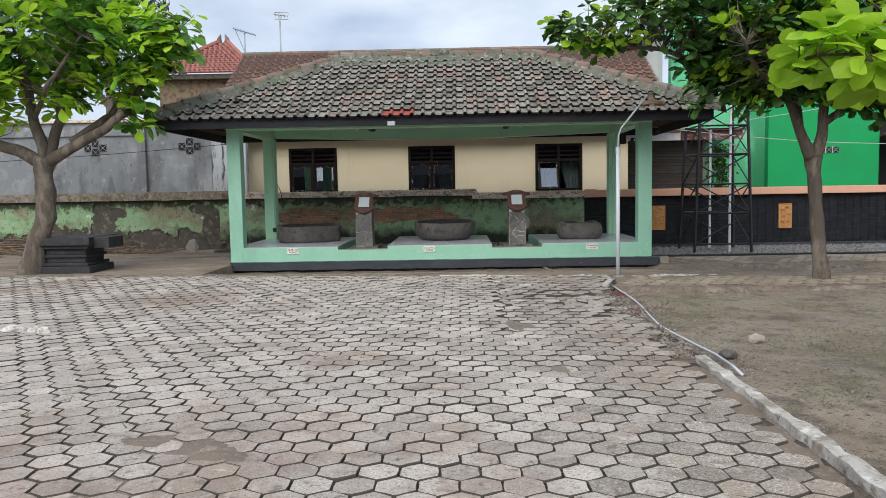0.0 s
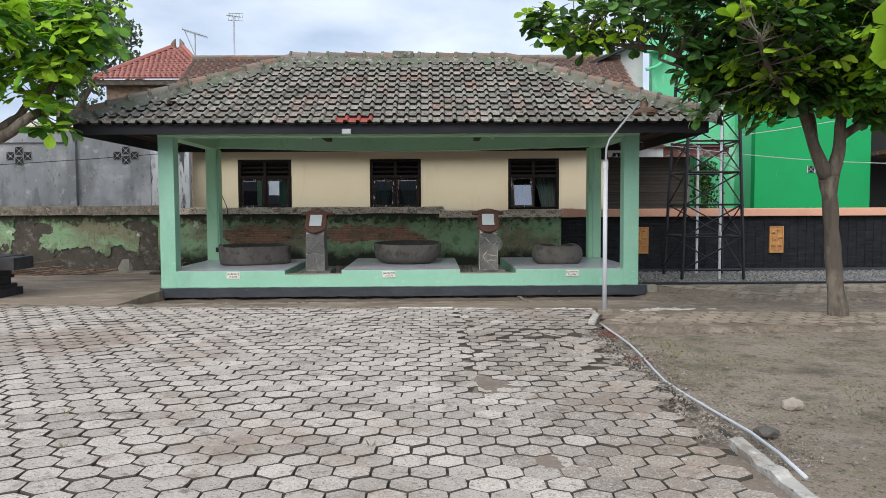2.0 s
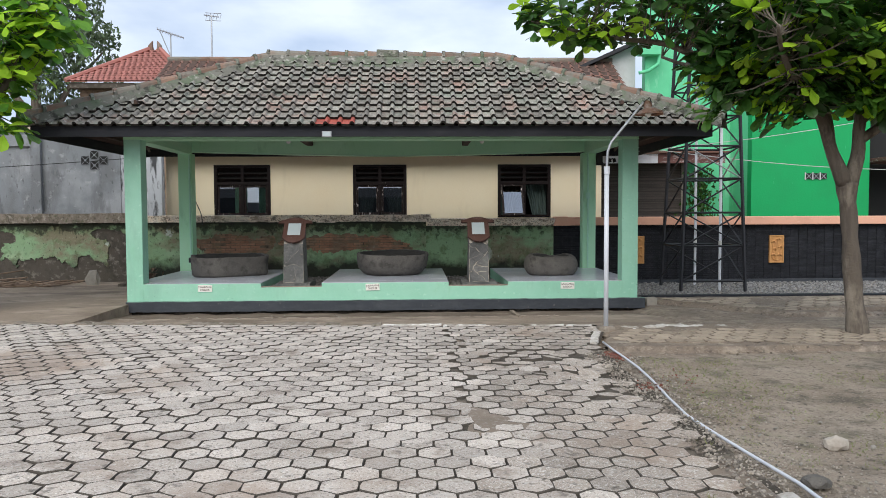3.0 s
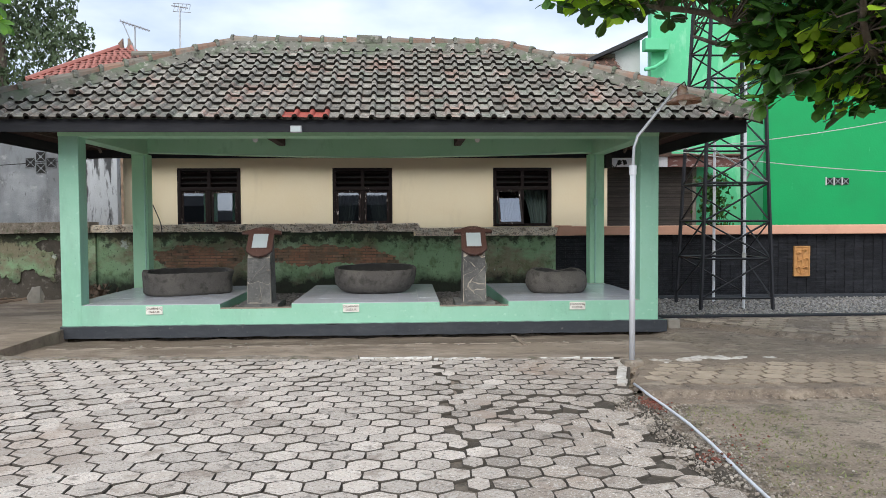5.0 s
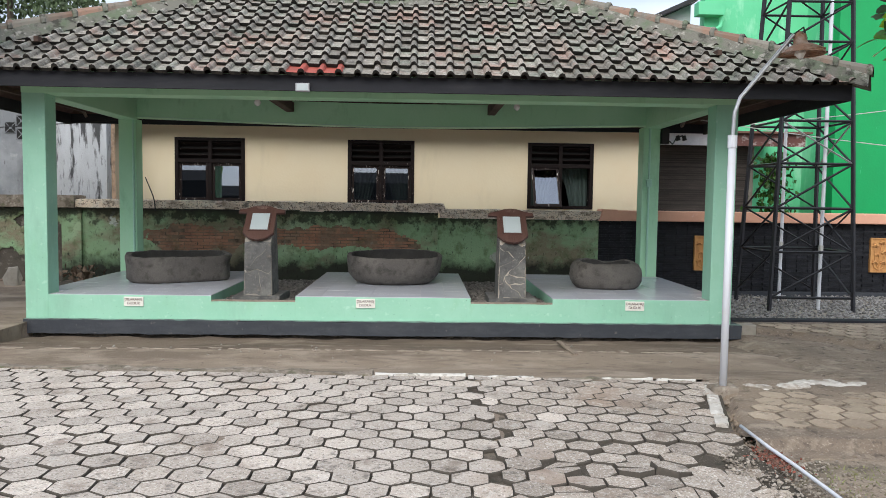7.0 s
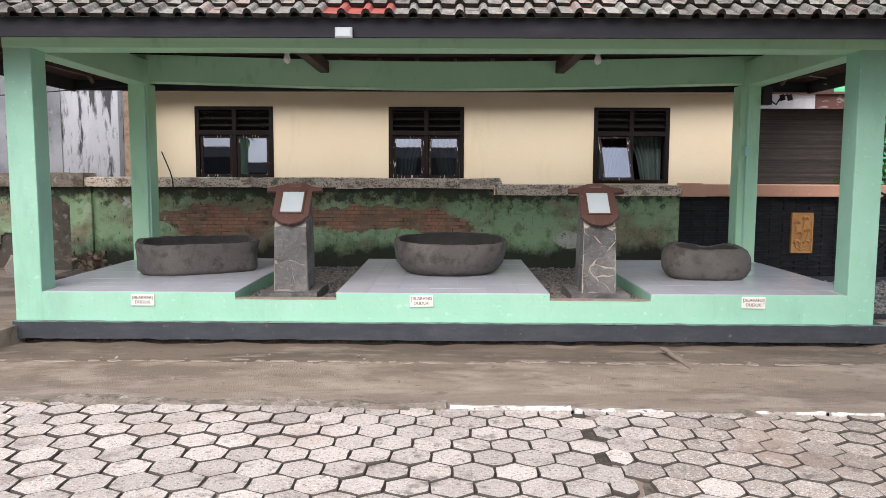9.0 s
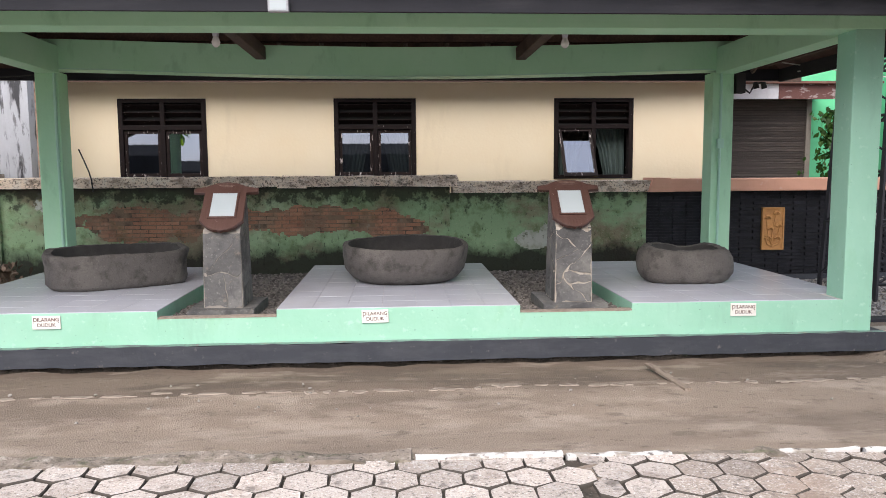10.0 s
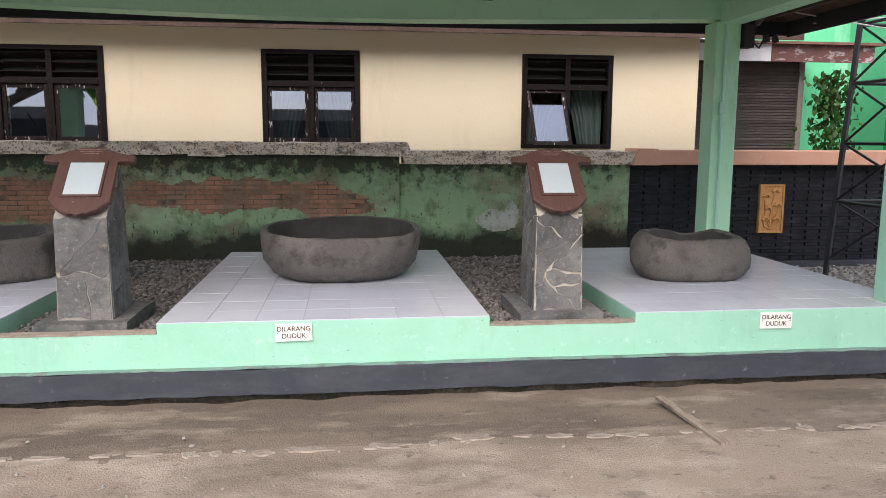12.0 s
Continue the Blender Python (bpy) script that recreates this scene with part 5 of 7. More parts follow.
def lectern(x, label, joint):
    """A stone-clad stele on a low base, with a sloping framed notice."""
    o = thing("notice_lectern", (x, 14.02, 0.385), label, "lectern", group="notice lecterns between the basins")
    part("base", rough(long_box(-0.29, 0.29, 0, 0.7, 0, 0.085, 0.06), 0.012, 8, x), SLAB, o, "rough grey stone base slab")
    core = bmesh.new()
    a, b = [], []
    for sx, lst in ((-1, a), (1, b)):
        for y, z, w in ((0.108, 0.08, 0.17), (0.128, 0.75, 0.16), (0.46, 1.11, 0.145), (0.53, 1.12, 0.145), (0.54, 0.08, 0.17)):
            lst.append(core.verts.new((sx * w, y, z)))
    core.faces.new(a)
    core.faces.new(b[::-1])
    for k in range(5):
        core.faces.new((a[k], a[(k + 1) % 5], b[(k + 1) % 5], b[k]))
    part("core", core, joint, o, "cement joints")
    rn = random.Random(int(x * 100) + 900)
    # split the faces into irregular stones
    def area(p):
        return 0.5 * abs(sum(p[k - 1][0] * p[k][1] - p[k][0] * p[k - 1][1] for k in range(len(p))))

    def stones(poly, depth):
        if area(poly) < (0.06 if x < 0 else 0.05) or depth > 4:
            return [poly]
        cx, cz = sum(p[0] for p in poly) / len(poly), sum(p[1] for p in poly) / len(poly)
        tall = max(p[1] for p in poly) - min(p[1] for p in poly) > 1.1 * (max(p[0] for p in poly) - min(p[0] for p in poly))
        t = rn.gauss(0, 0.6) + (math.pi / 2 if tall else 0)
        nx, nz = math.cos(t), math.sin(t)
        off = rn.uniform(-0.03, 0.03)
        one, two = [], []
        for k in range(len(poly)):
            p, q = poly[k], poly[(k + 1) % len(poly)]
            dp, dq = ((v[0] - cx) * nx + (v[1] - cz) * nz - off for v in (p, q))
            (one if dp >= 0 else two).append(p)
            if dp * dq < 0:
                u = dp / (dp - dq)
                m = (p[0] + (q[0] - p[0]) * u, p[1] + (q[1] - p[1]) * u)
                one.append(m)
                two.append(m)
        return stones(one, depth + 1) + stones(two, depth + 1)

    for face in range(3):
        lo, hi = ((-0.165, 0.165), (0.125, 0.53), (0.125, 0.53))[face]
        whole = [(lo, 0.085), (hi, 0.085), (hi, 0.745 if face == 0 else 1.06), (lo, 0.745)]
        for poly in stones(whole, 0):
            cx, cz = sum(p[0] for p in poly) / len(poly), sum(p[1] for p in poly) / len(poly)
            q = []
            for k, (u, z) in enumerate(poly):
                u2, z2 = poly[(k + 1) % len(poly)]
                cuts = max(1, int(math.hypot(u2 - u, z2 - z) / 0.025))
                for c in range(cuts):
                    pu, pz = u + (u2 - u) * c / cuts, z + (z2 - z) * c / cuts
                    free = lo + 0.003 < pu < hi - 0.003
                    if free and c:
                        pu += 0.06 * noise.noise(Vector((pu * 9, pz * 9, x + face)))
                        pz += 0.06 * noise.noise(Vector((pu * 9, pz * 9, x + face + 9)))
                    ln = max(0.01, math.hypot(pu - cx, pz - cz))
                    wide = 0.0045 if x < 0 else max(0.002, 0.007 + 0.016 * noise.noise(Vector((pu * 7, pz * 7, 3))))
                    g = max(0.0, 1 - wide / ln)
                    q.append((cx + (pu - cx) * g, cz + (pz - cz) * g))
            bm = bmesh.new()
            if face == 0:
                f = [bm.verts.new((u, 0.102 + 0.032 * (z - 0.085), z)) for u, z in q]
                r = [bm.verts.new((u, 0.13 + 0.032 * (z - 0.085), z)) for u, z in q]
            else:
                s = 1 if face == 1 else -1
                f = [bm.verts.new((s * (0.18 - 0.026 * z), u, z)) for u, z in q]
                r = [bm.verts.new((s * (0.15 - 0.028 * z), u, z)) for u, z in q]
            bm.faces.new(f)
            for k in range(len(q)):
                bm.faces.new((f[k], f[(k + 1) % len(q)], r[(k + 1) % len(q)], r[k]))
            bmesh.ops.bevel(bm, geom=[e for e in bm.edges if all(v in f for v in e.verts)], offset=0.002, segments=1, affect="EDGES")
            part("stone", bm, SLAB, o)
    # the board, in its own slope
    tilt = Matrix.Translation((0, 0.108, 0.8)) @ Euler((radians(-44), 0, 0)).to_matrix().to_4x4() @ Matrix.Scale(0.9, 4)
    outline = [(0, -0.07), (0.03, -0.052), (0.065, -0.055), (0.13, -0.02), (0.212, 0.06), (0.196, 0.43), (0.32, 0.435), (0.318, 0.49), (0.205, 0.497), (0.16, 0.535), (0.09, 0.565), (0, 0.575)]
    outline = outline + [(-u, v) for u, v in outline[-2:0:-1]]
    bm = prism(outline, -0.03, 0.012)
    bmesh.ops.bevel(bm, geom=[e for e in bm.edges if abs(e.verts[0].co.y - e.verts[1].co.y) < 1e-6 and e.verts[0].co.y < 0], offset=0.008, segments=1, affect="EDGES")
    bm.transform(tilt)
    part("board", bm, PLAQUE, o, "carved red-brown wooden notice board")
    for bx in ((-0.14, -0.12, 0.085, 0.43), (0.12, 0.14, 0.085, 0.43), (-0.12, 0.12, 0.085, 0.105), (-0.12, 0.12, 0.41, 0.43)):
        bm = box(bx[0], bx[1], -0.042, -0.03, bx[2], bx[3], 0.003)
        bm.transform(tilt)
        part("bead", bm, PLAQUE, o)
    bm = box(-0.12, 0.12, -0.036, -0.0301, 0.105, 0.41)
    bm.transform(tilt)
    part("notice", bm, PAPER, o, "glossy white notice sheet")
    for k in range(3):
        bm = box(-0.1 + 0.02 * k, 0.1 - 0.02 * k, -0.032, -0.0305, 0.54 - 0.02 * k, 0.546 - 0.02 * k)
        bm.transform(tilt)
        part("inscription", bm, DIMINK, o)
    return o


lectern(-1.99, "grey stone-clad lectern with a wooden framed notice", CEMENT)
lectern(1.14, "stone-clad lectern with pale joints and a framed notice", PALEJOINT)


def pebbles(name, spots, label, mat=PEBBLE):
    verts, faces = [], []
    rn = random.Random(12)
    ico = bmesh.new()
    bmesh.ops.create_icosphere(ico, subdivisions=1, radius=1)
    iv, jf = [v.co.copy() for v in ico.verts], [tuple(v.index for v in f.verts) for f in ico.faces]
    ico.free()
    for x, y, z, r in spots:
        m = Euler((rn.uniform(0, 6), rn.uniform(0, 6), rn.uniform(0, 6))).to_matrix()
        s = Vector((r * rn.uniform(0.7, 1.4), r * rn.uniform(0.7, 1.2), r * rn.uniform(0.45, 0.8)))
        b = len(verts)
        verts.extend((x + p.x, y + p.y, z + 0.7 * p.z) for p in (m @ Vector((v.x * s.x, v.y * s.y, v.z * s.z)) for v in iv))
        faces.extend(tuple(b + k for k in f) for f in jf)
    return tagged(raw(name, verts, faces, mat), label, "gravel", kind="stuff")


rn = random.Random(5)
for x0, x1 in NOTCHES:
    spots = [(rn.uniform(x0 + 0.02, x1 - 0.02), rn.uniform(13.98, 16.95), rn.uniform(0.004, 0.022), rn.uniform(0.012, 0.025)) for _ in range(3600)]
    spots = [(x, y, z + 0.385 - 0.0425 * (y - 13.96), r) for x, y, z, r in spots]
    pebbles("gravel", spots, "grey pebbles in the sunk bed between the tiled blocks")
spots = [(rn.uniform(-4.5, 3.6), rn.uniform(16.92, 18.05), 0.225 + rn.uniform(0, 0.02), rn.uniform(0.018, 0.032)) for _ in range(5000)]
pebbles("gravel", spots, "grey pebbles behind the platform along the wall")
spots = [(rn.uniform(4.0, 12.5), rn.uniform(14.82, 18.06), 0.035 + 0.03 * rn.random(), rn.uniform(0.015, 0.03)) for _ in range(10000)]
pebbles("gravel", spots, "pale grey gravel around the foot of the steel tower", PALEGRAVEL)
tagged(part("gravel_base", box(3.97, 13, 14.8, 18.15, -0.1, 0.04), CEMENT), "grey bed under the gravel", "ground", kind="structure")
tagged(part("back_strip", box(-6, 3.9, 16.91, 18.16, -0.1, 0.222), DIRT), "dark dirt strip behind the platform", "ground", kind="structure")


# small warning signs
def text_mesh(words, size, parent, at, mat):
    cu = bpy.data.curves.new("writing", "FONT")
    cu.body, cu.size, cu.align_x, cu.align_y, cu.extrude = words, size, "CENTER", "CENTER", 0.0006
    cu.offset = 0.0005
    tmp = bpy.data.objects.new("writing", cu)
    scene.collection.objects.link(tmp)
    me = bpy.data.meshes.new_from_object(tmp.evaluated_get(bpy.context.evaluated_depsgraph_get()))
    bpy.data.objects.remove(tmp)
    me.materials.append(mat)
    ob = new("writing", me)
    ob.parent = parent
    ob.matrix_basis = Matrix.Translation(at) @ Euler((radians(90), 0, 0)).to_matrix().to_4x4()
    return ob


for x, z, turn in ((-3.4, 0.415, 0), (-0.65, 0.418, -1), (2.605, 0.418, 0.5)):
    s = thing("warning_sign", (x, 13.87, z), "small cream plate with dark red lettering on the platform edge", "sign", group="warning signs on the platform edge")
    s.rotation_euler = (0, radians(turn), 0)
    part("plate", box(-0.115, 0.115, -0.004, 0.008, -0.056, 0.056, 0.002), SIGNPLATE, s)
    text_mesh("DILARANG", 0.043, s, (0, -0.0052, 0.024), INK)
    text_mesh("DUDUK", 0.043, s, (0, -0.0052, -0.022), INK)
    for dx in (-0.1, 0.1):
        part("screw", tube(((dx, -0.008, 0), (dx, -0.003, 0)), 0.004, 6), BLACKSTEEL, s)

# electrics of the pavilion
for x in (-2.24, 1.3):
    b = thing("ceiling_bulb", (x, 15.3, 3.12), "white bulb in a plain socket under the tie beam", "lamp", group="bulbs under the pavilion roof")
    part("bracket", box(-0.05, 0.25 if x < 0 else 0.06, -0.03, 0.03, 0.0, 0.03), DARKWOOD, b) if x < 0 else part("bracket", box(-0.25, 0.06, -0.03, 0.03, 0.0, 0.03), DARKWOOD, b)
    part("socket", tube(((0, 0, 0.0), (0, 0, -0.02), (0, 0, -0.05), (0, 0, -0.1)), (0.07, 0.066, 0.036, 0.03), 14), PVC, b)
    part("bulb", tube(((0, 0, -0.1), (0, 0, -0.125), (0, 0, -0.16), (0, 0, -0.19), (0, 0, -0.21)), (0.024, 0.032, 0.045, 0.038, 0.012), 14), GLASSBULB, b, smooth=True)
lamp_box = thing("floodlight", (-1.29, 13.17, 2.86), "small grey box light on the black fascia", "lamp")
part("body", box(-0.075, 0.075, -0.06, 0.0, -0.045, 0.045, 0.008), LAMPGREY, lamp_box)
part("lens", box(-0.06, 0.06, -0.064, -0.06, -0.033, 0.033), PAPER, lamp_box)
for x, side, top in ((-4.47, 1, 3.15), (3.6, -1, 3.15)):
    c = thing("conduit", (x, 16.76, 0.5), "painted electric conduit on the back column", "conduit")
    part("pipe", tube(((0, 0, 0.25 if side > 0 else 0.0), (0, 0, 2.3), (0.02 * side, 0, 2.45), (0.03 * side, 0, top - 0.5)), 0.017, 8), MINT_TRIM, c)
    for z in (0.6, 1.3, 2.0):
        part("clip", box(-0.02, 0.02, -0.012, 0.014, z, z + 0.02), MINT_TRIM, c)
    part("junction_box", box(-0.04, 0.04, -0.03, 0.014, 1.42 if side < 0 else 0.16, 1.54 if side < 0 else 0.26, 0.006), MINT_TRIM if side < 0 else BLACKSTEEL, c)
meter = thing("meter_box", (3.8, 16.8, 2.72), "black meter box with hanging cables on the column", "meter box")
part("body", box(-0.02, 0.1, -0.07, 0.06, -0.12, 0.12, 0.01), CABLE, meter)
part("cable", tube(((0.08, -0.03, -0.05), (0.16, -0.05, -0.12), (0.22, -0.04, -0.02), (0.33, 0, 0.02)), 0.012, 6), CABLE, meter)
for dx in (0.24, 0.34):
    part("clamp", tube(((dx, -0.02, 0.02), (dx + 0.02, -0.02, -0.06)), (0.03, 0.035), 8), CABLE, meter)
wall_wire = thing("hanging_cable", (-4.64, 18.03, 1.55), "thin black cable bent over the wall coping", "cable")
part("cable", tube(((0.07, -0.03, -0.14), (0.05, -0.025, 0.04), (0.02, -0.02, 0.14), (-0.05, 0.02, 0.28), (-0.13, 0.06, 0.44)), 0.01, 5), CABLE, wall_wire)

# ---- street lamp on its plastic pole ----
lamp = thing("street_lamp", (2.5, 10.9, 0.1), "white plastic pipe lamp post with a rusty enamel shade", "street lamp")
part("pole", tube(((0, 0, -0.05), (0, 0, 2.06)), 0.03, 16), PVC, lamp, smooth=True)
part("coupling", tube(((0, 0, 2.02), (0, 0, 2.12)), 0.037, 16), PVC, lamp)
part("arm", tube(((0, 0, 2.1), (0.01, 0, 2.3), (0.05, 0, 2.42), (0.47, 0.02, 2.93)), 0.016, 10), GALV, lamp, "bent galvanised pipe arm")
part("shade", tube(((0.5, 0.02, 2.95), (0.52, 0.02, 2.92), (0.53, 0.02, 2.86), (0.53, 0.02, 2.835), (0.54, 0.02, 2.79), (0.54, 0.02, 2.775)), (0.02, 0.05, 0.055, 0.11, 0.18, 0.185), 20, cap=False), RUST, lamp, "rusty enamel lamp shade")
part("bulb", tube(((0.53, 0.02, 2.82), (0.53, 0.02, 2.78), (0.54, 0.02, 2.74)), (0.03, 0.045, 0.015), 10), GLASSBULB, lamp)
part("cable", tube(((0.47, 0.02, 2.93), (0.55, 0.02, 2.99), (0.58, 0.02, 2.9)), 0.008, 5), CABLE, lamp)
part("footing", rough(box(-0.11, 0.11, -0.1, 0.1, -0.06, 0.08, 0.02), 0.02, 6), RAWKERB, lamp)

# ---- lattice tower ----
tower = thing("steel_tower", (0, 0, 0), "black painted lattice steel tower standing in the gravel", "tower")
T0, T1, TH = ((5.35, 16.2), (6.64, 16.16), (6.66, 17.4), (5.34, 17.4)), ((5.72, 16.5), (6.4, 16.5), (6.4, 17.1), (5.72, 17.1)), 9.0


def leg_at(k, z):
    u = z / TH
    return Vector((T0[k][0] + (T1[k][0] - T0[k][0]) * u, T0[k][1] + (T1[k][1] - T0[k][1]) * u, z))


for k in range(4):
    part("leg", tube((leg_at(k, 0.0), leg_at(k, TH)), 0.034, 4), BLACKSTEEL, tower)
levels = [0.25, 0.95, 1.62, 2.3, 2.95, 3.55, 4.15, 4.75, 5.35, 6.0, 6.7, 7.4]
for n, z in enumerate(levels):
    for k in range(4):
        a, b = leg_at(k, z), leg_at((k + 1) % 4, z)
        if n not in (0,) or k == 0:
            part("strut", tube((a, b), 0.021, 4), BLACKSTEEL, tower)
        if n + 1 < len(levels):
            c = leg_at((k + 1) % 4, levels[n + 1])
            part("brace", tube((a, c), 0.017, 4), BLACKSTEEL, tower)
            if k in (0, 1) and n % 2:
                part("brace", tube((b, leg_at(k, levels[n + 1])), 0.015, 4), BLACKSTEEL if n % 3 else GALV, tower)
for x, y, z1 in ((6.2, 16.36, 6.4), (6.1, 17.45, 4.4)):
    p = thing("water_pipe", (x, y, 0.0), "white plastic water pipe strapped to the tower", "pipe", group="water pipes on the tower")
    part("pipe", tube(((0, 0, 0), (0, 0, z1)), 0.028, 10), PVC, p)
    part("joint", tube(((0, 0, 0.95), (0, 0, 1.05)), 0.036, 10), WIRE, p)


# carved panels on the black wall
def panel(x):
    p = thing("carved_panel", (x, 18.2, 0.48), "ochre stone panel carved with lotus flowers on the black wall", "relief panel", group="carved panels on the black wall")
    w, h = 0.33, 0.62
    part("slab", box(0, w, -0.06, 0, 0, h, 0.006), OCHRE, p)
    for bx in ((0, w, 0, 0.025), (0, w, h - 0.025, h), (0, 0.025, 0.025, h - 0.025), (w - 0.025, w, 0.025, h - 0.025)):
        part("rim", box(bx[0], bx[1], -0.075, -0.06, bx[2], bx[3], 0.004), OCHRE, p)
    for pts in (((0.17, 0.04), (0.15, 0.2), (0.17, 0.36), (0.2, 0.5)), ((0.16, 0.06), (0.09, 0.22), (0.07, 0.42)), ((0.17, 0.08), (0.23, 0.2), (0.26, 0.32)), ((0.16, 0.05), (0.25, 0.09), (0.28, 0.16)), ((0.15, 0.05), (0.08, 0.09), (0.06, 0.16))):
        part("stem", tube([(u, -0.066, v) for u, v in pts], 0.011, 6), OCHRE, p)
    for u, v, r in ((0.21, 0.52, 0.055), (0.085, 0.46, 0.055), (0.245, 0.34, 0.055), (0.12, 0.3, 0.05), (0.085, 0.16, 0.06), (0.235, 0.16, 0.055)):
        bm = bmesh.new()
        for k in range(5):
            t = radians(20 + 35 * k)
            tube(((u, -0.064, v), (u + 0.6 * r * math.cos(t), -0.078, v + 0.6 * r * math.sin(t)), (u + 1.2 * r * math.cos(t), -0.066, v + 1.2 * r * math.sin(t))), (0.006, r * 0.36, 0.003), 6, bm)
        part("flower", bm, OCHRE, p)


for x in (4.87, 8.06, 11.2):
    panel(x)

# ---- black carved pedestal under the west tree ----
ped = thing("stone_pedestal", (-7.38, 13.0, 0.16), "black carved stepped stone pedestal beside the tree", "pedestal")
for nm, hw, z0, z1 in (("foot", 0.5, 0.0, 0.14), ("moulding", 0.44, 0.14, 0.2), ("waist", 0.37, 0.2, 0.3), ("moulding", 0.41, 0.3, 0.35), ("waist", 0.38, 0.35, 0.46), ("moulding", 0.46, 0.46, 0.53), ("cap", 0.53, 0.53, 0.68)):
    part(nm, rough(box(-hw, hw, -hw, hw, z0, z1, 0.012), 0.006, 6), BLACKSTONE, ped)
part("tray", box(0.53, 0.82, -0.35, 0.25, 0.47, 0.67, 0.01), BLACKSTONE, ped)

# ---- pipe, plank, rubble ----
hose = thing("ground_pipe", (0, 0, 0), "bent white plastic pipe lying on the soil along the paving", "pipe")
pts = [(2.2, 9.85, 0.16), (2.23, 9.5, 0.13), (2.25, 9.2, 0.12), (2.27, 8.7, 0.1), (2.25, 8.2, 0.085), (2.2, 7.6, 0.07), (2.17, 7.1, 0.06), (2.19, 6.7, 0.06), (2.24, 6.2, 0.055), (2.29, 5.6, 0.06), (2.24, 5.05, 0.09), (2.12, 4.5, 0.15)]
part("pipe", tube(pts, 0.0115, 10), PVC, hose, smooth=True)
OLDWOOD = material("grey_weathered_board", (0.27, 0.215, 0.165), 0.95, [((0.12, 0.09, 0.07), 9, 0.48, 0.64, 0.8, (6, 0.6, 1)), ((0.42, 0.37, 0.31), 20, 0.58, 0.7, 0.6, U)], 0.8, 60)
plank = part("plank", rough(box(-0.03, 0.03, -0.37, 0.37, 0, 0.02, 0.004), 0.008, 6), OLDWOOD)
plank.matrix_basis = Matrix.Translation((1.63, 13.06, 0.05)) @ Matrix.Rotation(radians(4), 4, "Z")
tagged(plank, "short weathered board lying on the apron", "plank")


def stone(at, r, seed, label, mat, cat="stone", group=""):
    bm = bmesh.new()
    bmesh.ops.create_icosphere(bm, subdivisions=2, radius=1)
    for v in bm.verts:
        n = 1 + 0.35 * noise.noise(v.co * 1.3 + Vector((seed, 0, 0)))
        v.co = Vector((v.co.x * r[0], v.co.y * r[1], v.co.z * r[2])) * n
    ob = part("stone", bm, mat)
    ob.location = at
    return tagged(ob, label, cat, group)


stone((2.96, 6.4, 0.035), (0.085, 0.065, 0.055), 1.0, "lone grey stone on bare soil", RUBBLE)
lump = part("concrete_block", rough(box(-0.09, 0.09, -0.09, 0.09, -0.08, 0.11, 0.012), 0.012, 7, 3), CEMENT)
lump.location = (4.08, 14.1, 0.07)
tagged(lump, "small square concrete block at the corner of the plinth", "block")
stone((2.42, 5.65, 0.05), (0.09, 0.06, 0.04), 6.0, "dark stone beside the ground pipe", STONE)
for x, y, r, s in ((-4.75, 6.55, 0.13, 4.0), (-4.48, 6.5, 0.11, 8.0), (-4.95, 6.4, 0.1, 2.0), (-4.35, 6.42, 0.08, 7.0)):
    stone((x, y, 0.2), (r, r * 0.7, 0.05), s, "white broken kerb lump on the paving", KERB, group="broken kerb lumps")
stone((-6.75, 17.5, 0.28), (0.14, 0.05, 0.2), 5.0, "upright rubble slab at the wall foot", CEMENT)
rn = random.Random(31)
rub = []
for _ in range(2600):
    y = rn.uniform(5.2, 9.85)
    x = pave_edge(y) + abs(rn.gauss(0, 0.22)) - 0.18
    rub.append((x, y, max(soil_z(x, y), 0.02 if x > 2.13 else 0.1) + 0.006, rn.choice((0.005, 0.006, 0.008, 0.01, 0.016))))
for _ in range(3200):
    y = rn.uniform(5.0, 9.4)
    x = 2.2 + abs(rn.gauss(0, 0.3 if y < 7.8 else 0.14))
    rub.append((x, y, soil_z(x, y) + 0.004, rn.choice((0.004, 0.006, 0.008, 0.012))))
clods = []
for _ in range(260):
    x = 2.5 + 6 * rn.random() ** 1.5
    clods.append((x, 9.6 + 0.1 * noise.noise(Vector((x * 1.3, 0, 8))) + rn.gauss(-0.02, 0.06), 0.03 + 0.05 * rn.random(), rn.choice((0.008, 0.01, 0.014, 0.022))))
for _ in range(150):
    clods.append((*(lambda y: (rn.gauss(2.3 + 0.25 * (y - 10), 0.07), y))(rn.uniform(9.5, 11.3)), 0.09, rn.choice((0.01, 0.014, 0.02, 0.03))))
pebbles("broken_edge", clods, "crumbled earth and cement along the edge of the old paving", TAN)
pebbles("rubble", rub, "loose grey rubble along the broken paving edge", RUBBLE)
reds = [(rn.gauss(2.2, 0.06), rn.gauss(9.35, 0.13), 0.1, rn.uniform(0.004, 0.013)) for _ in range(260)] + [(rn.gauss(2.5, 0.12), rn.gauss(8.3, 0.2), 0.07, rn.uniform(0.004, 0.01)) for _ in range(60)] + [(rn.gauss(2.12, 0.07), rn.gauss(7.9, 0.1), 0.1, rn.uniform(0.006, 0.016)) for _ in range(50)]
pebbles("brick_rubble", reds, "crushed red brick on the soil", material("crushed_red_brick", (0.21, 0.062, 0.042), 0.95, [((0.13, 0.075, 0.058), 9, 0.42, 0.62, 0.85, U)], 0.4, 60, island=0.3))
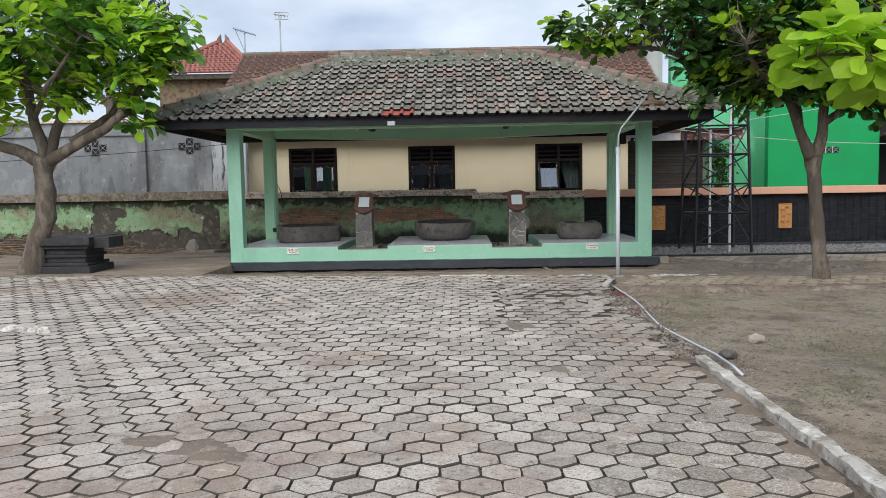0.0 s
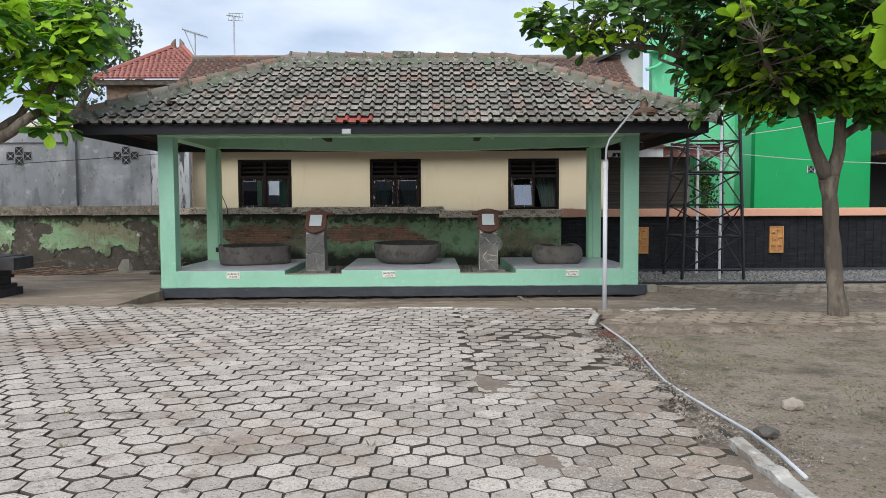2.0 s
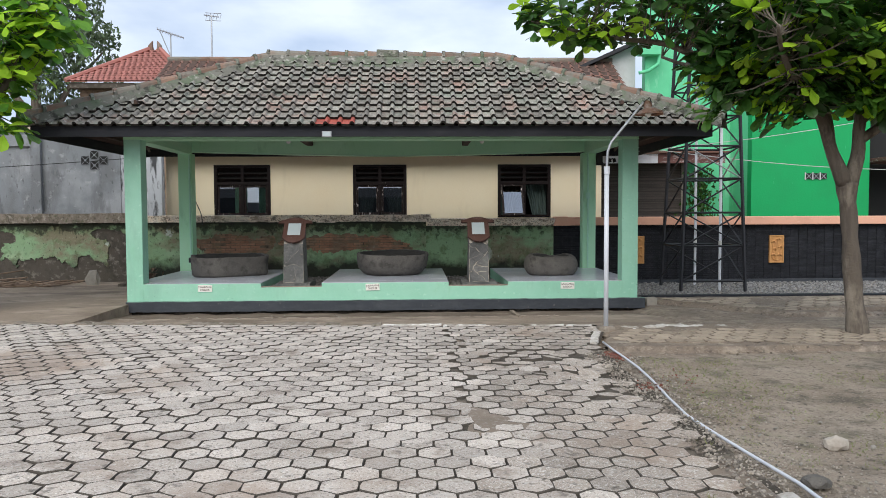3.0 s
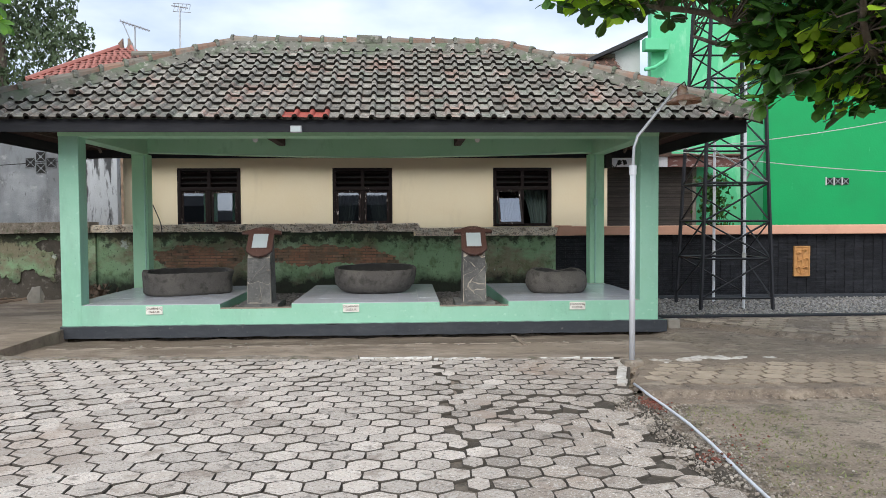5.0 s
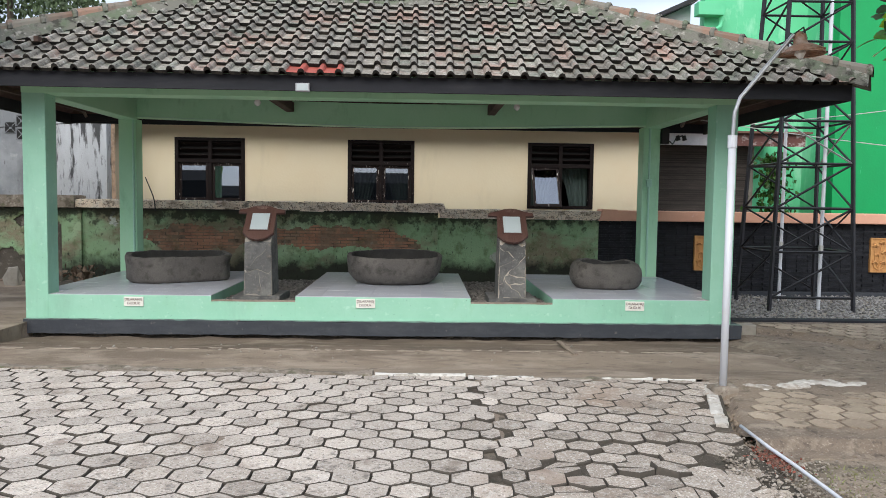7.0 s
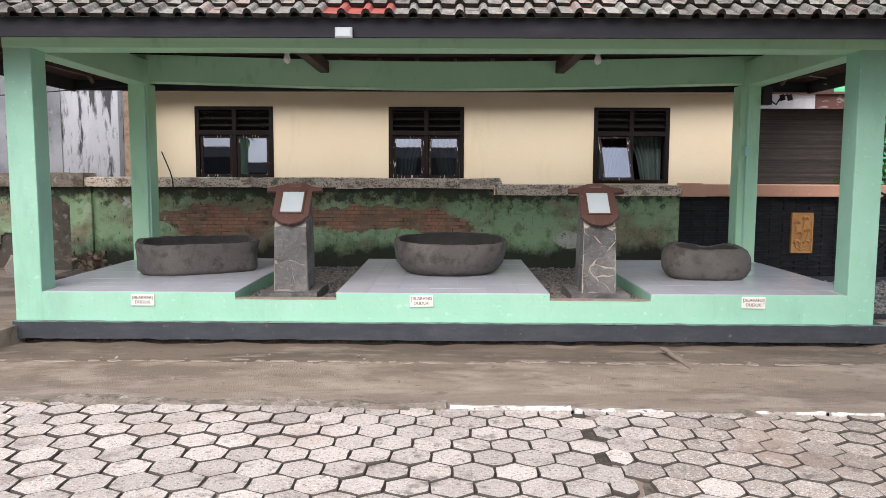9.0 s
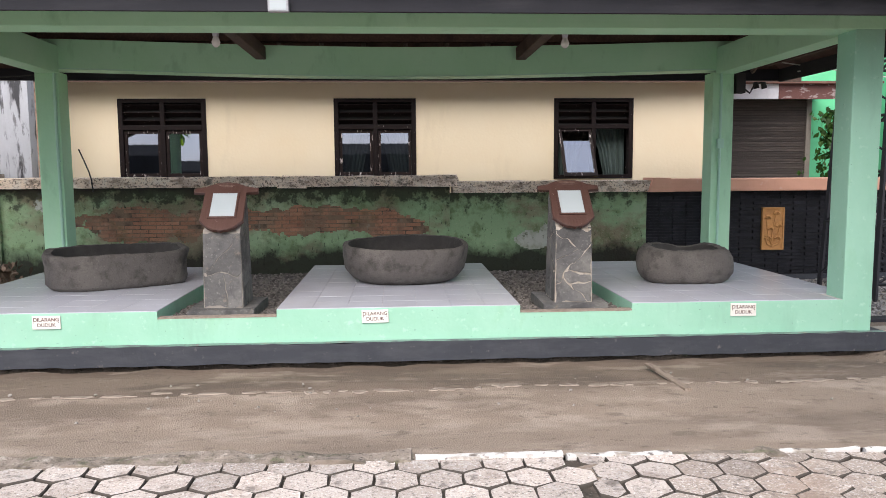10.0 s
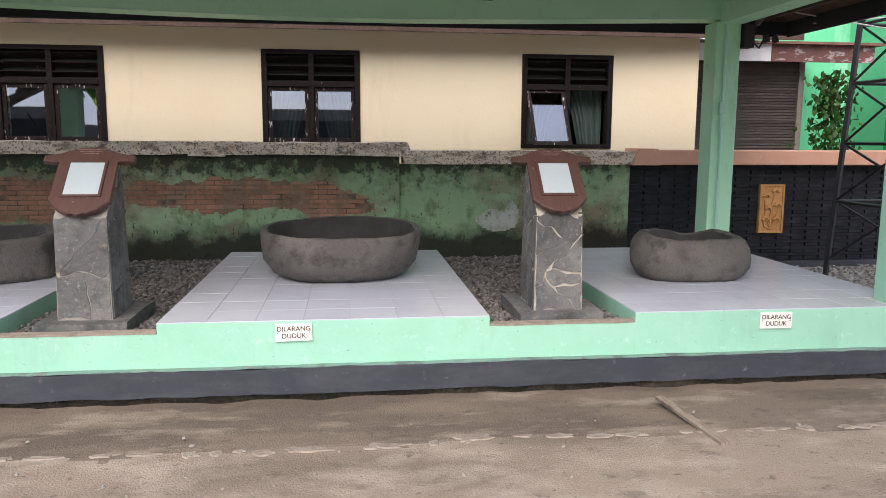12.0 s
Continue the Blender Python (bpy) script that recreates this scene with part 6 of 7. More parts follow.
crumbs = [(rn.uniform(2.2, 8), rn.uniform(-2, 9.4), 0.02, rn.choice((0.008, 0.012, 0.02))) for _ in range(900)] + [(rn.uniform(-4.5, 3), rn.uniform(12.3, 13.2), 0.053, rn.choice((0.006, 0.009, 0.016))) for _ in range(50)]
pebbles("pebble_litter", crumbs, "scattered small stones on soil and cement", CEMENT)
mv, mf = [], []
x = -4.4
while x < 3.1:
    ln, w = rn.choice((0.06, 0.1, 0.16, 0.24)), rn.uniform(0.015, 0.05)
    y, b = 12.9 + 0.03 * math.sin(2.1 * x) + rn.gauss(0, 0.012), len(mv)
    n = 12
    for k in range(n):
        t = k * math.tau / n
        s = rn.uniform(0.5, 1.25)
        px, py = x + 0.5 * ln * s * math.cos(t), y + w * s * math.sin(t)
        mv.append((px, py, apron_z(px, py) + 0.007))
    for k in range(n):
        px, py, pz = mv[b + k]
        mv.append((px * 1.0 + 0.01 * math.cos(k * math.tau / n), py + 0.008 * math.sin(k * math.tau / n), pz - 0.012))
    mf.append(tuple(range(b, b + n)))
    mf.extend((b + k, b + (k + 1) % n, b + n + (k + 1) % n, b + n + k) for k in range(n))
    x += ln + abs(rn.gauss(0.03, 0.07))
tagged(raw("mortar_line", mv, mf, OLDMORTAR), "broken line of old pale mortar on the apron", "mortar", kind="stuff")
patch = sheet(2.5, 4.4, 10.8, 11.4, 120, 50, lambda x, y: 0.128 + 0.022 * (1 - ((x - 3.3) / 0.75) ** 2 - ((y - 11.1 + 0.1 * math.sin(3 * x)) / 0.13) ** 2) + 0.034 * fbm(x, y, 1.0, 4.0))
tagged(raw("cement_patch", *patch, DIRTYKERB, smooth=True), "splash of pale dried cement", "cement", kind="structure")

# grass and sticks
gv, gf = [], []
for _ in range(34000):
    x, y = rn.uniform(2.35, 7.5), rn.uniform(0, 9.3)
    if fbm(x, y, 11.0, 0.9) + 0.25 * noise.noise(Vector((x * 6, y * 6, 0))) < 0.12 - 0.2 * (y > 5.0 and x < 4.6):
        continue
    z = soil_z(x, y)
    h, t = rn.uniform(0.006, 0.026), rn.uniform(0, 6.28)
    dx, dy = 0.005 * math.cos(t), 0.005 * math.sin(t)
    b = len(gv)
    gv.extend(((x - dx, y - dy, z), (x + dx, y + dy, z), (x + rn.uniform(-0.03, 0.03), y + rn.uniform(-0.03, 0.03), z + h)))
    gf.append((b, b + 1, b + 2))
for _ in range(90):
    x, y = rn.uniform(-3.5, 2), rn.uniform(2.5, 6.5)
    for _ in range(9):
        h, t = rn.uniform(0.02, 0.06), rn.uniform(0, 6.28)
        b = len(gv)
        if fbm(x, y, 21.0, 1.2) < 0.3:
            break
        gv.extend(((x - 0.003, y, pave_z(x, y) - 0.02), (x + 0.003, y, pave_z(x, y) - 0.02), (x + 0.04 * math.cos(t), y + 0.04 * math.sin(t), pave_z(x, y) + h)))
        gf.append((b, b + 1, b + 2))
tagged(raw("grass", gv, gf, GRASS), "sparse short grass on the soil", "grass", kind="stuff")
sticks = bmesh.new()
for _ in range(150):
    x, y, t = rn.uniform(-13, -8.6), rn.uniform(16.4, 17.9), rn.uniform(-0.6, 0.6)
    ln, z = rn.uniform(0.4, 1.2), 0.18 + rn.random() * 0.5 * max(0.0, 1 - abs(x + 11) / 2.4)
    tube(((x, y, z), (x + ln * math.cos(t), y + 0.4 * ln * math.sin(t), z + rn.uniform(-0.15, 0.15))), rn.uniform(0.008, 0.022), 4, sticks)
for _ in range(60):
    x, y, t = rn.uniform(-8.6, -7.4), rn.uniform(16.8, 17.9), rn.uniform(-0.6, 0.6)
    tube(((x, y, 0.18), (x + 0.5 * math.cos(t), y + 0.3 * math.sin(t), 0.19 + 0.08 * rn.random())), 0.01, 4, sticks)
tagged(part("cut_branches", sticks, TWIG), "heap of dry cut branches at the wall foot", "branches", kind="stuff")
# thin wires
for nm, a, b, sagz, mat in (("overhead_wire", (-12, 17.2, 2.45), (-4.6, 16.9, 2.85), 0.04, CABLE), ("overhead_wire", (4.7, 17, 2.9), (14, 17, 4.6), 0.25, WIRE), ("overhead_wire", (4.2, 17, 3.05), (14, 17.2, 2.55), 0.25, WIRE)):
    a, b = Vector(a), Vector(b)
    pts = [a + (b - a) * (k / 12) - Vector((0, 0, sagz * math.sin(math.pi * k / 12))) for k in range(13)]
    tagged(part(nm, tube(pts, 0.008, 5), mat), "thin sagging wire strung across the yard", "wire")

# ---- trees ----
def leaf_shape(length, width):
    pts = [(0.0, 0.0), (0.3, 0.26), (0.62, 0.5), (0.85, 0.42), (1.0, 0.0)]
    verts, faces = [], []
    for u, w in pts:
        sag = -0.18 * u * u
        verts.append((u * length, w * width, (sag + 0.1 * w) * length))
        verts.append((u * length, 0, sag * length))
        verts.append((u * length, -w * width, (sag + 0.1 * w) * length))
    for k in range(len(pts) - 1):
        b = 3 * k
        faces += [(b, b + 1, b + 4, b + 3), (b + 1, b + 2, b + 5, b + 4)]
    return verts, faces


def tree(at, label, trunk, limbs, clumps, leaf, seed, mat=LEAF, young=0.0, name="tree"):
    """trunk and limbs: polylines with radii; clumps: (centre, radii, rosettes) of the crown."""
    rn = random.Random(seed)
    o = thing(name, at, label, "tree")
    bm = bmesh.new()
    fine = []
    for k in range(len(trunk) - 1):
        for q in range(4):
            u = q / 4
            fine.append(tuple(trunk[k][i] + (trunk[k + 1][i] - trunk[k][i]) * u for i in range(4)))
    fine.append(trunk[-1])
    tube([p[:3] for p in fine], [p[3] * (1 + 0.12 * noise.noise(Vector((p[2] * 3, seed, 0)))) for p in fine], 12, bm)
    rough(bm, 0.025, 4, seed)
    part("trunk", bm, BARK, o, "knotty pale grey-brown trunk", smooth=True)
    knots = []
    for limb in limbs:
        pts = []
        for a, b in zip(limb, limb[1:]):
            for q in range(5):
                u = q / 5
                p = Vector(a[:3]).lerp(Vector(b[:3]), u)
                p += 0.06 * Vector((noise.noise(p * 2), noise.noise(p * 2 + Vector((9, 0, 0))), noise.noise(p * 2 + Vector((0, 9, 0)))))
                pts.append((p, a[3] + (b[3] - a[3]) * u))
        pts.append((Vector(limb[-1][:3]), limb[-1][3]))
        part("limb", tube([p for p, r in pts], [r for p, r in pts], 9), BARK, o, smooth=True)
        knots += [p for p, r in pts[3:]]
    tw = bmesh.new()
    lists = {False: ([], []), True: ([], [])}
    lv, lf = leaf_shape(1, 0.6)
    for c, rad, n in clumps:
        c = Vector(c)
        for _ in range(n):
            while True:
                d = Vector((rn.uniform(-1, 1), rn.uniform(-1, 1), rn.uniform(-1, 1)))
                if 0.25 < d.length < 1:
                    break
            p = c + Vector((d.x * rad[0], d.y * rad[1], d.z * rad[2]))
            near = min(knots, key=lambda q: (q - p).length_squared + 3 * max(0, q.z - p.z) ** 2)
            mid = near.lerp(p, 0.55) + Vector((rn.uniform(-0.1, 0.1), rn.uniform(-0.1, 0.1), -0.06))
            if (near - p).length < 1.0:
                tube((near, mid, p), (0.01, 0.007, 0.004), 4, tw, cap=False)
            is_young = rn.random() < young
            verts, faces = lists[is_young]
            up = (p - near).normalized() * 0.5 + Vector((0, 0, 0.8))
            base = up.to_track_quat("Z", "Y").to_matrix()
            m = rn.randint(6, 10)
            for k in range(m):
                t = k * math.tau / m + rn.uniform(-0.3, 0.3)
                s = leaf * rn.uniform(0.65, 1.15)
                e = base @ (Matrix.Rotation(t, 3, "Z") @ Matrix.Rotation(rn.uniform(-0.75, 0.5), 3, "Y") @ Matrix.Rotation(rn.uniform(-0.5, 0.5), 3, "X"))
                off = p + base @ Vector((0, 0, rn.uniform(-0.1, 0.03)))
                b = len(verts)
                verts.extend(tuple(off + e @ (Vector(v) * s + Vector((0.02, 0, 0)))) for v in lv)
                faces.extend(tuple(b + q for q in f) for f in lf)
    tagged(part("twig", tw, BARK, o), kind="stuff")
    for is_young, (verts, faces) in lists.items():
        if verts:
            tagged(raw("crown", verts, faces, YOUNGLEAF if is_young else mat, o, "bright young leaves" if is_young else "broad dark green leaves in rosettes"), kind="stuff")
    return o


# west tree, a stocky almond tree with lopped limbs
tree((-8.0, 12.6, 0.12), "stocky almond tree with pale lopped limbs and broad leaves",
     [(-0.05, 0.0, -0.15, 0.3), (0.0, 0, 0.2, 0.23), (0.1, 0, 0.6, 0.18), (0.32, 0, 1.1, 0.175), (0.33, 0, 1.6, 0.165), (0.3, 0, 1.95, 0.17), (0.36, 0, 2.2, 0.19)],
     [[(0.3, 0, 2.1, 0.13), (-0.2, 0, 2.35, 0.11), (-0.8, 0, 2.55, 0.1), (-1.8, 0, 2.9, 0.07)],
      [(0.4, 0, 2.1, 0.12), (0.9, -0.1, 2.35, 0.1), (1.6, -0.1, 2.7, 0.085), (2.0, -0.1, 3.0, 0.07), (2.25, -0.1, 3.45, 0.045)],
      [(0.34, 0, 2.2, 0.12), (0.2, 0, 2.9, 0.09), (0.05, 0.1, 3.6, 0.07), (-0.1, 0.1, 4.4, 0.04)],
      [(0.4, 0, 2.2, 0.1), (0.6, 0.2, 2.9, 0.09), (0.62, 0.2, 3.7, 0.07), (0.7, 0.2, 4.6, 0.04)],
      [(0.9, -0.1, 2.45, 0.08), (1.5, 0.3, 3.0, 0.06), (2.1, 0.3, 3.7, 0.045), (2.6, 0.2, 4.4, 0.02)],
      [(-0.8, 0, 2.55, 0.07), (-0.9, -0.5, 3.3, 0.05), (-1.0, -0.8, 4.2, 0.03)],
      [(0.2, 0, 2.9, 0.05), (0.9, -0.8, 3.4, 0.04), (1.6, -0.9, 4.2, 0.02)]],
     [((0.2, 0, 4.5), (1.9, 1.5, 0.85), 120), ((1.9, -0.1, 4.0), (1.0, 0.9, 0.75), 75), ((-1.3, -0.2, 3.9), (1.2, 1.2, 1.0), 80), ((-0.4, -0.7, 3.5), (0.9, 0.6, 0.5), 26), ((1.1, -0.2, 3.4), (0.6, 0.6, 0.35), 14), ((2.3, -0.1, 2.95), (0.3, 0.3, 0.4), 10), ((0.3, 0.3, 5.5), (2.2, 1.6, 0.7), 60), ((-0.6, 0.6, 3.5), (1.7, 0.8, 0.6), 45), ((2.75, -0.1, 4.35), (0.75, 0.7, 0.6), 36)],
     0.29, 3, young=0.42)
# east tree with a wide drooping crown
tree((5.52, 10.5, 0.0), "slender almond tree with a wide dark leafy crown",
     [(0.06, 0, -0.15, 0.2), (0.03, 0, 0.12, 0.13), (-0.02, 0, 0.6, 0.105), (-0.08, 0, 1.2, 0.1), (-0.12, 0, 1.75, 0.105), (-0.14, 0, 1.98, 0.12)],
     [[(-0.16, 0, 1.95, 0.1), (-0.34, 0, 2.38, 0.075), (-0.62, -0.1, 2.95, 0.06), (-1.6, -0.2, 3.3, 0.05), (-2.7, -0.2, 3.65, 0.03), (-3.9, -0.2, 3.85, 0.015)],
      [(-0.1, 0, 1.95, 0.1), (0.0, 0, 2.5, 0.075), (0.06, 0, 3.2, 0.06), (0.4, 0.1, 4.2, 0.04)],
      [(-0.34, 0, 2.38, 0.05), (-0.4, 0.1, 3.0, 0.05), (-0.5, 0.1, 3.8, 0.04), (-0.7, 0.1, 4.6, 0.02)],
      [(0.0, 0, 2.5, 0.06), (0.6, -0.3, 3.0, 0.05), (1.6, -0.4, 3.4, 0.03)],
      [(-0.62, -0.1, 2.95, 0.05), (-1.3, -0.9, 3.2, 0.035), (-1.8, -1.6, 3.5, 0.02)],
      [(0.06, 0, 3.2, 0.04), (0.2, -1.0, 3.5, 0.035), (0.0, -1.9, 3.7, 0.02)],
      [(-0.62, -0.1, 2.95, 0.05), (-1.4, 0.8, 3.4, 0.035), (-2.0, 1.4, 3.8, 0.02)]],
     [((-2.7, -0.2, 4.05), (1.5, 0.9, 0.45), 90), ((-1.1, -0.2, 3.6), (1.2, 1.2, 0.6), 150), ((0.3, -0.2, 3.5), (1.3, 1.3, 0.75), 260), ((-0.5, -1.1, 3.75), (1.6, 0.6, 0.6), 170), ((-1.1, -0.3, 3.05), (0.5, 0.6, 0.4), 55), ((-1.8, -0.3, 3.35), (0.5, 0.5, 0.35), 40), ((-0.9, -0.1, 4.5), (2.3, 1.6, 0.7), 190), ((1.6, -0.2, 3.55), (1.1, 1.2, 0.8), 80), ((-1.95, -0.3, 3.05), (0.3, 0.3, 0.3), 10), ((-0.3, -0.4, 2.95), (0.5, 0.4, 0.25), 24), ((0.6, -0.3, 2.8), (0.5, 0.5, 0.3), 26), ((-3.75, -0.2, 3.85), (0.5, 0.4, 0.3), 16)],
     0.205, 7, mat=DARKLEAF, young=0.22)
# nearer tree, whose bright low branch hangs over the soil
tree((6.5, 3.2, -0.1), "young almond tree with bright yellow-green leaves",
     [(0, 0, -0.15, 0.2), (0, 0, 0.6, 0.12), (-0.05, 0, 1.6, 0.11), (-0.1, 0, 2.3, 0.11)],
     [[(-0.1, 0, 2.2, 0.08), (-1.0, 0.1, 2.4, 0.055), (-2.2, 0.2, 2.45, 0.035), (-3.3, 0.3, 2.48, 0.018), (-4.3, 0.35, 2.48, 0.008)],
      [(-1.6, 0.15, 2.42, 0.03), (-2.6, 0.5, 2.25, 0.018), (-3.5, 0.55, 2.12, 0.008)],
      [(-0.1, 0, 2.3, 0.08), (0.4, 0, 3.2, 0.06), (0.6, 0, 4.0, 0.03)]],
     [((-3.95, 0.35, 2.5), (0.5, 0.35, 0.18), 20), ((-3.05, 0.35, 2.5), (0.55, 0.4, 0.28), 24), ((-3.2, 0.5, 2.12), (0.5, 0.25, 0.14), 10), ((-2.2, 0.3, 2.5), (0.6, 0.4, 0.3), 20), ((0.4, 0, 4.0), (1.3, 1.2, 0.8), 60)],
     0.25, 11, mat=YOUNGLEAF, young=0.6)
# tall dark tree far behind the houses
far_tree = thing("distant_tree", (-22, 46, 0), "tall dark tree rising behind the red-roofed house", "tree")
part("trunk", tube(((0, 0, 0), (0.3, 0, 6), (0.2, 0, 12)), (0.5, 0.35, 0.12), 9), BARK, far_tree)
part("limb", tube(((0.3, 0, 6), (2.2, 0, 9), (4.2, 0, 11)), (0.25, 0.15, 0.05), 6), BARK, far_tree)
part("limb", tube(((0.3, 0, 7), (-2.2, 0, 10), (-3.6, 0, 13)), (0.25, 0.15, 0.05), 6), BARK, far_tree)
rn = random.Random(77)
fv, ff = [], []
for cx, cz, r, n in ((0, 12, 3.2, 3000), (3.2, 11.5, 1.9, 1700), (2.0, 14, 2.2, 1600), (-3, 13, 3, 2000), (0, 16, 3, 1500), (4.6, 9.8, 0.9, 300), (1.5, 9.2, 1.6, 900)):
    for _ in range(n):
        d = Vector((rn.gauss(0, 1), rn.gauss(0, 1), rn.gauss(0, 1))).normalized() * r * rn.random() ** 0.45
        p = Vector((cx, 0, cz)) + d
        if fbm(p.x, p.z, p.y * 0.5, 0.6) < -0.15:
            continue
        e = Euler((rn.uniform(0, 6), rn.uniform(0, 6), rn.uniform(0, 6))).to_matrix()
        s = rn.uniform(0.1, 0.22)
        b = len(fv)
        fv.extend(tuple(p + e @ Vector(v)) for v in ((-s, 0, 0), (0, s * 0.5, 0.03), (s, 0, 0), (0, -s * 0.5, 0.03)))
        ff.append((b, b + 1, b + 2, b + 3))
tagged(raw("crown", fv, ff, FARLEAF, far_tree, "dense dark green foliage"), kind="stuff")
# creeper beside the shed and dry weeds at the wall foot
for at, n, rad, label in (((7.4, 20.6, 2.0), 620, (0.34, 0.3, 0.7), "green creeper climbing beside the shed"), ((-5.75, 17.8, 0.28), 110, (0.3, 0.2, 0.14), "low dry weeds at the foot of the wall")):
    bush = thing("creeper" if at[2] > 1 else "weed_clump", at, label, "plant")
    bv, bf = [], []
    lv, lf = leaf_shape(1, 0.8)
    for _ in range(n):
        p = Vector((rn.gauss(0, 0.5) * rad[0], rn.gauss(0, 0.5) * rad[1], rn.uniform(-1, 1) * rad[2]))
        e = Euler((rn.uniform(0, 6), rn.uniform(0, 6), rn.uniform(0, 6))).to_matrix()
        b = len(bv)
        bv.extend(tuple(p + e @ (Vector(v) * rn.uniform(0.06, 0.13))) for v in lv)
        bf.extend(tuple(b + q for q in f) for f in lf)
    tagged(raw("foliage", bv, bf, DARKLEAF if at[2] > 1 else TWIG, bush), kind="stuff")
    part("stem", tube(((0, 0, -at[2]), (0.05, 0, -0.3), (-0.05, 0, rad[2])), 0.02, 5), BARK, bush)

# ---- bricks laid bare in the wall ----
BRICK_MESH = mesh_of("brick", box(0, 0.205, 0, 0.05, 0, 0.045, 0.004), BRICK)
rn = random.Random(15)
count = 0
for j in range(13):
    z = 0.66 + j * 0.056
    x = -5.1 + (0.108 if j % 2 else 0)
    while x < 0.0:
        inside = False
        for hx, hz, hw, hh in HOLES:
            if ((x + 0.1 - hx) / (hw + 0.25)) ** 2 + ((z + 0.02 - hz) / (hh + 0.12)) ** 2 < 1.25:
                inside = True
        if inside and x + 0.205 < 0.0 and count < 300 and rn.random() > 0.08:
            ob = new("brick", BRICK_MESH)
            ob.parent = wall_a
            ob.location = (x + rn.uniform(-0.004, 0.004), 18.161 + rn.uniform(0, 0.006), z)
            ob.rotation_euler = (0, rn.uniform(-0.01, 0.01), rn.uniform(-0.015, 0.015))
            count += 1
        x += 0.217

# ---- hexagonal pavers ----
PW = 0.217
HEX = [(math.cos(math.pi / 6 + k * math.pi / 3), math.sin(math.pi / 6 + k * math.pi / 3)) for k in range(6)]


RIM = [((HEX[k // 2][0] + HEX[(k // 2 + 1) % 6][0]) / 2, (HEX[k // 2][1] + HEX[(k // 2 + 1) % 6][1]) / 2) if k % 2 else (0.985 * HEX[k // 2][0], 0.985 * HEX[k // 2][1]) for k in range(12)]


def paver_shape():
    r = PW / math.sqrt(3) - 0.0035
    verts = [(c * (r - 0.0045), s * (r - 0.0045), 0.0) for c, s in RIM] + [(c * r, s * r, -0.007) for c, s in RIM] + [(c * r, s * r, -0.06) for c, s in RIM]
    faces = [tuple(range(12))] + [(12 + k, 12 + (k + 1) % 12, (k + 1) % 12, k) for k in range(12)] + [(24 + k, 24 + (k + 1) % 12, 12 + (k + 1) % 12, 12 + k) for k in range(12)]
    return verts, faces


hv, hf = paver_shape()
PAVER_MESHES = []
for variant in range(5):
    rv = random.Random(variant)
    me = bpy.data.meshes.new("paver")
    jit = [(rv.uniform(-0.004, 0.004), rv.uniform(-0.004, 0.004)) for _ in range(12)]
    me.from_pydata([(x + jit[i % 12][0], y + jit[i % 12][1], z) for i, (x, y, z) in enumerate(hv)], [], hf)
    me.materials.append(PAVER)
    me.materials.append(PAVER_SIDE)
    for p in me.polygons[1:]:
        p.material_index = 1
    PAVER_MESHES.append(me)
MUD_MESHES = [me.copy() for me in PAVER_MESHES]
for me in MUD_MESHES:
    me.materials[0] = PAVER_MUD
HALF_MESHES = []
for variant in range(6):
    rv = random.Random(variant + 50)
    t, off, r = rv.uniform(0, math.pi), rv.uniform(-0.025, 0.025), PW / math.sqrt(3) - 0.007
    nx, ny = math.cos(t), math.sin(t)
    pair = []
    for side in (1, -1):
        poly = []
        for k in range(6):
            p, q = HEX[k], HEX[(k + 1) % 6]
            dp, dq = (side * (r * (v[0] * nx + v[1] * ny) - off) - 0.004 for v in (p, q))
            if dp >= 0:
                poly.append((r * p[0], r * p[1]))
            if dp * dq < 0:
                u = dp / (dp - dq)
                poly.append((r * (p[0] + (q[0] - p[0]) * u) + rv.uniform(-0.006, 0.006), r * (p[1] + (q[1] - p[1]) * u) + rv.uniform(-0.006, 0.006)))
        n = len(poly)
        me = bpy.data.meshes.new("paver_half")
        me.from_pydata([(x, y, 0.0) for x, y in poly] + [(x, y, -0.06) for x, y in poly], [], [tuple(range(n))] + [(n + k, n + (k + 1) % n, (k + 1) % n, k) for k in range(n)])
        me.materials.append(PAVER_MUD)
        me.materials.append(PAVER_SIDE)
        for f in me.polygons[1:]:
            f.material_index = 1
        pair.append(me)
    HALF_MESHES.append(pair)
rn = random.Random(21)
jv, jf, mud_flags = [], [], []
nearest = 0
BROKEN = ((1.3, 9.15, 0.5), (1.75, 8.5, 0.55), (1.85, 7.6, 0.4), (0.95, 8.85, 0.3), (1.85, 9.3, 0.35))


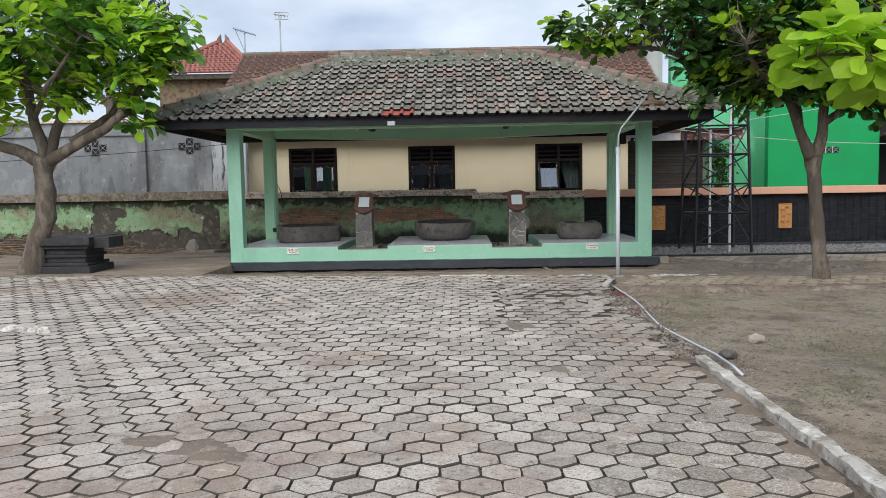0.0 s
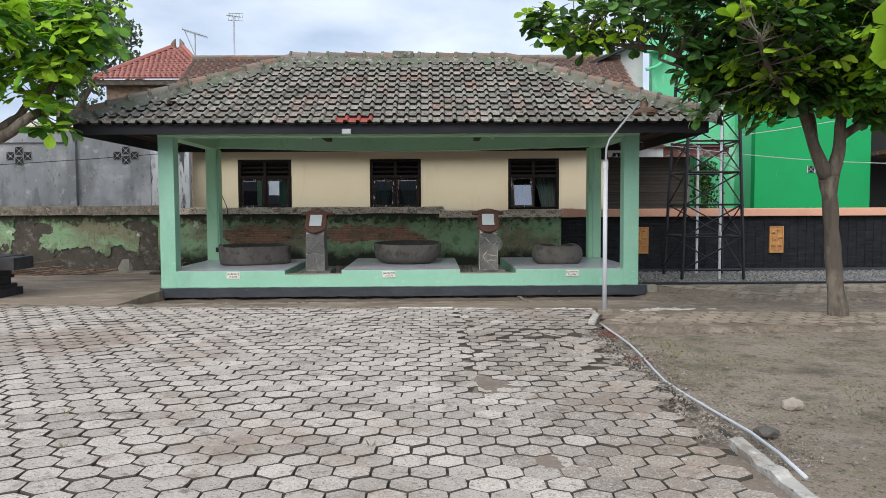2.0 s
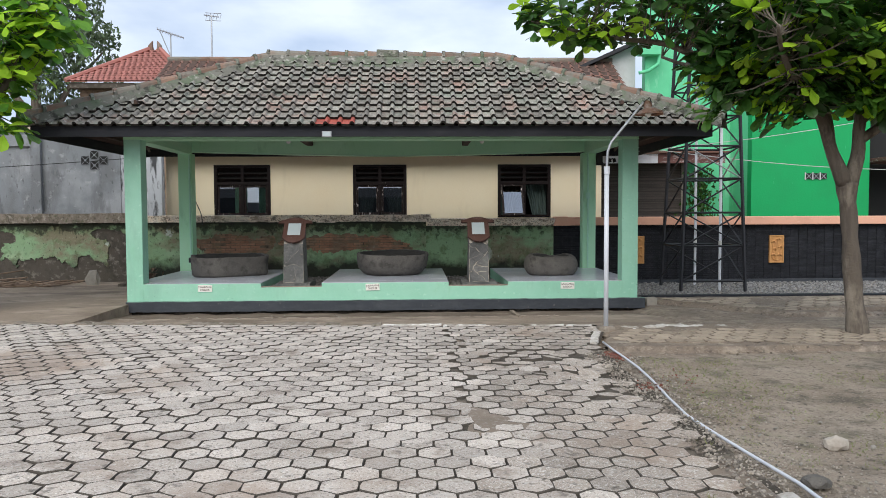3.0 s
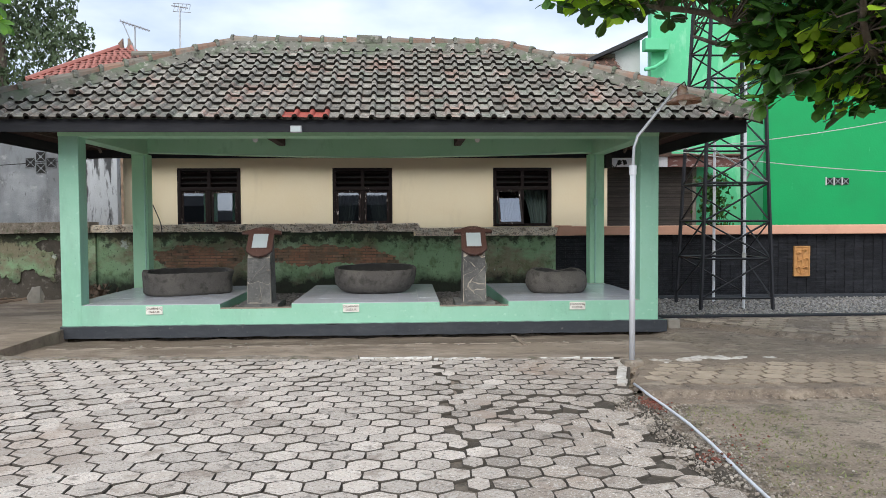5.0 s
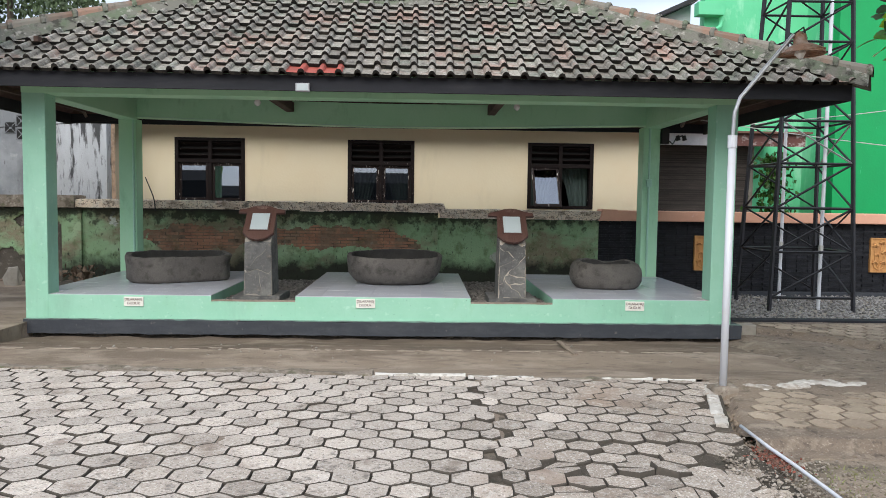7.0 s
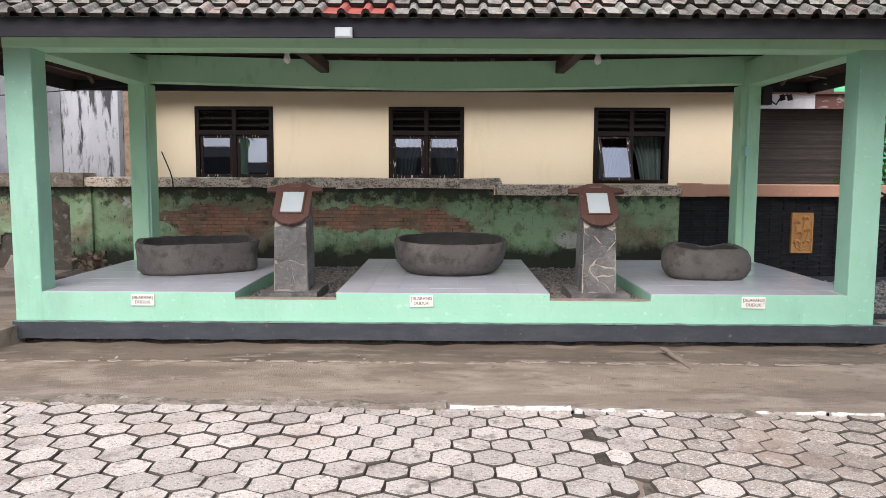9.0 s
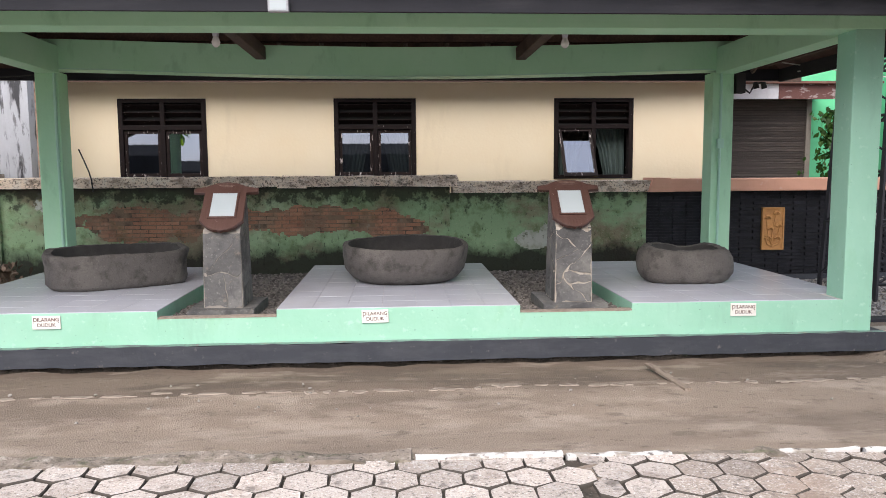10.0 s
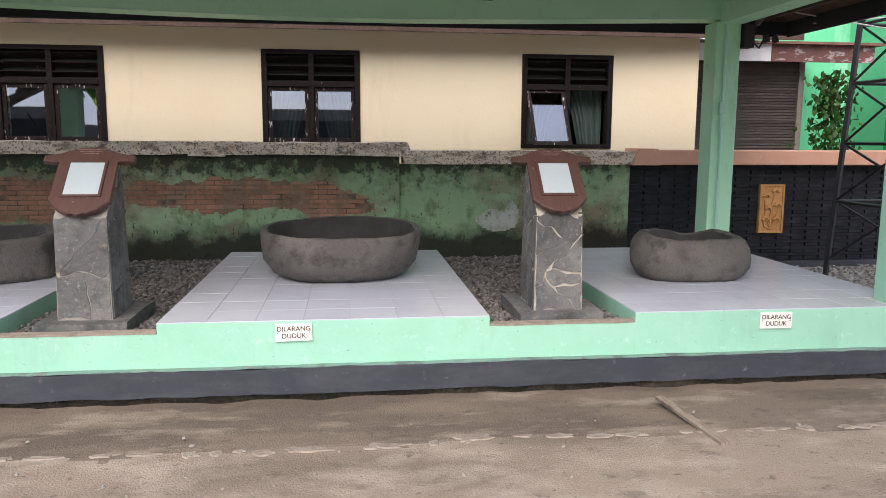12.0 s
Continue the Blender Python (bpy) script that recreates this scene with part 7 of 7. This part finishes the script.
def lay(x, y, turn, narrow=1.0):
    """One paver at its place, tipped where the yard has sunk."""
    global nearest
    if x + (0.07 if y < 9.9 else 0.0) > pave_edge(y):
        return
    if rn.random() < (0.14 if x > 1.85 and 5.4 < y < 9.8 else 0.0):
        return
    z = pave_z(x, y) + rn.uniform(-0.003, 0.003) + 0.008 * noise.noise(Vector((x * 1.3, y * 1.3, 0)))
    tip = 0.026
    for bx, by, br in BROKEN:
        d = math.hypot(x - bx, y - by) / br
        if d < 1.3:
            tip, z = max(tip, 0.15 * (1.3 - d)), z - 0.045 * max(0.0, 1.2 - d) * rn.random()
    if x > 1.6 and 5.4 < y < 10:
        tip = max(tip, 0.044)
    m = Matrix.Translation((x, y, z)) @ Euler((rn.gauss(0, tip * 0.6), rn.gauss(0, tip * 0.6), turn + rn.gauss(0, 0.012 + tip * 0.5))).to_matrix().to_4x4() @ Matrix.Diagonal((narrow, 1, 1, 1))
    if tip > 0.045 and x < 1.95 and rn.random() < 0.16:
        for me in rn.choice(HALF_MESHES):
            ob = new("paver", me)
            ob.parent, ob.matrix_basis = pavement, m @ Euler((rn.gauss(0, 0.05), rn.gauss(0, 0.05), rn.gauss(0, 0.04))).to_matrix().to_4x4()
            nearest += 1
        return
    muddy = rn.random() < max(0.0, min(1.0, (x - 0.45 + 0.5 * noise.noise(Vector((x * 1.5, y * 1.5, 6)))) / 0.7))
    if nearest < 300 and -0.95 < x < 2.1 and 6.9 < y < 10.4:
        ob = new("paver", rn.choice(MUD_MESHES if muddy else PAVER_MESHES))
        ob.parent, ob.matrix_basis = pavement, m
        nearest += 1
    else:
        b = len(jv)
        jit = [(rn.uniform(-0.004, 0.004), rn.uniform(-0.004, 0.004)) for _ in range(12)]
        placed = [m @ Vector((v[0] + jit[i % 12][0], v[1] + jit[i % 12][1], v[2])) for i, v in enumerate(hv)]
        jv.extend((p.x, min(p.y, 11.2), p.z) for p in placed)
        jf.extend(tuple(b + q for q in f) for f in hf)
        mud_flags.append(muddy)


def bend(u, v):
    """The lattice of the yard: swung a little in the west, parted by a dirt seam in the east."""
    x, y = u, v
    if u < -1.7:
        y += math.tan(radians(5.5)) * (u + 1.7)
    elif u > 0.45:
        y += 0.05 * max(0.0, min(1.0, (v - 6.5) / 1.5))
    return x, y


for j in range(-20, 68):
    for i in range(-47, 12):
        x, y = bend((i + 0.84 + 0.5 * (j % 2)) * PW, 0.06 + j * PW * 0.866)
        seam = 0.42 < x < 0.58 and y > 6.6
        if seam and rn.random() < 0.1:
            continue  # broken away along the dirt seam
        if -9.6 < x and -3.5 < y < 11.24:
            lay(x + (rn.choice((-0.035, 0.03)) if seam else 0), y, radians(2.7 if x < -1.7 else 0), 0.62 if seam else 1.0)


def paint_sides(ob, side=PAVER_SIDE):
    ob.data.materials.append(side)
    for k, p in enumerate(ob.data.polygons):
        p.material_index = int(k % 25 >= 1)
    return tagged(ob, kind="stuff")


field = paint_sides(raw("paver_field", jv, jf, PAVER_FAR, pavement, "hexagonal grey concrete pavers"))
field.data.materials.append(PAVER_MUD_FAR)
for k, muddy in enumerate(mud_flags):
    if muddy:
        field.data.polygons[25 * k].material_index = 2
ev, ef = [], []
for j in range(30):
    for i in range(38):
        x, y = 2.5 + (i + 0.5 * (j % 2)) * 0.23, 9.75 + j * 0.199
        least = min(max(on_strip(x + dx, y + dy), on_slab(x + dx, y + dy)) for dx, dy in ((0, -0.15), (0.13, 0), (-0.13, 0), (0, 0.15)))
        if y > 14.45 or least < 0.85 or fbm(x, y, 31.0, 0.7) < (-0.6 if y < 11 else -0.2):
            continue
        b = len(ev)
        q = Matrix.Translation((x, y, east_z(x, y) + 0.011 - 0.008 * max(0, fbm(x, y, 3.0, 1.0)))) @ Euler((rn.gauss(0, 0.008), rn.gauss(0, 0.008), rn.gauss(0, 0.03))).to_matrix().to_4x4()
        ev.extend(tuple(q @ Vector(v)) for v in hv)
        ef.extend(tuple(b + k for k in f) for f in hf)
paint_sides(raw("old_pavers", ev, ef, OLDPAVER, bpy.data.objects["east_paving"], "mud-stained hexagonal pavers"), TAN)
